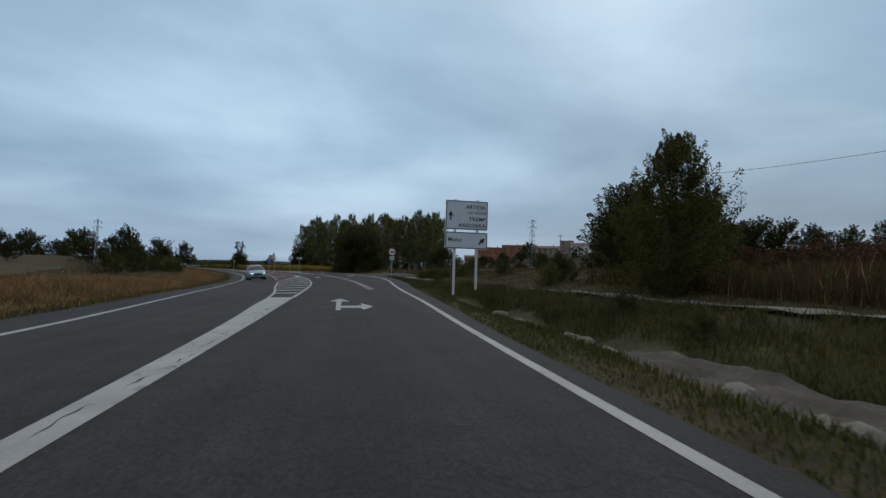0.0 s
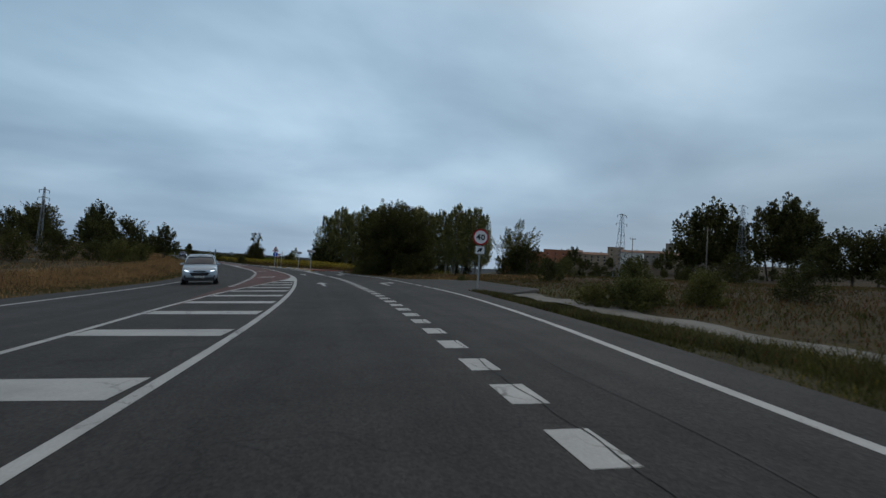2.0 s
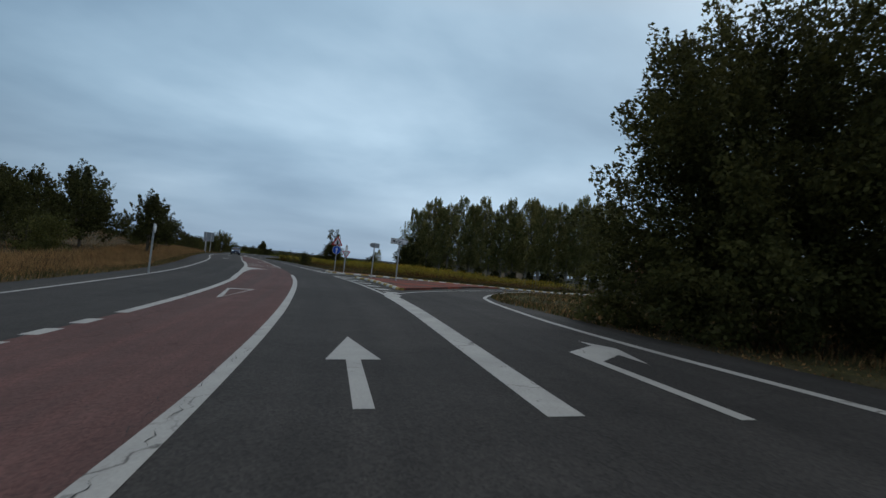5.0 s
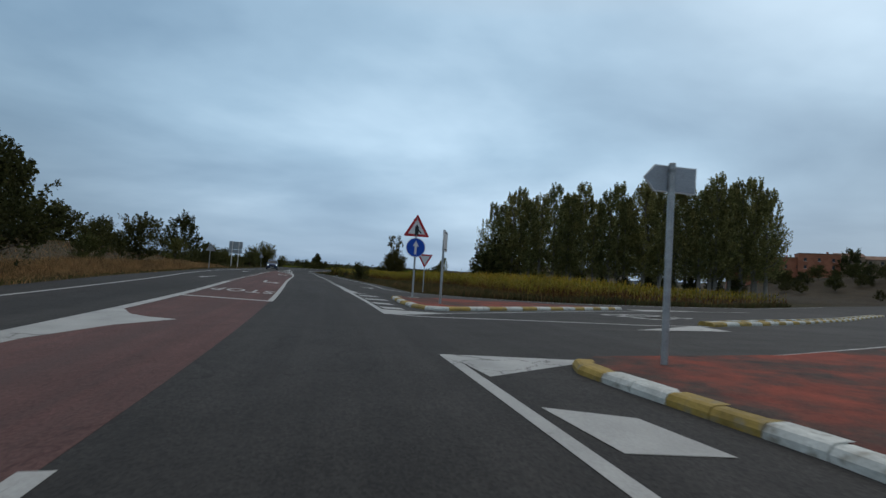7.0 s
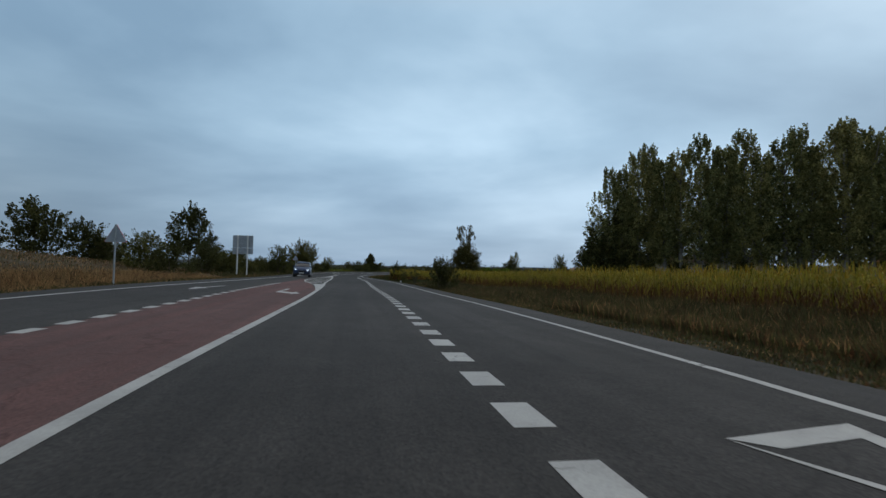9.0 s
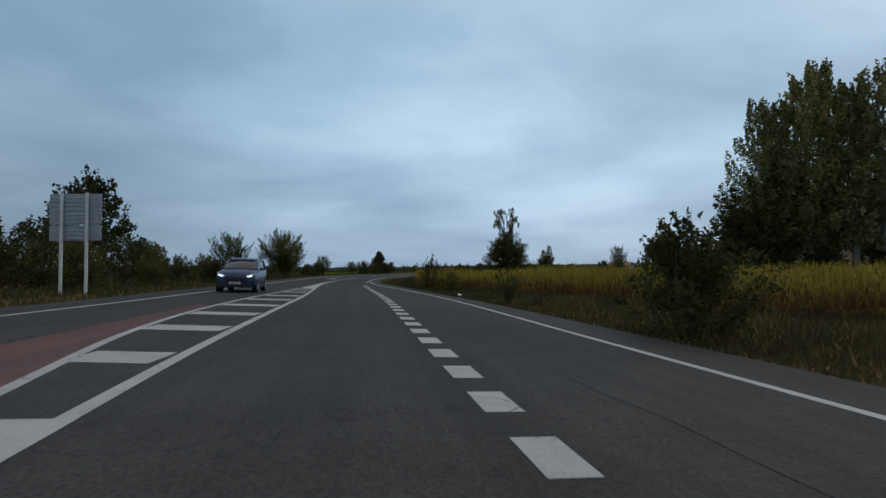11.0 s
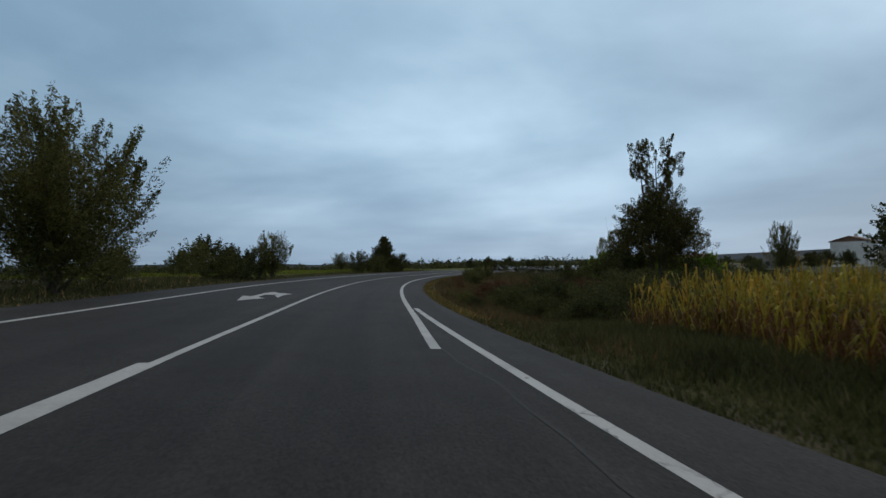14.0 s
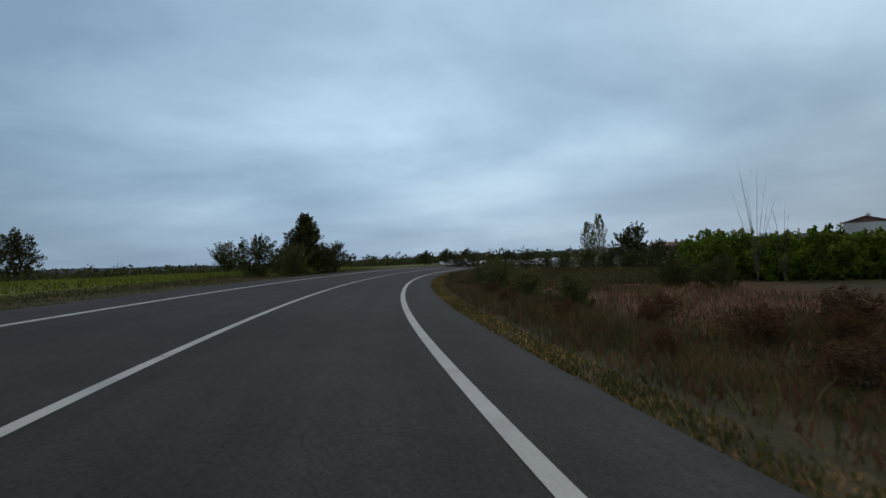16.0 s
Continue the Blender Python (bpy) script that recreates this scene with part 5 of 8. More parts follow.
blades("young_crop", "low yellow-green crop", "crop", [LEAF_GREEN, CORN_GREEN, LEAF_OLIVE], (0.35, 0.5, 0.15), 50000,
       (262, 345, lambda s: PAVE_LEFT(s) - 26, lambda s: PAVE_LEFT(s) - 6), 0.28, 0.06, 0.5, 23, off_road, 0.9)




def corn_field():
    """Rows of maize: stalk, drooping leaves and a tassel each, green above and withered below."""
    r = np.random.RandomState(5)
    S, D = [], []
    for depth, step, rows in ((0.0, 0.19, 9), (6.5, 0.5, 14), (17.0, 1.1, 24)):
        for k in range(rows):
            dd = depth + k * (0.72 if step < 0.3 else 0.76 if step < 0.6 else 1.5)
            ss = np.arange(136.5, 243, step) + r.uniform(-0.06, 0.06)
            S.append(ss + r.normal(0, 0.05, len(ss)))
            D.append(CORN_NEAR(ss) + dd + r.normal(0, 0.06, len(ss)))
    s, d = np.concatenate(S), np.concatenate(D)
    ok = (s > SIDE_FAR(np.clip(d, 2, 110)) + 2.6) & (s < 241.5 - 0.02 * np.maximum(d - 8, 0) ** 1.5)
    s, d = s[ok], d[ok]
    x, y = to_xy(s, d)
    z = ground_z(x, y) - 0.03
    n = len(s)
    # the crop stands lower at its far end
    H = (2.0 - 0.22 * smoothstep(176, 198, s) - 0.15 * smoothstep(215, 238, s)) * r.uniform(0.88, 1.1, n) * (1 + 0.06 * ripples(x * 0.5, y * 0.5))
    verts, faces, mats, base = [], [], [], 0
    # leaves: folded ribbons of two quads and a tip
    inner = d - CORN_NEAR(s)
    for j in range(13):
        use = np.where((inner < 7) | (s - SIDE_FAR(np.clip(d, 2, 110)) < 7), True, j >= 4)
        idx = np.nonzero(use)[0]
        m = len(idx)
        a = r.uniform(0, 2 * math.pi, m)
        h0 = H[idx] * (0.08 + 0.066 * j) * r.uniform(0.9, 1.1, m)
        ln = r.uniform(0.38, 0.66, m) * (1 - 0.35 * (j > 6))
        wd = r.uniform(0.024, 0.045, m) * np.where(inner[idx] > 7, 2.2, 1.0)
        up = r.uniform(0.5, 0.95, m)
        dx, dy = np.cos(a), np.sin(a)
        px, py = -dy * wd / 2, dx * wd / 2
        o = np.stack([x[idx], y[idx], z[idx] + h0], -1)
        p1 = o + np.stack([dx * ln * 0.32, dy * ln * 0.32, ln * up], -1)
        droop = np.where(j < 4, r.uniform(0.5, 1.0, m), r.uniform(-0.1, 0.5, m))
        p2 = o + np.stack([dx * ln * 0.7, dy * ln * 0.7, ln * (up - droop * 0.5)], -1)
        side_ = np.stack([px, py, 0 * px], -1)
        v = np.stack([o - side_ * 0.5, o + side_ * 0.5, p1 + side_, p1 - side_, p2], 1)
        k = np.arange(m) * 5 + base
        f = np.concatenate([np.stack([k, k + 1, k + 2], -1), np.stack([k, k + 2, k + 3], -1), np.stack([k + 3, k + 2, k + 4], -1)])
        verts.append(v.reshape(-1, 3)); faces.append(f)
        rel = h0 / H[idx]
        pick = r.uniform(0, 1, m)
        ripe = smoothstep(-0.5, 0.9, ripples(x[idx] * 0.22 + 2, y[idx] * 0.22)) * 0.35 + smoothstep(206, 232, s[idx]) * 0.16
        mi = np.where(rel < 0.46 + 0.1 * r.normal(0, 1, m), np.where(pick < 0.78, 2, 0), np.where(pick < ripe, 1, 0))
        mats.append(np.tile(mi, 3))
        base += m * 5
    # stalks and tassels
    for part_ in range(2):
        a = r.uniform(0, 2 * math.pi, n)
        wd = np.where(part_ == 0, 0.035, 0.035) * np.where(inner > 7, 1.8, 1.0)
        px, py = np.cos(a) * wd / 2, np.sin(a) * wd / 2
        lo = z + (0 if part_ == 0 else H * 0.9)
        hi = z + (H * 0.95 if part_ == 0 else H * 1.07)
        v = np.stack([np.stack([x - px, y - py, lo], -1), np.stack([x + px, y + py, lo], -1), np.stack([x + px * 0.5, y + py * 0.5, hi], -1)], 1)
        k = np.arange(n) * 3 + base
        verts.append(v.reshape(-1, 3)); faces.append(np.stack([k, k + 1, k + 2], -1))
        mats.append(np.full(n, 2 if part_ == 0 else 1))
        base += n * 3
    me = mesh_np("corn_field", np.concatenate(verts), np.concatenate(faces), [CORN_GREEN, CORN_YELLOW, CORN_DRY], np.concatenate(mats))
    tagged(obj("corn_field", me), "ripening maize, green above and withered brown below", "corn", kind="stuff")


corn_field()


# ---- trees and bushes ----
def leaves_mesh(name, centres, radii, per, size, material, seed, droop=0.0, flat=1.0, axes=None, reach=2.0, narrow=0.6, slim=0.3):
    """Small leaves, a rhombic blade each, folded along its rib: in round clumps, or along leafy shoots where axes are given."""
    r = np.random.RandomState(seed)
    c = np.repeat(np.asarray(centres, float), per, 0)
    R = np.repeat(np.asarray(radii, float), per)
    n = len(c)
    u = r.normal(0, 1, (n, 3))
    u /= np.linalg.norm(u, axis=1)[:, None]
    q = u * (R * r.uniform(0.25, 1.0, n) ** 0.6)[:, None]
    a = r.normal(0, 1, (n, 3)); a[:, 2] -= droop
    if axes is None:
        q[:, 2] *= flat
    else:
        A = np.repeat(np.asarray(axes, float), per, 0)
        t = r.uniform(-1, 1, n)
        taper = np.clip(1.05 - 0.75 * np.clip(t, 0, 1) ** 1.5, 0.1, 1)
        q = q * (narrow * taper)[:, None] + A * (t * R * reach * 0.5)[:, None]
        a = a * 0.75 + A
    p = c + q
    a /= np.linalg.norm(a, axis=1)[:, None]
    b = np.cross(a, r.normal(0, 1, (n, 3)))
    b /= np.linalg.norm(b, axis=1)[:, None] + 1e-9
    L = (size * r.uniform(0.6, 1.35, n))[:, None]
    nn = np.cross(a, b)
    v = np.stack([p - a * L * 0.5, p + b * L * slim + nn * L * 0.08, p + a * L * 0.5, p - b * L * slim + nn * L * 0.08], 1).reshape(-1, 3)
    k = np.arange(n) * 4
    f = np.stack([k, k + 1, k + 2, k + 3], -1)
    return mesh_np(name, v, f, [material])


LOBES = {  # distance from the axis, bearing, height and size of the boughs' masses, as shares of the tree's reach and height
    "lumpy": ((0.0, 0.0, 0.5, 0.60), (0.42, 0.2, 0.26, 0.42), (0.46, 1.3, 0.34, 0.42), (0.5, 2.5, 0.46, 0.42), (0.5, 3.3, 0.26, 0.42), (0.42, 4.4, 0.26, 0.42), (0.5, 5.4, 0.38, 0.42),
              (0.40, 0.5, 0.64, 0.36), (0.36, 2.9, 0.74, 0.36), (0.3, 4.9, 0.72, 0.4), (0.12, 1.6, 0.8, 0.36), (0.56, 3.7, 0.58, 0.3), (0.5, 6.1, 0.5, 0.34),
              (0.6, 0.1, 0.12, 0.32), (0.6, 3.2, 0.12, 0.34), (0.6, 4.1, 0.11, 0.32), (0.58, 5.3, 0.12, 0.32)),
    "mound": ((0.0, 0.0, 0.45, 0.7), (0.0, 0.0, 0.5, 0.8), (0.5, 0.4, 0.34, 0.44), (0.52, 1.9, 0.38, 0.42), (0.5, 3.3, 0.32, 0.46), (0.5, 4.9, 0.36, 0.44), (0.25, 1.1, 0.70, 0.38), (0.3, 3.9, 0.66, 0.40), (0.15, 5.6, 0.78, 0.30)),
    "tufted": ((0.0, 0.0, 0.30, 0.80), (0.0, 0.0, 0.44, 0.62), (0.5, 0.1, 0.26, 0.44), (0.5, 1.2, 0.30, 0.42), (0.52, 2.4, 0.33, 0.42), (0.54, 3.2, 0.24, 0.44), (0.5, 4.3, 0.30, 0.44), (0.5, 5.3, 0.35, 0.42),
               (0.42, 0.3, 0.44, 0.36), (0.4, 2.8, 0.45, 0.36), (0.3, 4.6, 0.5, 0.36), (0.2, 1.5, 0.54, 0.34)),
}


def tree(label, shape, H, R, base, seed, leaf, leaf_size, clumps, per, bark=None, name="tree", category="tree", stems=1, parent_pose=None, up=0.9, thick=1.0):
    """A tree at the origin: its boughs end in leafy shoots that strive outwards and, by up, upwards."""
    rng = random.Random(seed)
    t = thing(name, parent_pose or pose(0, 0, -60), label, category)
    bark = bark or BARK
    cen, rad, paths = [], [], []
    if shape in ("vase", "spray"):
        for k in range(46 if shape == "vase" else 22):
            a, q = rng.uniform(0, 2 * math.pi), math.sqrt(rng.random())
            top = H * (1.0 - 0.34 * q * q) * rng.uniform(0.72, 1.04)
            bow = rng.uniform(0.75, 1.3) if shape == "vase" else rng.uniform(1.0, 1.8)
            paths.append([(q * R * math.cos(a) * g ** bow, q * R * math.sin(a) * g ** bow, base * 0.5 + g * top) for g in (0, 0.15, 0.35, 0.6, 0.8, 1.0)])
    for k in range(clumps):
        f = rng.random()
        if shape in LOBES:
            if shape == "tufted" and k % 7 == 0:
                side_ = 1 if (k // 7) % 2 else -1
                g = rng.random() ** 0.8
                wide = R * 0.17 * (1.1 - 0.35 * g)
                cen.append((side_ * R * (0.15 + 0.19 * g) - 0.05 * R + rng.gauss(0, wide), rng.gauss(0, wide), H * (0.60 + (0.40 if side_ > 0 else 0.37) * g)))
                rad.append(R * 0.085 * rng.uniform(0.7, 1.3))
                continue
            lq, lu, lz, lr = LOBES[shape][k % len(LOBES[shape])]
            v = Vector((rng.gauss(0, 1), rng.gauss(0, 1), rng.gauss(0.25, 1))).normalized() * lr * R * rng.uniform(0.55, 1.0)
            cen.append((R * lq * math.cos(lu) + v.x, R * lq * math.sin(lu) + v.y, max(0.3, H * lz + v.z)))
            rad.append(R * 0.15 * rng.uniform(0.7, 1.3) + 0.06)
            continue
        if paths:
            way = paths[rng.randrange(len(paths))]
            g = 0.22 + 0.78 * f ** 0.85 if shape == "vase" else 0.12 + 0.88 * f
            i = min(4, sum(g > e for e in (0.15, 0.35, 0.6, 0.8)))
            e = (0, 0.15, 0.35, 0.6, 0.8, 1.0)
            x, y, z = Vector(way[i]).lerp(Vector(way[i + 1]), (g - e[i]) / (e[i + 1] - e[i]))
            wide = R * (0.2 if shape == "vase" else 0.10) * (1.25 - g)
            cen.append((x + rng.gauss(0, wide), y + rng.gauss(0, wide), z + rng.gauss(0, wide * 0.5)))
            rad.append(R * (0.16 if shape == "vase" else 0.11) * rng.uniform(0.6, 1.25) * (1.15 - 0.55 * g))
            continue
        if shape == "poplar":
            prof = (0.62 + 0.38 * math.sin(math.pi * (0.1 + 0.8 * f))) * (1 - 0.6 * f ** 4)
        elif shape == "flame":
            f = f ** 1.15
            prof = math.sin(math.pi * (0.34 + 0.6 * f)) ** 0.85
        elif shape == "cone":
            f = f ** 1.2
            prof = 1.0 - 0.85 * f
        else:
            prof = math.sqrt(max(0.02, 1 - f ** 2.2))
        a, q = rng.uniform(0, 2 * math.pi), math.sqrt(rng.random()) * prof * R
        if shape in ("shrub", "poplar") and rng.random() < 0.6:
            q = prof * R * rng.uniform(0.72, 1.0)
        q *= 0.8 + (0.6 if shape == "poplar" else 0.42) * noise.noise((math.cos(a) * 1.7 + seed, math.sin(a) * 1.7, f * 3.1))
        cen.append((q * math.cos(a), q * math.sin(a), base + f * (H - base)))
        k_r = {"poplar": 0.22, "cone": 0.2, "flame": 0.17, "shrub": 0.24}[shape]
        rad.append(R * k_r * rng.uniform(0.55, 1.3) * (1 - 0.5 * f ** 2 if shape in ("poplar", "flame", "cone") else 1.0) + 0.05)
    axes = []
    for x, y, z in cen:
        out = Vector((x, y, (z - 0.42 * H) * 0.6))
        out = out / max(0.3 * R, out.length) + Vector((rng.gauss(0, 0.3), rng.gauss(0, 0.3), up + rng.gauss(0, 0.25)))
        axes.append(tuple(out.normalized()))
    reach = {"poplar": 3.4, "vase": 3.4, "spray": 3.2, "flame": 3.4, "cone": 2.6}.get(shape, 2.5)
    obj("crown", leaves_mesh("crown", cen, rad, per, leaf_size, leaf, seed + 9, 0.3, 1.0, axes, reach, 0.62, 0.17 if paths else 0.3), t)
    rt = (0.018 * H + 0.03 if stems == 1 else 0.011 * H + 0.015) * thick
    if paths:
        for way in paths[:stems + 5]:
            bm = bmesh.new()
            add_tube(bm, [(way[0][0], way[0][1], -0.3)] + way, [rt * 0.8, rt * 0.75, rt * 0.65, rt * 0.5, rt * 0.35, rt * 0.2, rt * 0.06], 6)
            part("stem", bm, bark, t, smooth=True)
        return t
    for j in range(stems):
        bm = bmesh.new()
        off = (0, 0) if stems == 1 else (rng.uniform(-0.25, 0.25) * R, rng.uniform(-0.25, 0.25) * R)
        if shape == "tufted":
            off = ((-0.32 * R, 0), (0.20 * R, 0), (0, 0.1 * R))[j]
        top = H * (0.92 if shape == "tufted" else 0.7 if shape in ("mound", "lumpy") else 0.86)
        pts = [(off[0] * (0.3 + 0.9 * f) + rng.uniform(-0.02, 0.02) * R * f, off[1] * (0.3 + 0.9 * f) + rng.uniform(-0.02, 0.02) * R * f, -0.3 + f * (top + 0.3)) for f in (0, 0.08, 0.25, 0.45, 0.65, 0.85, 1)]
        add_tube(bm, pts, [rt * 1.35, rt, rt * 0.85, rt * 0.65, rt * 0.45, rt * 0.25, rt * 0.08], 7)
        part("trunk" if stems == 1 else "stem", bm, bark, t, smooth=True)
        picks = rng.sample(range(len(cen)), min(len(cen), 5 if stems == 1 else 3))
        for q in picks:
            cx, cy, cz = cen[q]
            z0 = max(0.15 * H, min(top * 0.9, cz - 0.55 * math.hypot(cx - off[0], cy - off[1]) - 0.05 * H))
            f = (z0 + 0.3) / (top + 0.3)
            x0, y0 = off[0] * (0.3 + 0.9 * f), off[1] * (0.3 + 0.9 * f)
            mx, my, mz = (x0 + cx) / 2, (y0 + cy) / 2, (z0 + cz) / 2 - 0.03 * H
            bm = bmesh.new()
            add_tube(bm, [(x0, y0, z0), (mx, my, mz), (cx, cy, cz)], [rt * 0.42, rt * 0.28, rt * 0.07], 5)
            part("limb", bm, bark, t, smooth=True)
    return t


def plant(model, x, y, scale=1.0, turn=0.0, label="", group="", sink=0.05, tall=1.0):
    """A copy of a tree standing on the land."""
    t = copy_thing(model, pose(x, y, gz(x, y) - sink, 0, 0, turn) @ Matrix.Diagonal((scale, scale, scale * tall, 1)))
    return tagged(t, label, "", group)


def spare(model):
    """Takes the pattern away once its copies stand."""
    for o in list(model.children_recursive) + [model]:
        bpy.data.objects.remove(o)


trng = random.Random(77)

# the big dark tree at the exit lane
big = tree("broad dense dark-green tree standing beside the exit lane", "lumpy", 7.9, 4.9, 0.2, 3, LEAF_DARK, 0.12, 620, 250, parent_pose=pose(-14.5, 87.3, gz(-14.5, 87.3)), stems=3, up=0.5)
# the tree on the right at the start and the darker ones behind
tree("leafy olive-green poplar with a ragged top", "flame", 7.15, 3.1, 0.2, 8, LEAF_OLIVE, 0.10, 380, 150, parent_pose=pose(11.0, 24.2, gz(11.0, 24.2)), stems=3, up=1.1)
tree("dark dense roadside tree with low boughs", "mound", 6.3, 3.9, 0.2, 12, LEAF_DARK, 0.14, 260, 150, parent_pose=pose(12.5, 33.5, gz(12.5, 33.5)), stems=2, up=0.6)
tree("dark dense roadside tree with low boughs", "mound", 5.8, 3.6, 0.2, 14, LEAF_DARK, 0.14, 240, 150, parent_pose=pose(19.5, 38.5, gz(19.5, 38.5)), stems=2, up=0.6)
# airy tree past the big one
tree("airy half-bare tree over a dense dark base", "vase", 6.8, 2.9, 0.8, 16, LEAF_MID, 0.13, 380, 65, parent_pose=pose(-0.7, 92.5, gz(-0.7, 92.5)), stems=3)
shrub = tree("dense dark-green shrub with fine leaves", "shrub", 2.2, 1.7, 0.1, 21, LEAF_DARK, 0.115, 75, 80, name="shrub", category="shrub", stems=3)
shrub2 = tree("dull olive-green bush with fine leaves", "shrub", 2.0, 1.5, 0.1, 23, LEAF_MID, 0.115, 70, 75, name="shrub", category="shrub", stems=3)
bramble = tree("low tangled mound of dark brambles", "shrub", 1.3, 2.3, 0.05, 25, LEAF_DARK, 0.095, 110, 85, name="bramble", category="bramble", stems=2, up=0.3)
brown_bush = tree("small brown withered bush with dry leaves", "shrub", 1.3, 1.1, 0.05, 27, LEAF_BROWN, 0.08, 55, 70, name="shrub", category="shrub", stems=3)
poplar = tree("tall dark poplar with a pale slender trunk", "poplar", 24, 4.6, 4.5, 31, LEAF_POPLAR, 0.34, 210, 52, PALE_BARK, up=1.3)
poplar2 = tree("tall dark poplar with a pale slender trunk", "poplar", 22, 4.4, 5.0, 33, LEAF_POPLAR, 0.34, 200, 52, PALE_BARK, up=1.3)
poplar3 = tree("tall dark poplar with a pale slender trunk", "poplar", 23, 4.9, 3.6, 34, LEAF_POPLAR, 0.34, 215, 52, PALE_BARK, up=1.2)
roundt = tree("round dark-leaved field tree with low boughs", "mound", 8.4, 4.4, 0.4, 35, LEAF_DARK, 0.28, 150, 52, up=0.7)
willow = tree("dark tree with upswept boughs", "mound", 9.4, 3.9, 0.8, 37, LEAF_DARK, 0.28, 160, 50, stems=2, up=1.1)
sapling = tree("young roadside tree with sparse upright boughs", "vase", 4.7, 2.0, 0.3, 39, LEAF_MID, 0.095, 420, 62, stems=4, up=1.3)
conet = tree("dark pointed young pine by the road", "cone", 5.2, 2.7, 0.2, 41, LEAF_DARK, 0.12, 230, 90, up=0.8)
twigs = tree("spray of upright shoots with narrow leaves", "spray", 3.3, 1.0, 0.2, 43, LEAF_MID, 0.10, 230, 20, name="sapling", category="sapling", stems=8, up=1.6)

plant(shrub, 0.4, 91.0, 1.5, 40, "dense dark bush at the foot of a tree")
plant(shrub, -1.2, 93.6, 1.3, 120, "dense dark bush at the foot of a tree")

# lone tree with a tufted top beyond the corn
tree("tall tree with two bare-stemmed tufts above a dense crown", "tufted", 14.2, 4.6, 0.1, 51, LEAF_SHADE, 0.13, 600, 150, parent_pose=pose(-101.5, 253.6, gz(-101.5, 253.6), 0, 0, 12), stems=3, up=0.7)
plant(shrub, -98.8, 251.6, 1.0, 10, "dark bush under the tall tree")
plant(shrub, -105.9, 250.4, 1.35, 200, "dark bush under the tall tree")
plant(shrub, -104.4, 252.0, 1.4, 80, "dark bush under the tall tree")

# the poplar grove behind the corn
for k in range(26):
    f = k / 25
    gx_, gy_ = -63.5 + 62 * f + trng.uniform(-0.9, 0.9), 226 + 13 * f + trng.uniform(-1.5, 1.5)
    hh = (0.95 + 0.09 * trng.random() + 0.18 * f ** 1.2) * (0.86 + 0.14 * smoothstep(0, 0.12, f))
    plant((poplar, poplar2, poplar3)[k % 3], gx_, gy_, hh, trng.uniform(0, 360), "", "poplar grove")
    if k % 2 == 0:
        plant((poplar2, poplar3, poplar)[k % 3], gx_ + 2, gy_ + 7, hh * 0.93, trng.uniform(0, 360), "", "poplar grove")
for x, y, sc in ((-64.0, 225.4, 1.25), (-62.2, 227.0, 1.6)):
    plant(roundt, x, y, sc, trng.uniform(0, 360), "dark spreading tree at the end of the grove", "undergrowth of the grove")
for k in range(12):
    plant(roundt, -62 + 5 * k, 225.5 + 1.1 * k, 0.45 + 0.15 * trng.random(), trng.uniform(0, 360), "dark undergrowth tree beneath the poplars", "undergrowth of the grove")

# left of the road, before and after the junction
for x, y, sc, mdl in ((-63, 113, 0.85, roundt), (-60, 118, 0.72, willow), (-66.5, 109, 0.75, roundt), (-70, 114, 0.8, willow), (-76, 139, 0.62, roundt), (-80, 128, 1.05, willow), (-86, 121, 0.95, roundt), (-93, 128, 0.85, roundt), (-100, 120, 0.61, willow), (-112, 118, 0.7, roundt),
                      (-78, 112, 0.7, roundt), (-90, 105, 0.57, roundt), (-103, 102, 0.57, willow), (-120, 95, 0.66, roundt), (-135, 90, 0.66, roundt), (-150, 82, 0.7, roundt),
                      (-124.3, 190.3, 1.2, willow), (-139, 182.5, 1.0, roundt), (-145.6, 178.8, 1.4, roundt), (-150, 172, 1.2, willow),
                      (-136.7, 184.2, 0.68, roundt), (-141, 190, 0.6, roundt), (-130, 200, 0.55, roundt), (-155, 195, 0.7, roundt)):
    plant(mdl, x, y, sc, trng.uniform(0, 360), "", "trees of the left-hand fields")
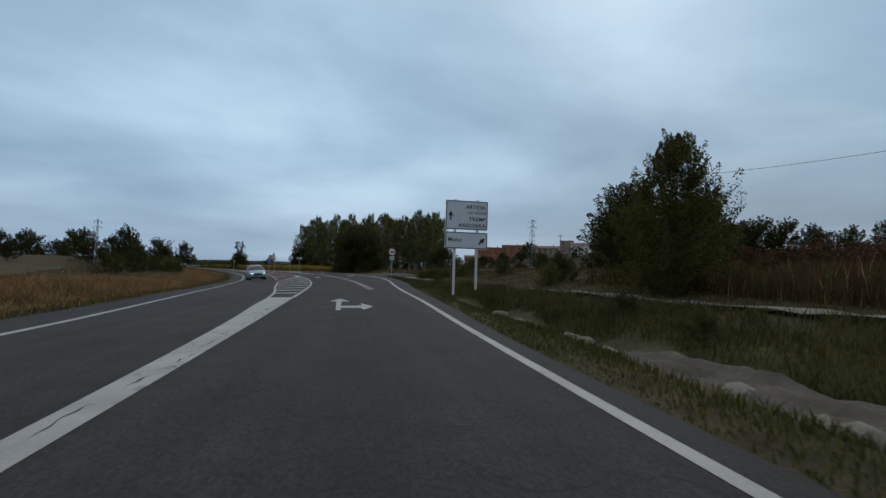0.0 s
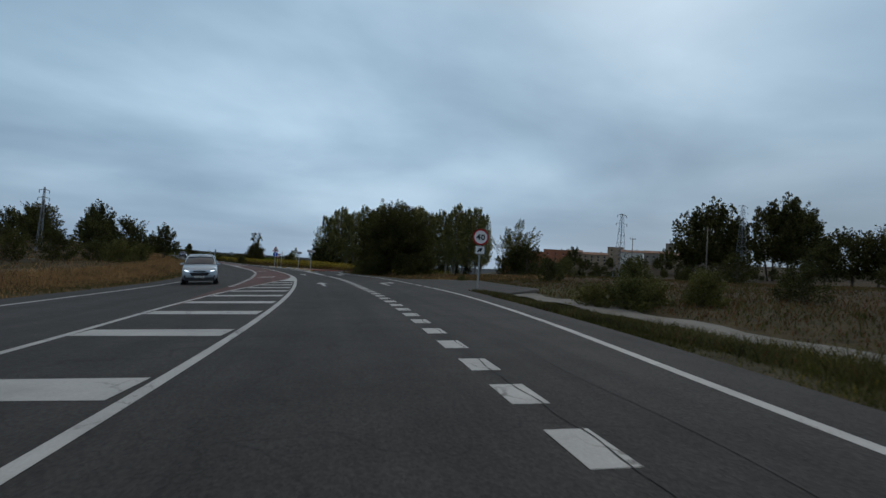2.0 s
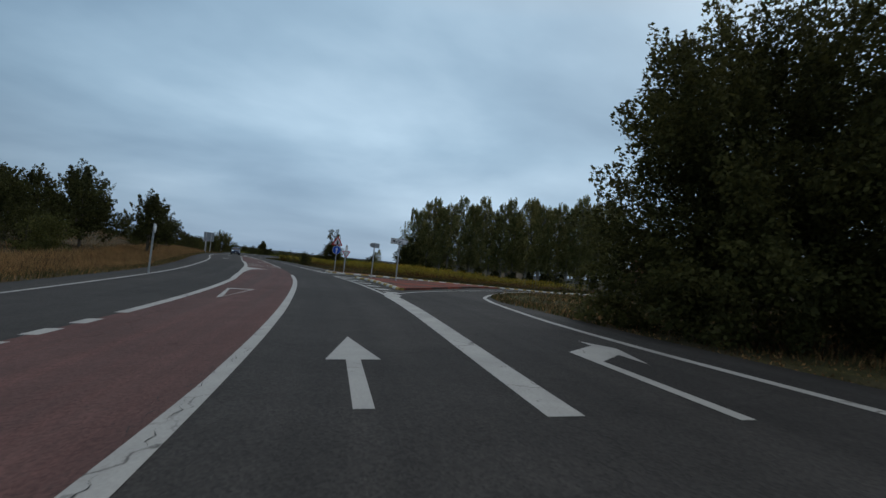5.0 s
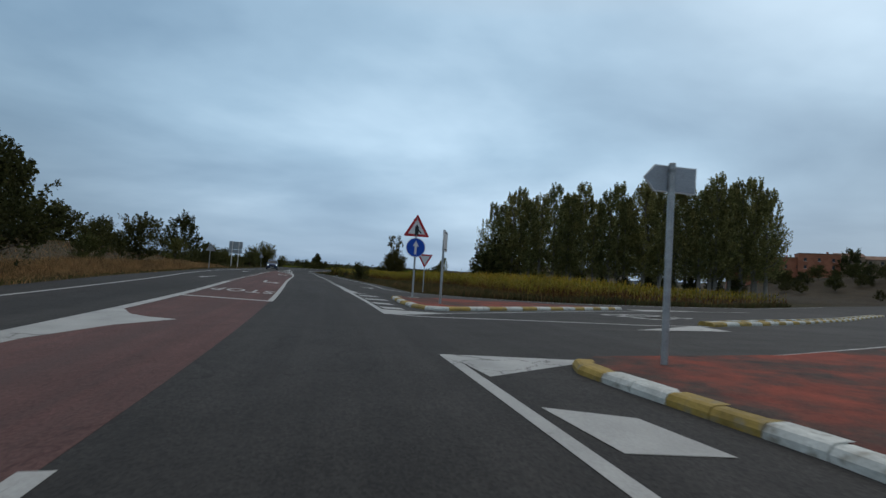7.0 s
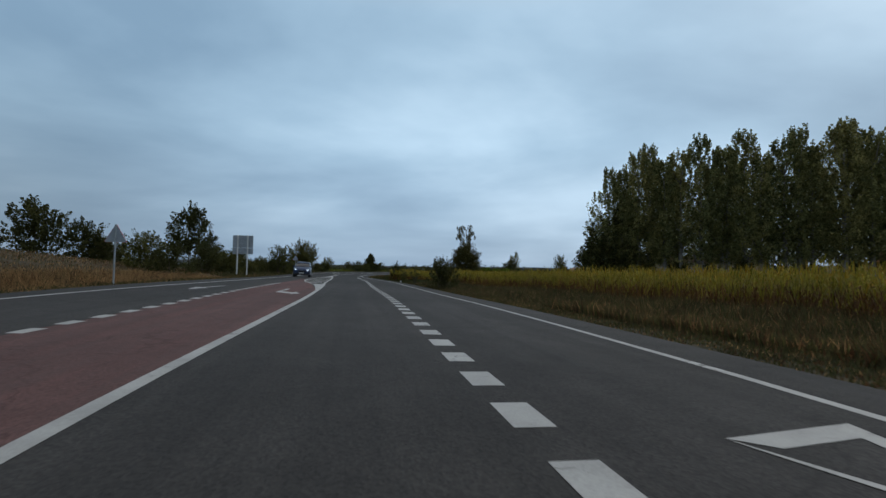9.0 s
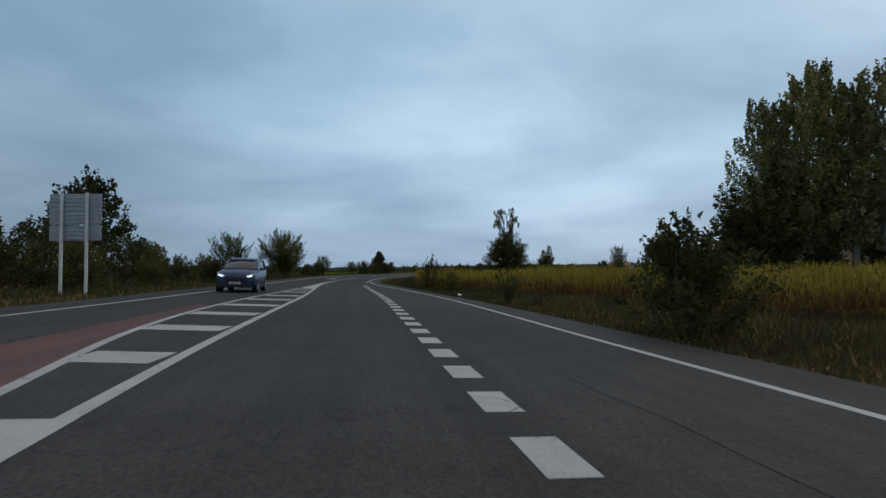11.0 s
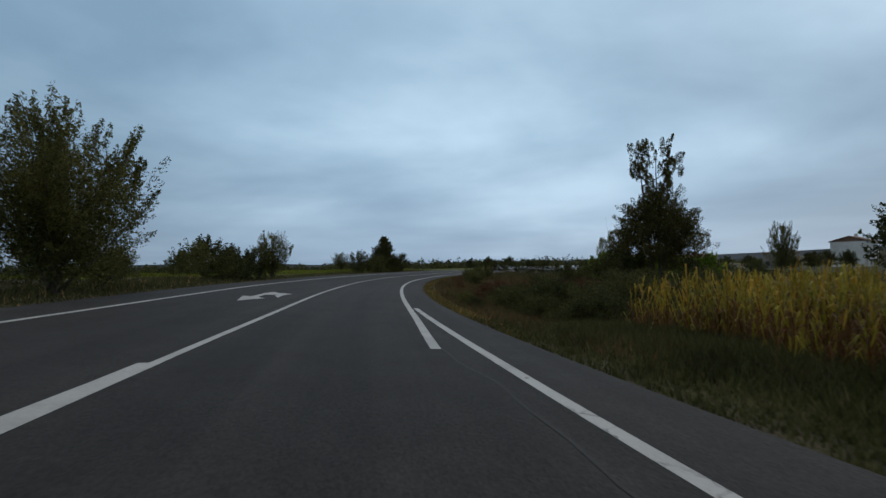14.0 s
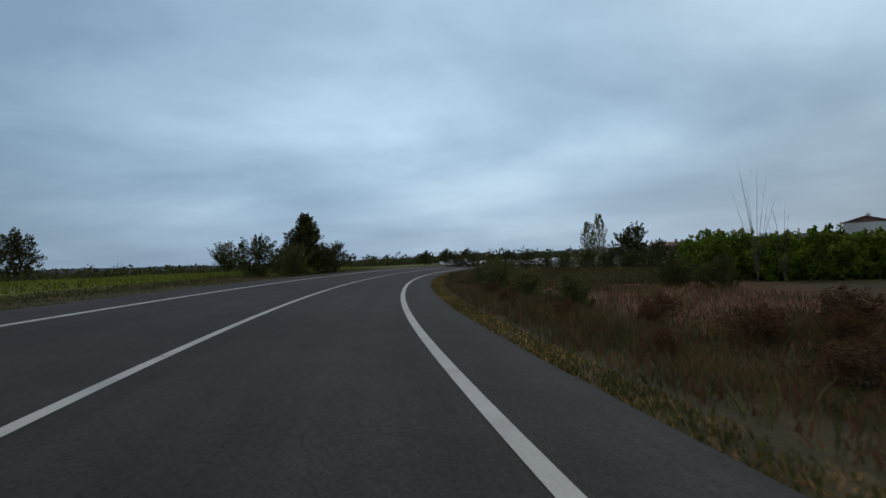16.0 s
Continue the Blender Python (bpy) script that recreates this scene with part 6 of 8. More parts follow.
for s_, d_, sc, mdl in ((106, -19, 1.3, shrub2), (112, -22, 1.2, shrub), (118, -17.5, 1.2, shrub2), (122, -20, 1.3, shrub), (99, -24, 1.4, shrub), (93, -27, 1.5, shrub), (160, -19, 1.0, shrub2), (186, -14.5, 1.1, shrub), (176, -24, 1.6, shrub), (196, -20, 1.5, shrub2),
                        (203, -16, 1.3, shrub), (206, -14, 1.1, shrub2), (209, -17, 1.5, shrub), (212, -12.6, 0.8, shrub2), (214, -15, 1.3, shrub), (218, -13, 0.9, shrub),
                        (221, -16, 1.4, shrub2), (225, -12.4, 0.8, shrub), (228, -14, 1.1, shrub2), (233, -12.5, 0.8, shrub), (237, -14, 1.0, shrub2), (241, -12, 0.7, shrub),
                        (279.5, -20.5, 1.6, shrub), (276, -20, 1.4, shrub2), (272, -19, 1.0, shrub2), (258, -14.8, 0.8, shrub2), (252, -15, 0.8, shrub), (303, -12, 1.3, shrub), (308, -11, 1.2, shrub2), (280, -20, 0.9, brown_bush),
                        (227, -10.8, 0.6, shrub), (229.5, -11.5, 0.6, shrub), (233, -10.6, 0.5, shrub2), (237, -10.4, 0.5, shrub),
                        (260.2, -10.0, 0.78, shrub), (262.0, -10.2, 0.8, shrub), (264.2, -10.0, 0.85, shrub),
                        (251.6, 8.8, 0.6, shrub), (250.6, 4.1, 0.27, shrub2), (251.9, 4.2, 0.3, shrub2), (249.4, 4.3, 0.25, shrub), (254.6, 3.8, 0.2, shrub2)):
    x, y, z = at(s_, d_)
    plant(mdl, x, y, sc, trng.uniform(0, 360))
plant(sapling, *at(224.3, -10.9)[:2], 1.05, 30, "young tree with sparse upright boughs by the road", tall=1.0)
yx, yy, yz = at(245.6, -9.9)
tree("full young roadside tree with narrow grey-green leaves", "vase", 6.7, 3.3, 0.2, 47, LEAF_MID, 0.12, 640, 95, parent_pose=pose(yx, yy, yz - 0.05, 0, 0, 140), stems=6, up=1.4)
plant(sapling, *at(249.5, -10.6)[:2], 0.6, 200, "low bushy sapling beside a taller one", tall=0.95)
plant(sapling, *at(265.8, -9.6)[:2], 0.62, 260, "low bushy sapling beside a taller one", tall=0.95)
plant(sapling, *at(267.2, -9.2)[:2], 0.85, 60, "slim roadside tree with an uneven outline", tall=1.0)
plant(roundt, *at(313.5, -11.9)[:2], 0.62, 0, "dark pointed tree at the bend", tall=1.05)
plant(conet, *at(313.3, -11.7)[:2], 1.3, 0, "dark pointed tree at the bend", tall=0.86)
plant(roundt, *at(316.0, -9.6)[:2], 0.42, 90, "dark pointed tree at the bend")
plant(sapling, *at(309.0, -17.6)[:2], 0.85, 190, "bushy young tree at the bend", tall=0.85)
plant(shrub, *at(313.0, -9.6)[:2], 1.0, 40, "dark bush beside a pointed tree", tall=1.1)
plant(shrub, *at(312.5, -13.2)[:2], 1.0, 140, "dark bush beside a pointed tree", tall=1.2)
plant(roundt, -168, 265, 0.6, 0, "dark round tree beyond the young crop")
plant(roundt, *at(367.8, -4.6 - 5)[:2], 0.45, 0, "dark round tree beyond the bend")
plant(roundt, *at(360, -11)[:2], 0.4, 0, "dark round tree beyond the bend")
plant(roundt, -147.5, 358, 0.5, 0, "dark round tree beyond the bend")
plant(roundt, -150.5, 352, 0.36, 70, "dark round tree beyond the bend")

# right of the road
plant(twigs, *at(197.8, 6.2)[:2], 0.62, 20, "whip-like sapling at the edge of the corn")
plant(shrub, *at(187.3, 7.2)[:2], 0.95, 20, "dark bush at the edge of the corn", tall=1.15)
plant(twigs, *at(187.6, 7.4)[:2], 1.0, 20, "whip-like sapling at the edge of the corn")
plant(twigs, *at(220.1, 6.6)[:2], 1.0, 70, "whip-like sapling at the edge of the corn", tall=1.05)
plant(twigs, *at(220.6, 7.1)[:2], 0.9, 170, "whip-like sapling at the edge of the corn")
plant(shrub, *at(220.3, 6.7)[:2], 0.62, 70, "dark bush at the edge of the corn", tall=1.5)
plant(shrub, *at(219.5, 7.2)[:2], 0.5, 170, "dark bush at the edge of the corn", tall=1.2)
plant(shrub2, *at(212.8, 6.9)[:2], 0.42, 110, "dark bush at the edge of the corn", tall=1.7)
for s_, d_, sc in ((246, 8.5, 0.8), (249, 10.5, 1.0), (252, 13, 1.1), (247, 13, 0.9), (250, 16.5, 1.1), (255, 17.5, 1.1), (243, 11.5, 0.8), (252, 6.8, 0.8), (254, 8.6, 0.95), (256.5, 7.4, 0.75), (249, 7.0, 0.65), (246, 19, 1.0), (258, 21, 1.0)):
    x, y, z = at(s_, d_)
    plant(bramble, x, y, sc, trng.uniform(0, 360), "", "bramble thicket")
for s_, d_, sc in ((271, 5.2, 0.7), (276, 5.2, 0.75), (281, 4.6, 0.8), (286, 4.8, 0.9), (276, 7.6, 0.8), (288, 6.6, 1.2), (262, 6.5, 0.7), (264, 9.5, 0.8), (268, 12, 0.9), (272, 10, 0.9), (260, 12, 0.7), (285, 6.4, 1.1), (290, 5.6, 1.2), (295, 6.6, 1.4), (300, 5.8, 1.3), (305, 7.0, 1.5), (280, 6.8, 1.0)):
    x, y, z = at(s_, d_)
    plant(brown_bush if (int(s_) % 5) else shrub2, x, y, sc * 0.58, trng.uniform(0, 360))
for s_, d_, sc in ((265, 8.0, 0.9), (267, 10.5, 1.0), (269, 7.4, 0.8), (270, 13.0, 1.1), (273, 8.6, 0.85), (266, 14.5, 1.1), (274, 12.0, 1.0), (263, 11.5, 1.0), (268, 17.5, 1.1), (272, 16.0, 1.1), (278, 9.0, 0.7), (262, 16.5, 1.1), (260, 7.6, 0.75), (261, 9.6, 0.95), (258.5, 9.0, 0.85), (264.5, 6.4, 0.5), (263, 8.9, 0.8), (268, 8.7, 0.7), (266.5, 6.6, 0.5), (265, 10.2, 0.85)):
    x, y, z = at(s_, d_)
    plant(brown_bush, x, y, sc, trng.uniform(0, 360), "dark brown withered bush below the road", "brown scrub below the road", tall=0.72)
for x, y, sc in ((19.5, 27.5, 1.9), (22.0, 28.6, 2.1), (24.6, 28.0, 2.2), (27.4, 30.0, 2.3), (21.0, 24.5, 1.8), (23.8, 25.0, 2.0), (26.6, 25.6, 2.2), (29.6, 27.2, 2.3), (18.6, 30.8, 1.7), (31.0, 31.0, 2.4)):
    plant(brown_bush, x, y, sc, trng.uniform(0, 360), "brown withered scrub on the bank", "scrub on the bank", tall=0.66)
cane = tree("fresh green thicket of cane", "shrub", 2.6, 2.3, 0.1, 61, LEAF_GREEN, 0.22, 70, 60, name="cane_thicket", category="cane", stems=3)
for k in range(11):
    f = k / 10
    x, y = -110.2 + 13.5 * f, 274.2 - 2.6 * f + trng.uniform(-0.6, 0.6)
    plant(cane, x, y, 1.0 + 0.25 * trng.random(), trng.uniform(0, 360), "", "hedge of green cane")
whip = tree("bundle of bare leafless whips rising out of the cane", "spray", 6.4, 2.6, 0.2, 63, LEAF_BROWN, 0.08, 24, 4, name="whips", category="sapling", stems=3, thick=0.6)
for x, y, sc in ((-107.2, 269.0, 1.0), (-105.9, 268.2, 0.7)):
    plant(whip, x, y, sc * 0.62, trng.uniform(0, 360), tall=2.3)
for x, y, sc in ((-112.6, 267.3, 0.85), (-110.2, 265.2, 0.8)):
    plant(shrub, x, y, sc, trng.uniform(0, 360), "dark bush at the end of the cane hedge")
plant(roundt, -110.6, 322.0, 1.02, 0, "round dark tree at the far field", sink=1.2)
for k in range(16):
    plant(shrub, -141 + 3.3 * k, 322 - 0.9 * k + trng.uniform(-2, 2), 0.9 + 0.5 * trng.random(), trng.uniform(0, 360), "dark bush at the far edge of the red field", "bushes behind the red field")
plant(poplar, -115.2, 345, 0.44, 0, "slim poplar in the far fields")
plant(poplar2, -117.6, 346, 0.42, 0, "slim poplar in the far fields")
plant(sapling, -85.4, 291.5, 1.25, 0, "lone dark tree in the far field", tall=1.5)
plant(shrub2, -88, 297, 1.2, 0, "bush under the lone tree")
for x, y, sc in ((-74.8, 278.3, 1.2), (-70, 280, 0.75), (-66, 283, 0.8), (-60, 284, 0.6), (-100, 372, 0.7), (-40, 300, 0.8), (-32, 306, 0.9), (-20, 312, 0.9)):
    plant(roundt, x, y, sc, trng.uniform(0, 360), "", "trees of the right-hand fields")
for x, y, sc in ((67.5, 200.7, 2.75), (73.4, 201.0, 2.95), (79.2, 201.3, 2.3), (91.4, 200.9, 2.85), (97.5, 201.2, 3.1), (105, 205, 2.6)):
    plant(willow, x, y, sc, trng.uniform(0, 360), "", "tall trees of the right-hand fields")
for x, y, sc in ((56.3, 124.1, 1.05), (58.2, 120.2, 1.25), (61.0, 118.3, 1.15), (63.9, 116.4, 1.35), (66.9, 114.5, 1.25), (70.4, 114.6, 1.4), (76, 114, 1.3), (82, 112, 1.1), (88, 110, 1.0), (95, 108, 1.1),
                 (53.8, 173.5, 0.55), (58.4, 175.8, 0.6), (73.9, 185, 0.5), (80, 190.3, 0.55), (87, 192, 0.5), (36, 160, 0.4), (26.6, 323.9, 0.7), (29.9, 319.8, 0.6), (37.6, 327.6, 0.75), (39.5, 317.7, 0.6), (47.4, 325.7, 0.7), (48.5, 315.5, 0.9), (56.2, 323.4, 0.7), (22, 150, 0.34), (16, 168, 0.4), (30, 200, 0.5), (45, 215, 0.55), (9, 140, 0.34)):
    plant(roundt, x, y, sc, trng.uniform(0, 360), "", "trees of the right-hand fields")
for x, y, sc, tl in ((-2.0, 49.0, 0.6, 0.75), (-0.9, 48.6, 0.7, 0.75), (0.2, 49.6, 0.6, 0.75), (1.9, 49.2, 0.55, 1.05), (2.3, 50.2, 0.5, 1.0)):
    plant(shrub2, x, y, sc, trng.uniform(0, 360), "soft brownish bush beyond the gravel track", tall=tl)
for k in range(13):
    plant(roundt, -84 + 5.5 * k, 338 - 3.0 * k + trng.uniform(-3, 3), 0.36 + 0.22 * trng.random(), trng.uniform(0, 360), "dark hedge tree in the far fields", "far hedge behind the corn")
for x, y, sc in ((-71.0, 340.7, 0.5), (-67.2, 345.7, 0.55), (-62.4, 350, 0.45), (-76, 335, 0.4)):
    plant(roundt, x, y, sc, trng.uniform(0, 360), "dark hedge tree beside the farm")
for k in range(12):
    plant(roundt, 34 + 7 * k, 62 - 4.0 * k + trng.uniform(-3, 3), 0.2 + 0.14 * trng.random(), trng.uniform(0, 360), "", "trees of the right-hand fields")
for s_, d_, sc, mdl in ((20, 14.0, 0.5, shrub), (30, 13, 0.6, shrub2), (34, 16, 0.8, shrub), (40, 19, 0.7, shrub2), (47, 17, 0.6, shrub), (52, 14, 0.6, brown_bush), (58, 18, 0.8, shrub2),
                        (66, 17, 0.7, shrub), (72, 22, 0.8, shrub2), (62, 30, 0.9, shrub), (50, 34, 0.9, shrub), (28, 7.2, 0.3, shrub2), (36, 7.4, 0.3, shrub2), (14, 8.2, 0.35, shrub), (6, 8.6, 0.4, shrub), (10, 7.7, 0.3, shrub2),
                        (66.6, 10.2, 0.28, shrub2), (60, 48, 0.3, roundt), (92, 60, 0.35, roundt), (70, 62, 0.4, roundt)):
    x, y, z = at(s_, d_)
    plant(mdl, x, y, sc, trng.uniform(0, 360))


def far_woods():
    """Belts of trees towards the horizon."""
    r = np.random.RandomState(9)
    cen, rad = [], []
    for a0, a1, dist, hgt, n in ((100, 175, 340, 3.6, 800), (60, 100, 700, 5, 500), (175, 215, 300, 5, 200), (20, 62, 620, 7, 300), (-50, 20, 420, 6, 360)):
        for k in range(n):
            a = radians(a0 + (a1 - a0) * r.uniform())
            q = dist * r.uniform(0.9, 1.25)
            x, y = -50 + q * math.cos(a), 110 + q * math.sin(a)
            if abs(to_sd(x, y)[1][0]) < 22 or (x > -10 and y > 280 and x < 0.5 * y):
                continue
            hh = hgt * r.uniform(0.55, 1.1)
            g = gz(x, y)
            for j in range(3):
                cen.append((x + r.normal(0, 3), y + r.normal(0, 3), g + hh * (0.15 + 0.25 * j)))
                rad.append(hh * r.uniform(0.35, 0.6) + 0.8)
    me = leaves_mesh("far_woods", cen, rad, 20, 1.1, LEAF_DARK, 4)
    tagged(obj("far_woods", me), "dark belts of trees in the distance", "woods", kind="stuff")


far_woods()
for mdl in (shrub, shrub2, bramble, brown_bush, poplar, poplar2, poplar3, roundt, willow, sapling, conet, twigs, cane, whip):
    spare(mdl)


# ---- road signs ----
def plate(name, outline, y, thick, material, parent, label=""):
    bm = bmesh.new()
    add_prism(bm, outline, y, y + thick)
    return part(name, bm, material, parent, label)


def post(parent, x, z0, z1, r=0.035, y=0.03, material=None, square=0.0, name="post"):
    bm = bmesh.new()
    if square:
        add_box(bm, (square, square * 0.6, z1 - z0), (x, y, (z0 + z1) / 2), 0.008)
    else:
        add_tube(bm, [(x, y, z0), (x, y, z1)], [r, r], 14)
    p = part(name, bm, material or GALV, parent, smooth=False)
    bm = bmesh.new()
    if square:
        add_box(bm, (square + 0.01, square * 0.6 + 0.01, 0.02), (x, y, z1 + 0.01), 0.004)
    else:
        add_tube(bm, [(x, y, z1), (x, y, z1 + 0.012)], [r * 1.08, r * 0.9], 14)
    part("cap", bm, material or GALV, p)
    return p


def clamp(parent, x, z, y=0.03, r=0.045):
    bm = bmesh.new()
    add_tube(bm, [(x, y, z - 0.02), (x, y, z + 0.02)], [r, r], 14)
    add_box(bm, (r * 2.6, 0.02, 0.035), (x, y - 0.03, z), 0.003)
    part("clamp", bm, GALV, parent)


def letters(body, x, z, size, y, parent, align="LEFT", bold=0.004, material=None):
    me = text_mesh(body, size, material or SIGN_BLACK, 0.0015, align, bold)
    ob = obj("lettering", me, parent)
    ob.matrix_basis = pose(x, y, z, 90, 0, 0)
    return ob


def arrow_plate(x, z, length, angle, y, parent, material=None, wide=0.06, head=0.2, name="arrow"):
    pts = [(-wide / 2, 0), (wide / 2, 0), (wide / 2, length - head), (head * 0.55, length - head * 1.05), (0, length), (-head * 0.55, length - head * 1.05), (-wide / 2, length - head)]
    a = radians(angle)
    pts = [(x + p * math.cos(a) + q * math.sin(a), z - p * math.sin(a) + q * math.cos(a)) for p, q in pts]
    return plate(name, pts, y, 0.002, material or SIGN_BLACK, parent)


def direction_board():
    """The large white board on two posts."""
    x, y = 1.19, 27.1
    z = gz(x, y)
    t = thing("direction_sign", pose(x, y, z, 0, 0, 12), "large white direction sign with black border on two pale posts", "road sign")
    top = 5.0 - z
    for px in (-0.62, 0.60):
        post(t, px, -0.4, top + 0.02, 0.06, 0.07, POST_WHITE, 0.13)
    for w, z0, z1 in ((2.32, 3.42 - z, 4.98 - z), (2.34, 2.4 - z, 3.30 - z)):
        cz, hh = (z0 + z1) / 2, z1 - z0
        p = plate("panel", rounded(w, hh, 0.07, cx=0, cz=cz), -0.02, 0.035, SIGN_WHITE, t)
        bm = bmesh.new()
        o, i = rounded(w - 0.05, hh - 0.05, 0.06, cz=cz), rounded(w - 0.125, hh - 0.125, 0.04, cz=cz)
        a, b = [bm.verts.new((q, -0.0225, r)) for q, r in o], [bm.verts.new((q, -0.0225, r)) for q, r in i]
        for k in range(len(a)):
            bm.faces.new((a[k], a[(k + 1) % len(a)], b[(k + 1) % len(a)], b[k]))
        bmesh.ops.recalc_face_normals(bm, faces=bm.faces[:])
        part("border", bm, SIGN_BLACK, p)
        for px in (-0.62, 0.60):
            for zz in (cz - hh * 0.3, cz + hh * 0.3):
                bm = bmesh.new()
                add_box(bm, (0.2, 0.03, 0.05), (px, 0.03, zz), 0.004)
                part("bracket", bm, GALV, p)
    top_panel, low_panel = [c for c in t.children if c.name.startswith("panel")]
    yy = -0.024
    letters("ARTESA", 1.02, 4.55 - z, 0.285, yy, top_panel, "RIGHT", 0.004)
    letters("DE SEGRE", 1.04, 4.27 - z, 0.205, yy, top_panel, "RIGHT", 0.002)
    letters("TREMP", 1.04, 3.9 - z, 0.285, yy, top_panel, "RIGHT", 0.004)
    letters("ANDORRA", 1.04, 3.56 - z, 0.285, yy, top_panel, "RIGHT", 0.004)
    arrow_plate(-0.88, 3.92 - z, 0.5, 0, yy - 0.002, top_panel, wide=0.085, head=0.26)
    letters("Mafet", -1.0, 2.78 - z, 0.30, yy, low_panel, "LEFT", 0.004)
    arrow_plate(0.68, 2.66 - z, 0.48, 45, yy - 0.002, low_panel, wide=0.1, head=0.27)


def round_sign(t, z, r, rim, face):
    p = plate("disc", disc(r, cz=z), -0.012, 0.02, rim, t)
    plate("face", disc(r * (0.8 if rim is SIGN_RED else 0.94), cz=z), -0.0145, 0.002, face, p)
    plate("back", disc(r * 0.97, cz=z), 0.009, 0.003, SIGN_BACK, p)
    return p


def triangle_sign(t, z, side_, down=False):
    p = plate("triangle", triangle(side_, 0.045, z, down), -0.012, 0.02, SIGN_RED, t)
    plate("face", triangle(side_ * 0.66, 0.015, z, down), -0.0145, 0.002, SIGN_WHITE, p)
    plate("back", triangle(side_ * 0.97, 0.042, z, down), 0.009, 0.003, SIGN_BACK, p)
    return p


def speed_sign():
    x, y = -5.82, 57.7
    z = gz(x, y)
    t = thing("speed_limit_sign", pose(x, y, z, 0, 0, 11), "round red-rimmed speed limit sign over a small arrow plate", "road sign")
    post(t, 0, -0.3, 3.5 - z + 0.0, 0.04)
    p = round_sign(t, 3.18 - z, 0.43, SIGN_RED, SIGN_WHITE)
    letters("40", 0.0, 3.18 - z - 0.145, 0.42, -0.017, p, "CENTER", 0.016)
    q = plate("plate", rounded(0.52, 0.44, 0.03, cz=2.5 - z), -0.012, 0.015, SIGN_WHITE, t)
    bm = bmesh.new()
    o, i = rounded(0.5, 0.42, 0.03, cz=2.5 - z), rounded(0.46, 0.38, 0.02, cz=2.5 - z)
    a, b = [bm.verts.new((u, -0.0135, r)) for u, r in o], [bm.verts.new((u, -0.0135, r)) for u, r in i]
    for k in range(len(a)):
        bm.faces.new((a[k], a[(k + 1) % len(a)], b[(k + 1) % len(a)], b[k]))
    bmesh.ops.recalc_face_normals(bm, faces=bm.faces[:])
    part("border", bm, SIGN_BLACK, q)
    arrow_plate(-0.15, 2.39 - z, 0.38, 52, -0.016, q, wide=0.08, head=0.22)
    clamp(t, 0, 3.05 - z)
    clamp(t, 0, 2.5 - z)


def merge_sign():
    """Warning triangle over a blue disc, on the island."""
    x, y = -42.57, 124.57
    z = float(island_z(x, y)[0]) + 0.115
    t = thing("junction_sign", pose(x, y, z, 0, 0, 27), "red-rimmed warning triangle above a blue disc with a white arrow", "road sign")
    post(t, 0, -0.05, 3.72 - z, 0.045)
    p = triangle_sign(t, 3.22 - z, 1.19)
    zc = 3.14 - z
    plate("symbol", [(-0.085, zc - 0.24), (0.0, zc - 0.19), (0.085, zc - 0.24), (0.085, zc + 0.17), (0.0, zc + 0.29), (-0.085, zc + 0.17)], -0.0175, 0.002, SIGN_BLACK, p)
    plate("symbol", [(0.085, zc - 0.02), (0.21, zc - 0.14), (0.22, zc - 0.06), (0.085, zc + 0.08)], -0.0175, 0.002, SIGN_BLACK, p)
    q = round_sign(t, 2.38 - z, 0.44, SIGN_WHITE, SIGN_BLUE)
    arrow_plate(0, 2.07 - z, 0.62, 0, -0.0175, q, SIGN_WHITE, 0.095, 0.25)
    bm = bmesh.new()
    add_box(bm, (0.45, 0.4, 0.03), (0.05, 0.05, 0.005), 0.008)
    part("footing", bm, CONCRETE, t, "pale concrete footing")
    clamp(t, 0, 3.2 - z)
    clamp(t, 0, 2.42 - z)


def give_way_sign():
    x, y = -47.68, 139.27
    z = gz(x, y)
    t = thing("give_way_sign", pose(x, y, z, 0, 0, 25), "red-rimmed give way triangle, point down, on a steel post", "road sign")
    post(t, 0, -0.3, 2.5 - z, 0.035)
    triangle_sign(t, 2.36 - z, 1.18, True)
    clamp(t, 0, 2.3 - z)


def arrow_board(name, x, y, z, turn, top, length, height, body, flip, label, thin=False):
    """A pointed direction plate on a post."""
    t = thing(name, pose(x, y, z, 0, 0, turn), label, "road sign")
    post(t, 0, -0.1, top, 0.045)
    w, hh, cz = length, height, top - height * 0.55
    k = -1 if flip else 1
    pts = [(-k * w * 0.5, cz - hh / 2), (k * w * 0.3, cz - hh / 2), (k * w * 0.5, cz), (k * w * 0.3, cz + hh / 2), (-k * w * 0.5, cz + hh / 2)]
    p = plate("board", pts, -0.03, 0.03, SIGN_WHITE, t)
    c = (0.0, cz)
    plate("back", [(a * 0.97, c[1] + (b - c[1]) * 0.92) for a, b in pts], 0.0, 0.004, SIGN_BACK, p)
    rim = [(a * 0.965, c[1] + (b - c[1]) * 0.88) for a, b in pts]
    rin = [(a * 0.93, c[1] + (b - c[1]) * 0.76) for a, b in pts]
    bm = bmesh.new()
    A, B = [bm.verts.new((u, -0.0325, r)) for u, r in rim], [bm.verts.new((u, -0.0325, r)) for u, r in rin]
    for i in range(5):
        bm.faces.new((A[i], A[(i + 1) % 5], B[(i + 1) % 5], B[i]))
    bmesh.ops.recalc_face_normals(bm, faces=bm.faces[:])
    part("border", bm, SIGN_BLACK, p)
    if body:
        letters(body, -w * 0.42, cz - 0.1, hh * 0.72, -0.034, p, "LEFT", 0.003)
    for zz in (cz - hh * 0.28, cz + hh * 0.28):
        clamp(t, 0, zz)
    return t


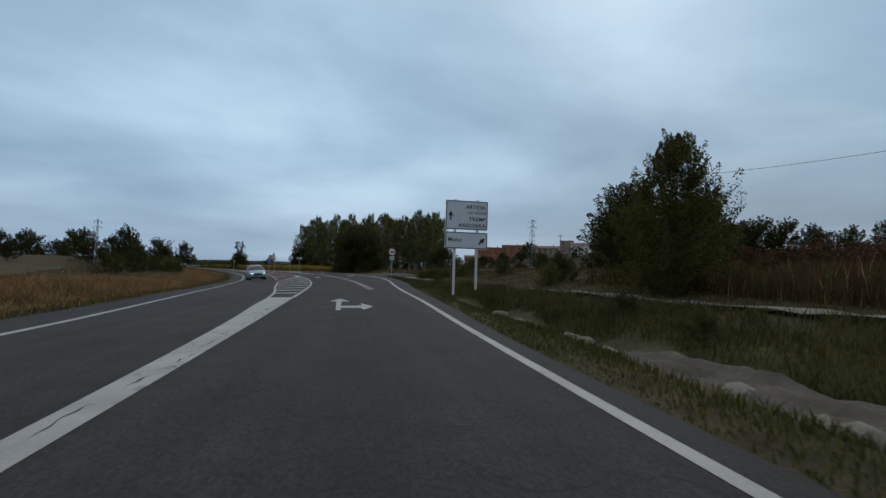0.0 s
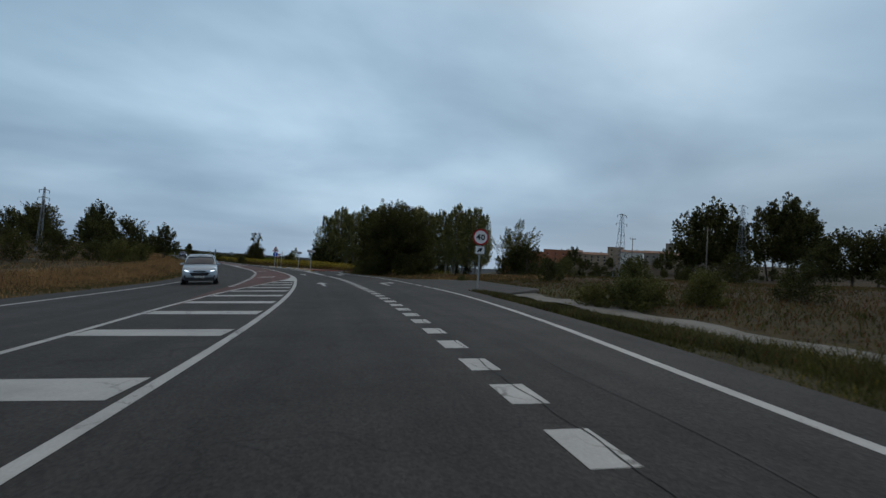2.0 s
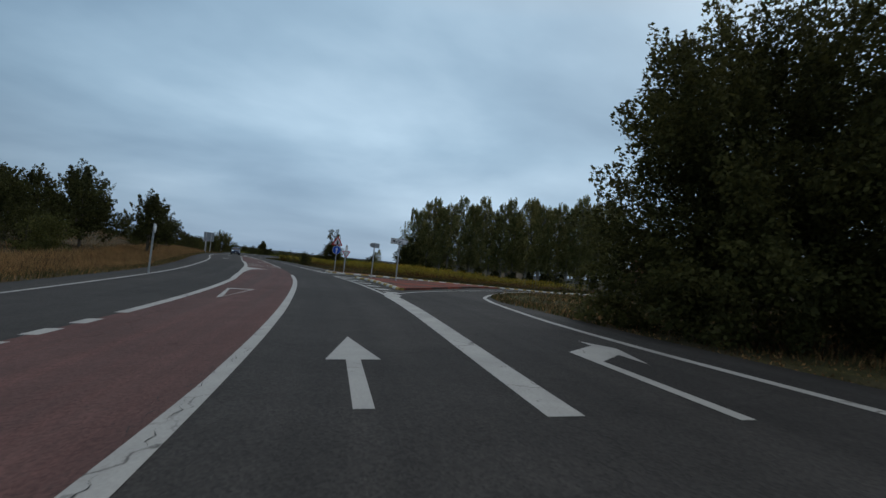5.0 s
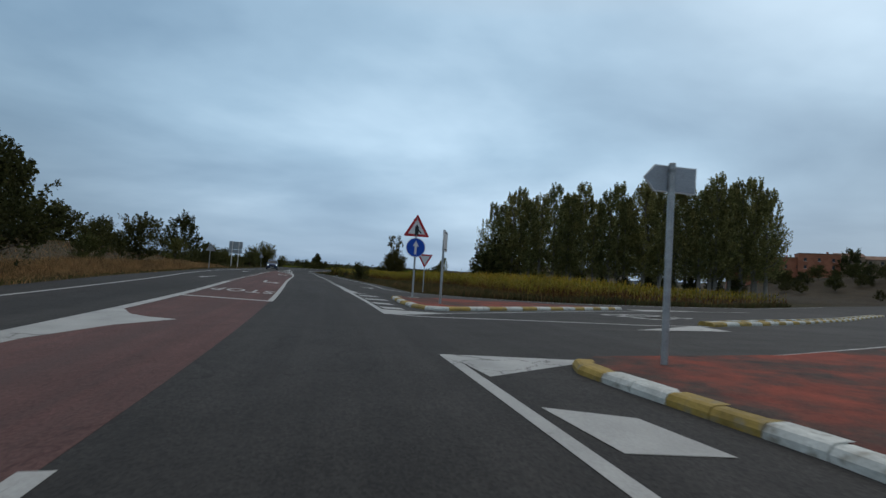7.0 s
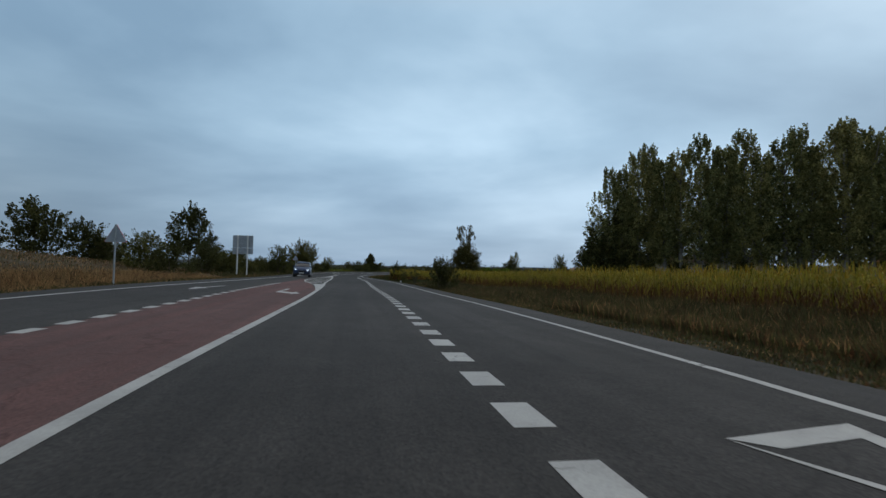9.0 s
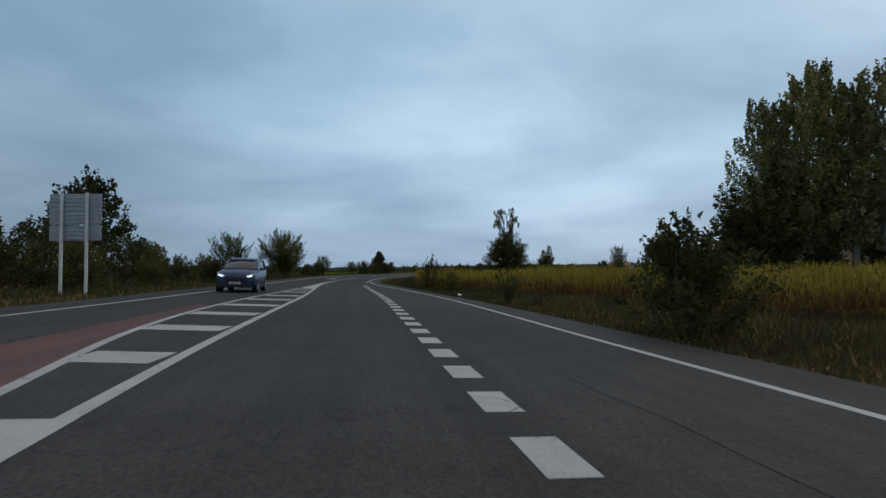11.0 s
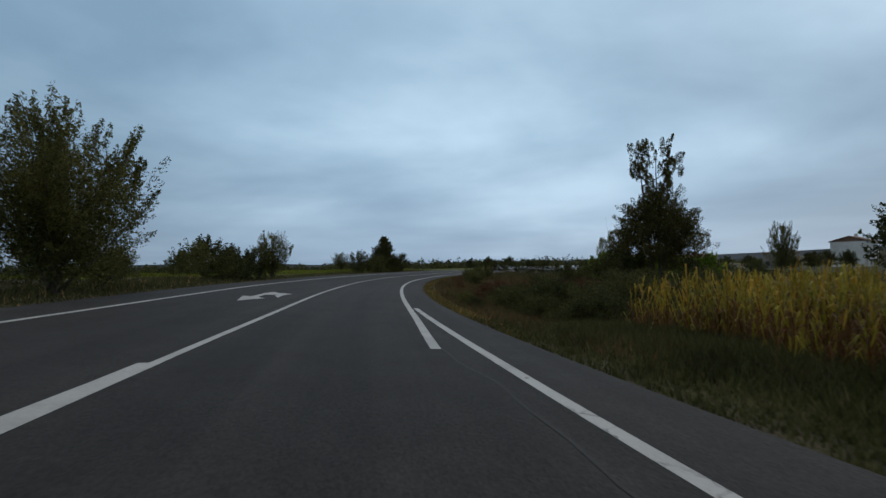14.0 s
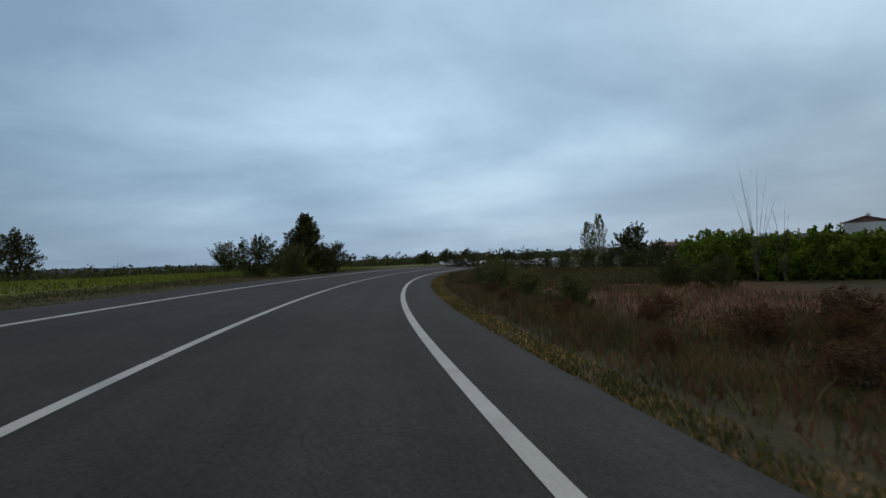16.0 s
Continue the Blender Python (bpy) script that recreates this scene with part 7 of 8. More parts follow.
def sign_from_behind(x, y, z, top, side_, turn, label):
    """A warning triangle that faces the other way."""
    t = thing("warning_sign", pose(x, y, z, 0, 0, turn), label, "road sign", "warning signs facing the other way")
    post(t, 0, -0.3, top - z - 0.05, 0.04)
    triangle_sign(t, top - z - side_ * 0.58, side_)
    clamp(t, 0, top - z - side_ * 0.6)
    return t


def board_from_behind():
    """The big direction board of the oncoming traffic, seen from its ribbed back."""
    x, y = -94.1, 172.35
    z = gz(x, y)
    t = thing("direction_sign", pose(x, y, z, 0, 0, 180 + 27), "large direction board on two white posts, seen from its grey back", "road sign")
    for px in (-0.52, 0.52):
        post(t, px, -0.4, 4.62 - z, 0.05, 0.08, POST_WHITE, 0.11)
    for z0, z1 in ((3.3, 4.6), (2.62, 3.26)):
        p = plate("panel", rounded(2.14, z1 - z0, 0.05, cz=(z0 + z1) / 2 - z), -0.02, 0.03, SIGN_BACK, t)
        k = 0
        zz = z0 + 0.08
        while zz < z1:
            bm = bmesh.new()
            add_box(bm, (2.08, 0.03, 0.03), (0, 0.02, zz - z), 0.004)
            part("rib", bm, GALV, p)
            zz += 0.175


direction_board()
speed_sign()
merge_sign()
give_way_sign()
ax, ay = to_xy(115.16, 4.24)
arrow_board("arrow_sign", float(ax), float(ay), float(island_z(ax, ay)[0]) + 0.115, 210, 2.66, 0.78, 0.36, "", False, "pointed direction sign on a grey post, seen from behind")
ax, ay = to_xy(111.4, 5.3)
arrow_board("arrow_sign", float(ax), float(ay), float(island_z(ax, ay)[0]) + 0.115, 10, 2.95, 1.25, 0.4, "Mafet", False, "white pointed village sign with black lettering")
ax, ay = to_xy(127.6, 4.05)
arrow_board("arrow_sign", float(ax), float(ay), float(island_z(ax, ay)[0]) + 0.115, 101, 2.75, 1.1, 0.75, "", True, "direction sign seen edge-on on a slim grey post")
ax, ay = at(104.5, -8.3)[:2]
arrow_board("arrow_sign", ax, ay, road_z(104.5, -8.3) - 0.1, 127, 2.5, 1.0, 0.4, "", True, "direction sign seen edge-on on a slim post at the verge")
lx, ly = -75.18, 146.78
sign_from_behind(lx, ly, gz(lx, ly), 3.08, 0.98, 180 + 33, "grey back of a triangular warning sign on a post")
lx, ly = -109.39, 198.32
sign_from_behind(lx, ly, gz(lx, ly), 3.4, 0.98, 180 + 33, "grey back of a triangular warning sign on a post")
board_from_behind()


# ---- poles and pylons ----
def lattice_tower(x, y, top, w0, label, arms=((0.0, 2.2), (0.12, 2.6))):
    z = gz(x, y)
    H = top - z
    t = thing("lattice_mast", pose(x, y, z, 0, 0, 25), label, "pylon", "lattice masts")
    n = max(6, int(H / 1.3))
    lv = [(w0 * (1 - 0.8 * k / n) / 2, -0.2 + (H + 0.2) * k / n) for k in range(n + 1)]
    for sx in (-1, 1):
        for sy in (-1, 1):
            bm = bmesh.new()
            add_tube(bm, [(sx * w, sy * w, h) for w, h in (lv[0], lv[n // 2], lv[-1])], [0.04, 0.036, 0.03], 5)
            part("leg", bm, STEEL, t)
    for face in range(4):
        a, b = ((1, 1), (1, -1)) if face == 0 else ((-1, 1), (-1, -1)) if face == 1 else ((1, 1), (-1, 1)) if face == 2 else ((1, -1), (-1, -1))
        for k in range(n):
            (w, h), (w2, h2) = lv[k], lv[k + 1]
            p, q = (a, b) if k % 2 else (b, a)
            for ends, thick in ((((p[0] * w, p[1] * w, h), (q[0] * w2, q[1] * w2, h2)), 0.02), (((a[0] * w2, a[1] * w2, h2), (b[0] * w2, b[1] * w2, h2)), 0.022)):
                bm = bmesh.new()
                add_tube(bm, ends, [thick, thick], 4)
                part("brace", bm, STEEL, t)
    for drop, ln in arms:
        bm = bmesh.new()
        add_tube(bm, [(-ln / 2, 0, H * (1 - drop) - 0.3), (0, 0, H * (1 - drop) - 0.12), (ln / 2, 0, H * (1 - drop) - 0.3)], [0.04, 0.07, 0.04], 5)
        arm = part("crossarm", bm, STEEL, t)
        for sx in (-1, 1):
            bm = bmesh.new()
            add_tube(bm, [(sx * ln / 2, 0, H * (1 - drop) - 0.3), (sx * ln / 2, 0, H * (1 - drop) - 0.75)], [0.06, 0.05], 6)
            part("insulator", bm, STEEL, arm)


def utility_pole(x, y, top, label):
    z = gz(x, y)
    t = thing("utility_pole", pose(x, y, z, 0, 0, trng.uniform(0, 40)), label, "utility pole", "utility poles")
    H = top - z
    bm = bmesh.new()
    add_tube(bm, [(0, 0, -0.4), (0, 0, H * 0.5), (0, 0, H)], [0.17, 0.14, 0.1], 9)
    part("pole", bm, POLE_WOOD, t, smooth=True)
    bm = bmesh.new()
    add_box(bm, (2.0, 0.12, 0.12), (0, 0, H - 0.45), 0.01)
    arm = part("crossarm", bm, POLE_WOOD, t)
    for q in (-0.9, 0, 0.9):
        bm = bmesh.new()
        add_tube(bm, [(q, 0, H - 0.4), (q, 0, H - 0.1), (q, 0, H + 0.1)], [0.05, 0.07, 0.03], 7)
        part("insulator", bm, GALV, arm)


lattice_tower(22.83, 131.43, 15.0, 1.9, "tall grey steel lattice mast with short arms")
lattice_tower(72.8, 183.8, 27.0, 2.6, "tall grey steel lattice mast with short arms", ((0.0, 3.6), (0.08, 4.2), (0.16, 3.6)))
lattice_tower(-72.2, 105.7, 10.0, 0.7, "slender steel lattice mast above the trees", ((0.02, 1.3), (0.14, 1.5)))
utility_pole(43.7, 190.8, 16.0, "weathered wooden pole with a crossarm")
utility_pole(47.8, 150.4, 15.6, "weathered wooden pole with a crossarm")
utility_pole(30.0, 60.0, 13.5, "weathered wooden pole with a crossarm")
cable_bm = bmesh.new()
p0, p1 = Vector((30.0, 60.0, 13.4)), Vector((62, 26, 17.0))
add_tube(cable_bm, [p0.lerp(p1, k / 12) - Vector((0, 0, 2.2 * (k / 12) * (1 - k / 12) * 2)) for k in range(13)], [0.022] * 13, 5)
tagged(part("overhead_cable", cable_bm, SIGN_BLACK), "thin dark overhead cable", "cable")


# ---- the village and farms ----
WALLS = {"brick": varied("orange_brick_wall", (0.30, 0.12, 0.07), 0.9, 0, 0.2, 0.4, 8, 0.3), "buff": varied("buff_render_wall", (0.28, 0.215, 0.155), 0.9, 0, 0.2, 0.4, 8, 0.3),
         "white": varied("whitewashed_wall", (0.52, 0.51, 0.48), 0.9, 0, 0.15, 0.4, 8, 0.2), "grey": varied("stone_wall", (0.2, 0.18, 0.155), 0.95, 0, 0.3, 0.6, 6, 0.6)}
ROOF = varied("clay_tile_roof", (0.20, 0.115, 0.08), 0.9, 0, 0.3, 0.5, 5, 0.5)
SHUTTER = varied("dark_window", (0.03, 0.034, 0.04), 0.3, 0, 0.2, 2, 20, 0.0)


def house(x, y, w, dep, h, turn, wall, floors, cols, label, flat=False, z=None):
    z0 = gz(x, y) if z is None else z
    t = thing("house", pose(x, y, z0, 0, 0, turn), label, "house", "houses of the village")
    bm = bmesh.new()
    add_box(bm, (w, dep, h + 3), (0, 0, (h - 3) / 2))
    body = part("wall", bm, WALLS[wall], t)
    bm = bmesh.new()
    if flat:
        add_box(bm, (w + 0.3, dep + 0.3, 0.35), (0, 0, h + 0.17), 0.03)
    else:
        rise, o = dep * 0.16, 0.35
        pts = [(-dep / 2 - o, h - 0.05), (0, h + rise), (dep / 2 + o, h - 0.05), (dep / 2 + o, h + 0.15), (0, h + rise + 0.22), (-dep / 2 - o, h + 0.15)]
        a = [bm.verts.new((-w / 2 - o, q, r)) for q, r in pts]
        b = [bm.verts.new((w / 2 + o, q, r)) for q, r in pts]
        bm.faces.new(a); bm.faces.new(b[::-1])
        for k in range(6):
            bm.faces.new((a[k], b[k], b[(k + 1) % 6], a[(k + 1) % 6]))
        gab = [bm.verts.new((sx * (w / 2 - 0.02), q, r)) for sx in (-1, 1) for q, r in ((-dep / 2, h - 0.1), (dep / 2, h - 0.1), (0, h + rise))]
        bm.faces.new(gab[:3]); bm.faces.new(gab[3:])
        bmesh.ops.recalc_face_normals(bm, faces=bm.faces[:])
    roof = part("roof", bm, ROOF, t, "brown clay-tiled roof")
    bm = bmesh.new()
    add_box(bm, (0.7, 0.7, 1.3), (w * 0.25, 0, h + (0.8 if flat else dep * 0.16 + 0.3)), 0.03)
    part("chimney", bm, WALLS[wall], roof)
    for fl in range(floors):
        for c in range(cols):
            cx, cz = -w / 2 + w * (c + 0.5) / cols, 1.4 + fl * (h - 0.6) / floors
            bm = bmesh.new()
            add_box(bm, (1.0, 0.12, 1.35), (cx, -dep / 2 - 0.02, cz))
            win = part("window", bm, SHUTTER, t)
            bm = bmesh.new()
            add_box(bm, (1.25, 0.25, 0.1), (cx, -dep / 2 - 0.06, cz - 0.74), 0.01)
            part("sill", bm, WALLS["white"], win)
    return t


vrng = random.Random(12)
hedge_tree = tree("dark garden tree below the village", "mound", 8.4, 4.6, 0.3, 71, LEAF_DARK, 0.5, 90, 26)


def village():
    spec = (  # bearing from the start (degrees right of straight ahead), distance, width, depth, height, wall, floors, columns, flat, label
        (5.2, 375, 22, 11, 12.0, "brick", 2, 5, True, "long orange brick house with small windows"),
        (7.7, 372, 15, 10, 12.3, "brick", 3, 3, True, "orange brick house in the village"),
        (9.6, 380, 10, 10, 11.0, "buff", 3, 3, False, "buff village house under a tiled roof"),
        (11.6, 382, 16, 11, 9.0, "buff", 3, 4, False, "buff village house under a tiled roof"),
        (13.6, 395, 10, 9, 14.0, "buff", 4, 2, True, "tall buff village house"),
        (15.0, 372, 13, 10, 9.6, "white", 2, 3, False, "whitewashed house under a brown tiled roof"),
        (17.3, 378, 15, 11, 8.8, "grey", 2, 4, False, "brown stone house under a tiled roof"),
        (18.9, 460, 6, 6, 20.0, "grey", 1, 1, True, "square stone church tower"),
        (18.9, 395, 12, 10, 8.0, "buff", 2, 3, False, "buff village house under a tiled roof"),
        (20.4, 400, 15, 10, 7.5, "grey", 2, 3, False, "stone village house under a tiled roof"),
        (22.3, 405, 13, 10, 7.5, "buff", 2, 3, False, "buff village house under a tiled roof"),
        (3.3, 370, 12, 10, 8.0, "brick", 2, 3, False, "orange brick house in the village"),
    )
    for a, dist, w, dep, h, wall, fl, co, flat, label in spec:
        x, y = dist * math.sin(radians(a)), dist * math.cos(radians(a))
        house(x, y, w, dep, h - 2.0, -a, wall, fl, co, label, flat)
    for k in range(34):
        a, dist = radians(vrng.uniform(3.5, 23)), vrng.uniform(270, 355)
        plant(hedge_tree, dist * math.sin(a), dist * math.cos(a), vrng.uniform(0.4, 0.8), vrng.uniform(0, 360), "dark garden tree below the village", "garden trees of the village")
    for x, y, sc in ((60, 362, 1.5), (92, 291, 1.5), (101, 286, 1.2)):
        plant(hedge_tree, x, y, sc, 40, "dark garden tree below the village", "garden trees of the village")
    for k in range(40):
        a, dist = radians(vrng.uniform(4, 25)), vrng.uniform(150, 330)
        plant(hedge_tree, dist * math.sin(a), dist * math.cos(a), vrng.uniform(0.2, 0.42), vrng.uniform(0, 360), "dark bush in the fields below the village", "bushes below the village")
    spare(hedge_tree)
    house(-58, 288, 26, 11, 5.2, -30, "grey", 1, 5, "long low farm building of brown stone")
    house(-38, 300, 14, 10, 6.0, -30, "buff", 1, 3, "low farm building under a tiled roof")
    house(-56.4, 367.8, 9, 8, 6.6, 62, "white", 2, 3, "white farmhouse under a brown roof")
    house(-72, 372, 7.5, 6, 4.2, -24, "grey", 1, 3, "low grey farm shed", True)
    house(-95, 392, 9, 8, 3.5, -10, "buff", 1, 2, "small buff hut in the fields")


village()


# ---- vehicles ----
CAR_SILVER = mat("silver_car_paint", (0.40, 0.46, 0.52), 0.34, 0.55, 0.5)
CAR_BLUE = mat("dark_blue_car_paint", (0.03, 0.05, 0.11), 0.3, 0.4, 0.5)
CAR_GLASS = mat("car_glass", (0.014, 0.018, 0.024), 0.06, 0, 0.4)
RUBBER = varied("tyre_rubber", (0.022, 0.022, 0.023), 0.9, 0, 0.2, 8, 60, 0.3)
RIM = mat("alloy_rim", (0.13, 0.135, 0.14), 0.4, 0.8)
TRIM = mat("black_plastic_trim", (0.025, 0.025, 0.027), 0.6)
LAMP = mat("headlamp_glass", (0.75, 0.8, 0.85), 0.08, 0.2, 0.6)
LAMP_ON = mat("headlamp_on", (0.9, 0.95, 1.0), 0.2)
bsdf(LAMP_ON).inputs["Emission Color"].default_value = (0.85, 0.95, 1.0, 1)
bsdf(LAMP_ON).inputs["Emission Strength"].default_value = 2.5
PLATE = mat("number_plate_white", (0.65, 0.65, 0.63), 0.5)


def suv(name, m, paint, label):
    """A five-door off-road car, 4.4 m long, its nose towards -y."""
    t = thing(name, m, label, "car")
    L, W, H = 4.4, 1.82, 1.66
    # body: rings across the car from nose to tail (y, half width, sill, shoulder height, top)
    rings = ((-2.2, 0.66, 0.40, 0.72, 0.80), (-2.13, 0.83, 0.32, 0.83, 0.92), (-1.9, 0.895, 0.27, 0.94, 1.02), (-1.4, 0.915, 0.26, 1.02, 1.10), (-0.95, 0.92, 0.26, 1.04, 1.17),
             (0.2, 0.91, 0.26, 1.03, 1.15), (1.2, 0.905, 0.27, 1.07, 1.18), (1.85, 0.88, 0.30, 1.10, 1.2), (2.12, 0.80, 0.36, 1.08, 1.2), (2.2, 0.70, 0.45, 0.98, 1.12))
    bm = bmesh.new()
    prev = None
    for y, w, lo, sh, top in rings:
        sec = [(-w * 0.86, lo), (-w, lo + 0.12), (-w, (lo + sh) / 2), (-w * 0.985, sh), (-w * 0.86, top), (0, top + 0.03), (w * 0.86, top), (w * 0.985, sh), (w, (lo + sh) / 2), (w, lo + 0.12), (w * 0.86, lo)]
        ring = [bm.verts.new((a, y, b)) for a, b in sec]
        if prev:
            for k in range(len(ring)):
                j = (k + 1) % len(ring)
                bm.faces.new((prev[k], prev[j], ring[j], ring[k]))
        else:
            bm.faces.new(ring)
        prev = ring
    bm.faces.new(prev[::-1])
    bmesh.ops.recalc_face_normals(bm, faces=bm.faces[:])
    body = part("body", bm, paint, t, smooth=True)
    # cabin
    def cabin(name_, shrink, z0, material, rows, parent):
        bm = bmesh.new()
        prev = None
        for y, w, lo, top in rows:
            w -= shrink
            ring = [bm.verts.new(q) for q in ((-w, y, lo), (-w * 0.92, y, (lo + top * 2) / 3 + 0.06), (-w * 0.8, y, top - shrink), (0, y, top + 0.035 - shrink), (w * 0.8, y, top - shrink), (w * 0.92, y, (lo + top * 2) / 3 + 0.06), (w, y, lo))]
            if prev:
                for k in range(6):
                    bm.faces.new((prev[k], prev[k + 1], ring[k + 1], ring[k]))
            prev = ring
        bmesh.ops.recalc_face_normals(bm, faces=bm.faces[:])
        return part(name_, bm, material, parent, smooth=True)
    cabin("glazing", 0.0, 1.1, CAR_GLASS, ((-1.08, 0.84, 1.11, 1.17), (-0.28, 0.86, 1.13, 1.66), (0.4, 0.86, 1.13, 1.70), (1.5, 0.84, 1.15, 1.65), (2.08, 0.78, 1.17, 1.3)), body)
    bm = bmesh.new()
    prev = None
    for y, w, z in ((-0.42, 0.70, 1.61), (-0.2, 0.72, 1.70), (0.5, 0.725, 1.74), (1.4, 0.71, 1.71), (1.9, 0.67, 1.61)):
        ring = [bm.verts.new(q) for q in ((-w, y, z - 0.06), (-w * 0.8, y, z), (0, y, z + 0.02), (w * 0.8, y, z), (w, y, z - 0.06))]
        if prev:
            for k in range(4):
                bm.faces.new((prev[k], prev[k + 1], ring[k + 1], ring[k]))
        prev = ring
    bmesh.ops.recalc_face_normals(bm, faces=bm.faces[:])
    r = bmesh.ops.solidify(bm, geom=bm.faces[:], thickness=0.03)
    part("roof", bm, paint, body, smooth=True)
    for sx in (-1, 1):
        for y0, z0, w0, y1, z1, w1, rr in ((-1.05, 1.13, 0.82, -0.34, 1.63, 0.67, 0.03), (0.45, 1.12, 0.86, 0.42, 1.69, 0.73, 0.03), (1.5, 1.14, 0.84, 1.45, 1.66, 0.72, 0.07)):
            bm = bmesh.new()
            add_tube(bm, [(sx * w0, y0, z0), (sx * w1, y1, z1)], [rr, rr * 0.85], 6)
            part("pillar", bm, paint, body)
        bm = bmesh.new()
        add_box(bm, (0.19, 0.12, 0.13), (sx * 0.97, -0.66, 1.18), 0.045)
        part("mirror", bm, paint, body)
        bm = bmesh.new()
        add_prism(bm, [(sx * q, r) for q, r in ((0.40, 0.80), (0.52, 0.87), (0.80, 0.965), (0.85, 0.95), (0.82, 0.86), (0.70, 0.79), (0.50, 0.765))], -2.185, -1.7)
        bmesh.ops.recalc_face_normals(bm, faces=bm.faces[:])
        lamp = part("headlight", bm, LAMP, body)
        bm = bmesh.new()
        add_prism(bm, [(sx * q, r) for q, r in ((0.54, 0.80), (0.74, 0.85), (0.78, 0.83), (0.68, 0.785), (0.54, 0.775))], -2.2, -2.18)
        bmesh.ops.recalc_face_normals(bm, faces=bm.faces[:])
        part("bulb", bm, LAMP_ON, lamp)
        bm = bmesh.new()
        add_box(bm, (0.26, 0.05, 0.14), (sx * 0.66, -2.15, 0.5), 0.02)
        part("fog_lamp", bm, TRIM, body)
        bm = bmesh.new()
        add_box(bm, (0.04, 1.5, 0.035), (sx * 0.62, 0.55, 1.725), 0.012)
        part("roof_rail", bm, GALV, body)
        bm = bmesh.new()
        add_box(bm, (0.06, 3.0, 0.14), (sx * 0.895, 0.0, 0.31), 0.02)
        part("sill_trim", bm, TRIM, body)
    for pts, bars in (([(-0.36, 0.80), (-0.30, 0.745), (0.30, 0.745), (0.36, 0.80), (0.2, 0.825), (-0.2, 0.825)], (0.785,)),
                      ([(-0.52, 0.70), (-0.38, 0.52), (0.38, 0.52), (0.52, 0.70), (0.44, 0.715), (-0.44, 0.715)], (0.57, 0.62, 0.67))):
        bm = bmesh.new()
        add_prism(bm, pts, -2.225, -2.1)
        bmesh.ops.recalc_face_normals(bm, faces=bm.faces[:])
        g = part("grille", bm, TRIM, body)
        for zz in bars:
            bm = bmesh.new()
            add_box(bm, (0.7 if len(bars) > 1 else 0.5, 0.02, 0.014), (0, -2.232, zz), 0.003)
            part("bar", bm, GALV if len(bars) == 1 else TRIM, g)
    bm = bmesh.new()
    add_box(bm, (1.5, 0.16, 0.2), (0, -2.13, 0.35), 0.04)
    part("bumper", bm, TRIM, body)
    bm = bmesh.new()
    add_box(bm, (0.52, 0.015, 0.11), (0, -2.24, 0.47), 0.004)
    np_ = part("number_plate", bm, PLATE, body)
    for k in range(5):
        bm = bmesh.new()
        add_box(bm, (0.05, 0.004, 0.06), (-0.16 + 0.08 * k, -2.249, 0.47))
        part("bar", bm, SIGN_BLACK, np_)
    for sx in (-1, 1):
        for y in (-1.36, 1.3):
            bm = bmesh.new()
            add_tube(bm, [(sx * 0.70, y, 0.35), (sx * 0.73, y, 0.35), (sx * 0.90, y, 0.35), (sx * 0.925, y, 0.35)], [0.30, 0.35, 0.35, 0.30], 28)
            tyre = part("wheel", bm, RUBBER, t, smooth=False)
            bm = bmesh.new()
            add_tube(bm, [(sx * 0.90, y, 0.35), (sx * 0.93, y, 0.35)], [0.235, 0.225], 24)
            part("rim", bm, RIM, tyre)
            for k in range(5):
                a = 2 * math.pi * k / 5
                bm = bmesh.new()
                add_box(bm, (0.012, 0.05, 0.18), (sx * 0.937, y + 0.12 * math.sin(a), 0.35 + 0.12 * math.cos(a)), 0.004, Matrix.Rotation(-a, 4, "X"))
                part("spoke", bm, GALV, tyre)
            bm = bmesh.new()
            add_tube(bm, [(sx * 0.86, y, 0.36), (sx * 0.912, y, 0.37)], [0.41, 0.41], 24)
            part("wheel_arch", bm, TRIM, body)
    return t


cx, cy = to_xy(65.3, -6.8)
suv("car", pose(float(cx), float(cy), float(road_z(65.3, -6.8)) + 0.0, 0, float(-bank_at(65.3)) * -1, heading(65.3) + 7), CAR_SILVER, "silver five-door off-road car with lit headlamps in the oncoming lane")
cx, cy = to_xy(205.0, -5.95)
suv("car", pose(float(cx), float(cy), float(road_z(205.0, -5.95)), 0, float(bank_at(205.0)), heading(205.0)), CAR_BLUE, "dark blue off-road car with lit headlamps in the oncoming lane")

# ---- litter and stones ----
bm = bmesh.new()
add_box(bm, (0.2, 0.14, 0.07), (0, 0, 0.03), 0.02, Matrix.Rotation(0.3, 4, "X"))
lit = part("litter", bm, SIGN_WHITE)
lx, ly, lz = at(203.5, 5.35)
lit.matrix_basis = pose(lx, ly, lz + 0.12, 5, 10, 30)
tagged(lit, "crumpled white scrap of litter on the verge", "litter")


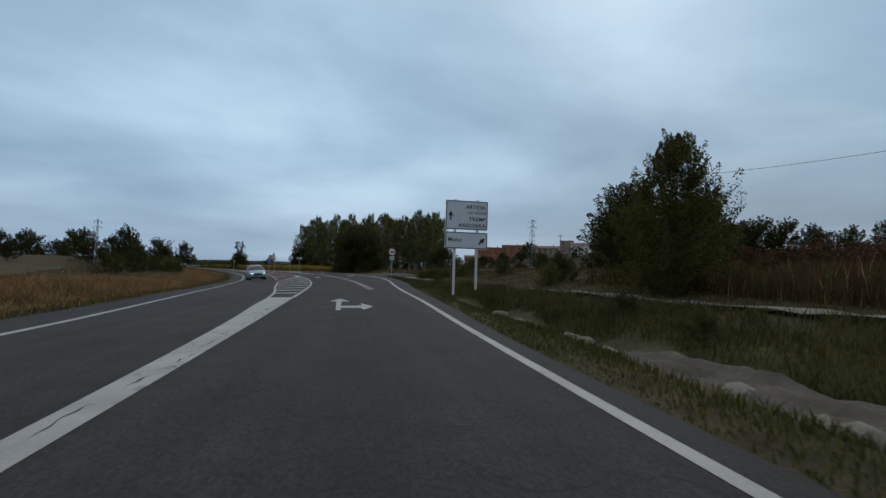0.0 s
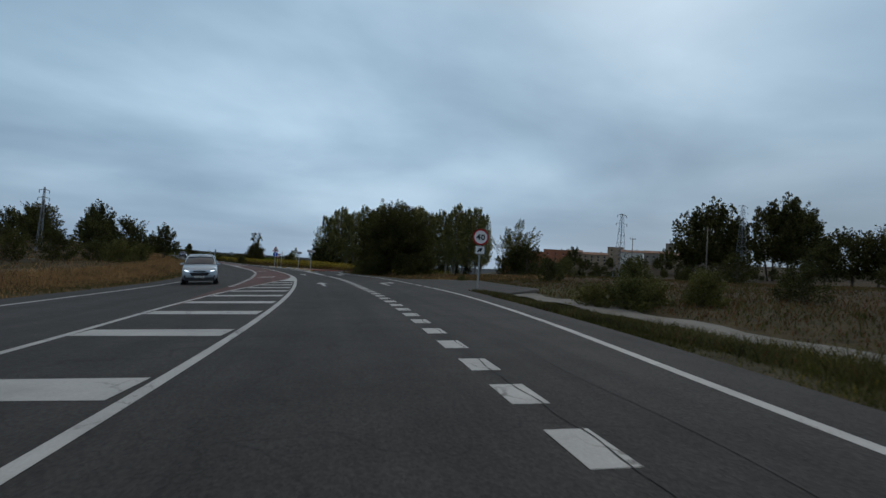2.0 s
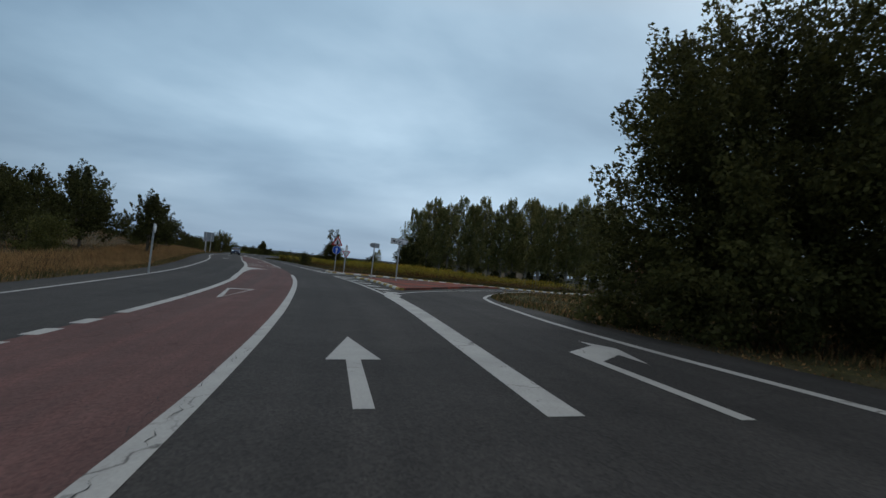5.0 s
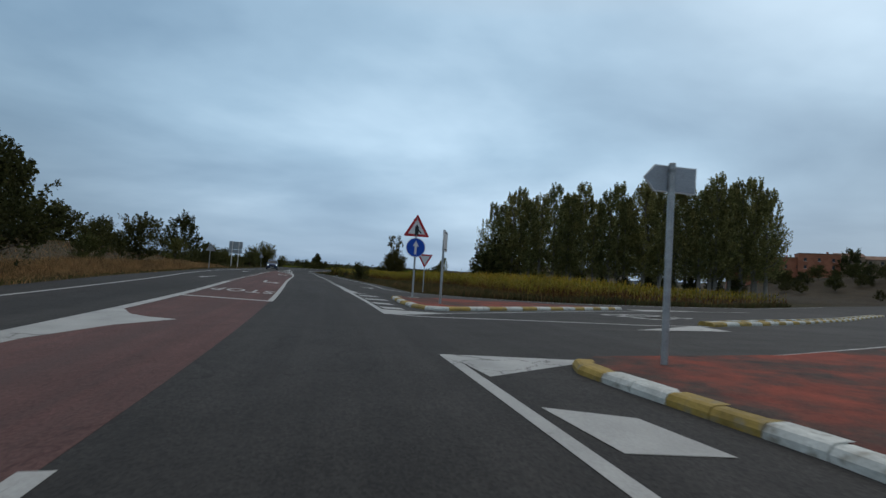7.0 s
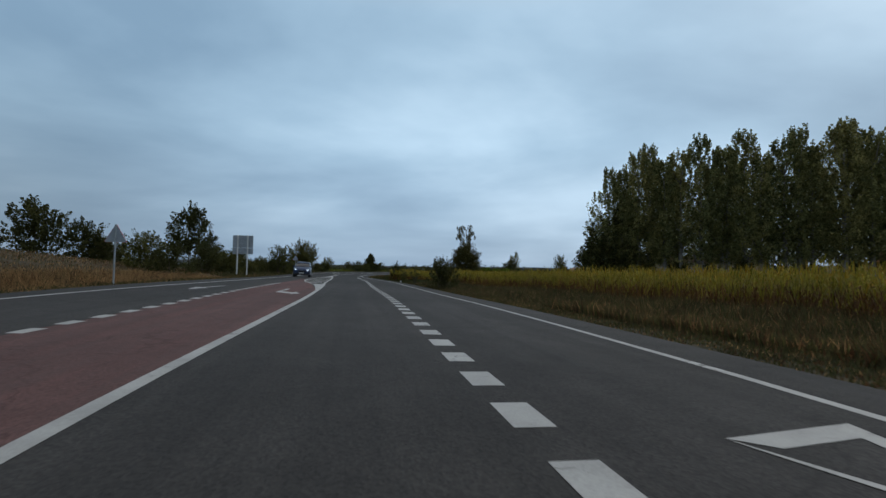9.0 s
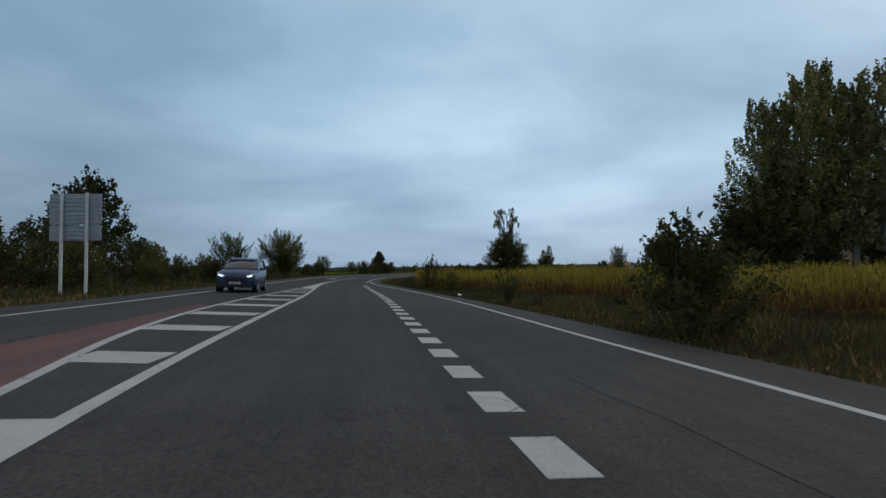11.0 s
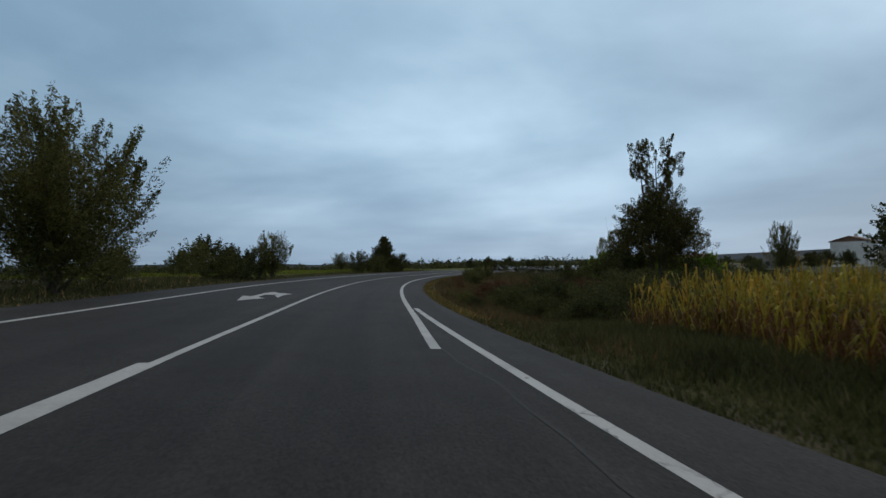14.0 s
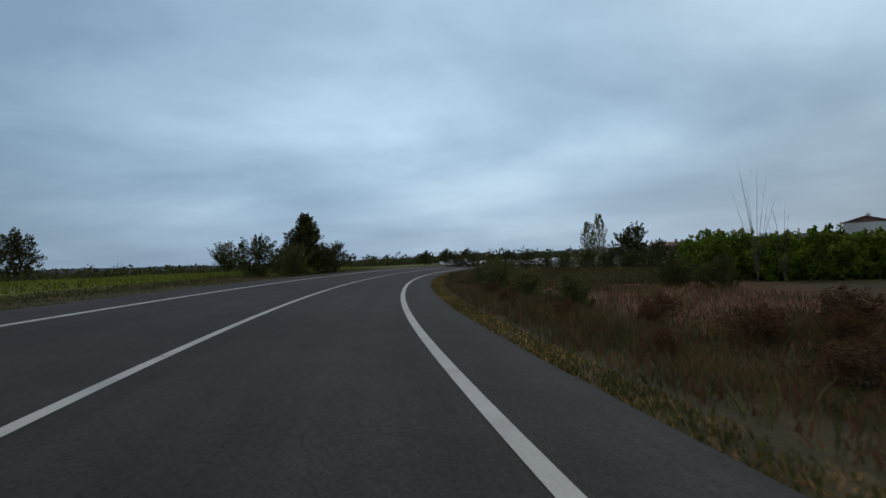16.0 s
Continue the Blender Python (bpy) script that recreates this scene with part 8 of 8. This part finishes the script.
def ditch_stones():
    """Pale lumps of earth and stone along the bare bank."""
    r = random.Random(4)
    for k in range(48):
        s_ = r.uniform(-2, 17)
        d_ = 4.85 + r.gauss(0, 0.22) + 0.02 * s_
        x, y, z = at(s_, d_)
        bm = bmesh.new()
        bmesh.ops.create_icosphere(bm, subdivisions=2, radius=1.0)
        q = r.uniform(0.07, 0.25)
        for v in bm.verts:
            n = 1 + 0.35 * noise.noise(v.co * 1.7 + Vector((k, 0, 0)))
            v.co = Vector((v.co.x * q * 1.5 * n, v.co.y * q * 1.1 * n, v.co.z * q * 0.6 * n))
        ob = part("stone", bm, PALE_STONE, smooth=True)
        ob.matrix_basis = pose(x, y, z + q * 0.2, r.uniform(-10, 10), r.uniform(-10, 10), r.uniform(0, 360))
        tagged(ob, "pale lump of stone on the bare ditch bank", "stone", "stones of the ditch bank")


ditch_stones()


def earth_bank():
    """The bare pale side of the ditch: a steep uneven strip of earth."""
    s = np.arange(-14, 8.8, 0.22)
    u = np.linspace(0, 1, 9)
    S = np.repeat(s[:, None], 9, 1)
    taper = np.clip((8.8 - s) / 1.2, 0.1, 1)[:, None]
    wob = 0.12 * np.sin(s * 2.3)[:, None] + 0.07 * np.sin(s * 5.9 + 1)[:, None]
    D = 4.95 + wob * 0.6 + (u - 0.5) * (0.8 + 0.5 * wob) * taper
    x, y = to_xy(S.ravel(), D.ravel())
    z = road_z(S.ravel(), D.ravel()).reshape(S.shape) - 0.24 + 0.2 * u ** 1.4 * taper + 0.04 * np.sin(S * 7 + u * 9) * np.sin(S * 3.1) + 0.03 * np.sin(u * 17 + S * 1.7)
    i = np.arange(len(s) - 1)[:, None] * 9 + np.arange(8)[None]
    f = np.stack([i, i + 1, i + 10, i + 9], -1).reshape(-1, 4)
    me = mesh_np("earth_bank", np.stack([x, y, z.ravel()], -1), f, [EARTH], smooth=True)
    tagged(obj("earth_bank", me), "bare pale earth bank of a ditch", "bank", kind="structure")


earth_bank()


def polytunnel(x, y, turn, w, length, h):
    """A low hoop house: arched ribs under a pale film, closed at both ends."""
    t = thing("polytunnel", pose(x, y, gz(x, y) - 0.05, 0, 0, turn), "low polytunnel of dull whitish film in the far field", "polytunnel", "polytunnels in the far field")
    arc = [(w / 2 * math.cos(math.pi * k / 14), h * math.sin(math.pi * k / 14)) for k in range(15)]
    bm = bmesh.new()
    add_prism(bm, arc, -length / 2, length / 2)
    part("cover", bm, FILM, t)
    for k in range(7):
        bm = bmesh.new()
        yk = -length / 2 + 0.1 + (length - 0.2) * k / 6
        add_tube(bm, [(px * 1.005, yk, pz * 1.01 + 0.02) for px, pz in arc], [0.035] * 15, 5)
        part("rib", bm, GALV, t)


FILM = varied("greenhouse_film", (0.42, 0.44, 0.45), 0.5, 0, 0.15, 0.8, 12, 0.2)
polytunnel(-148.0, 348.0, 25, 5.2, 18, 1.25)
polytunnel(-134.5, 351.0, 70, 5.2, 22, 1.2)
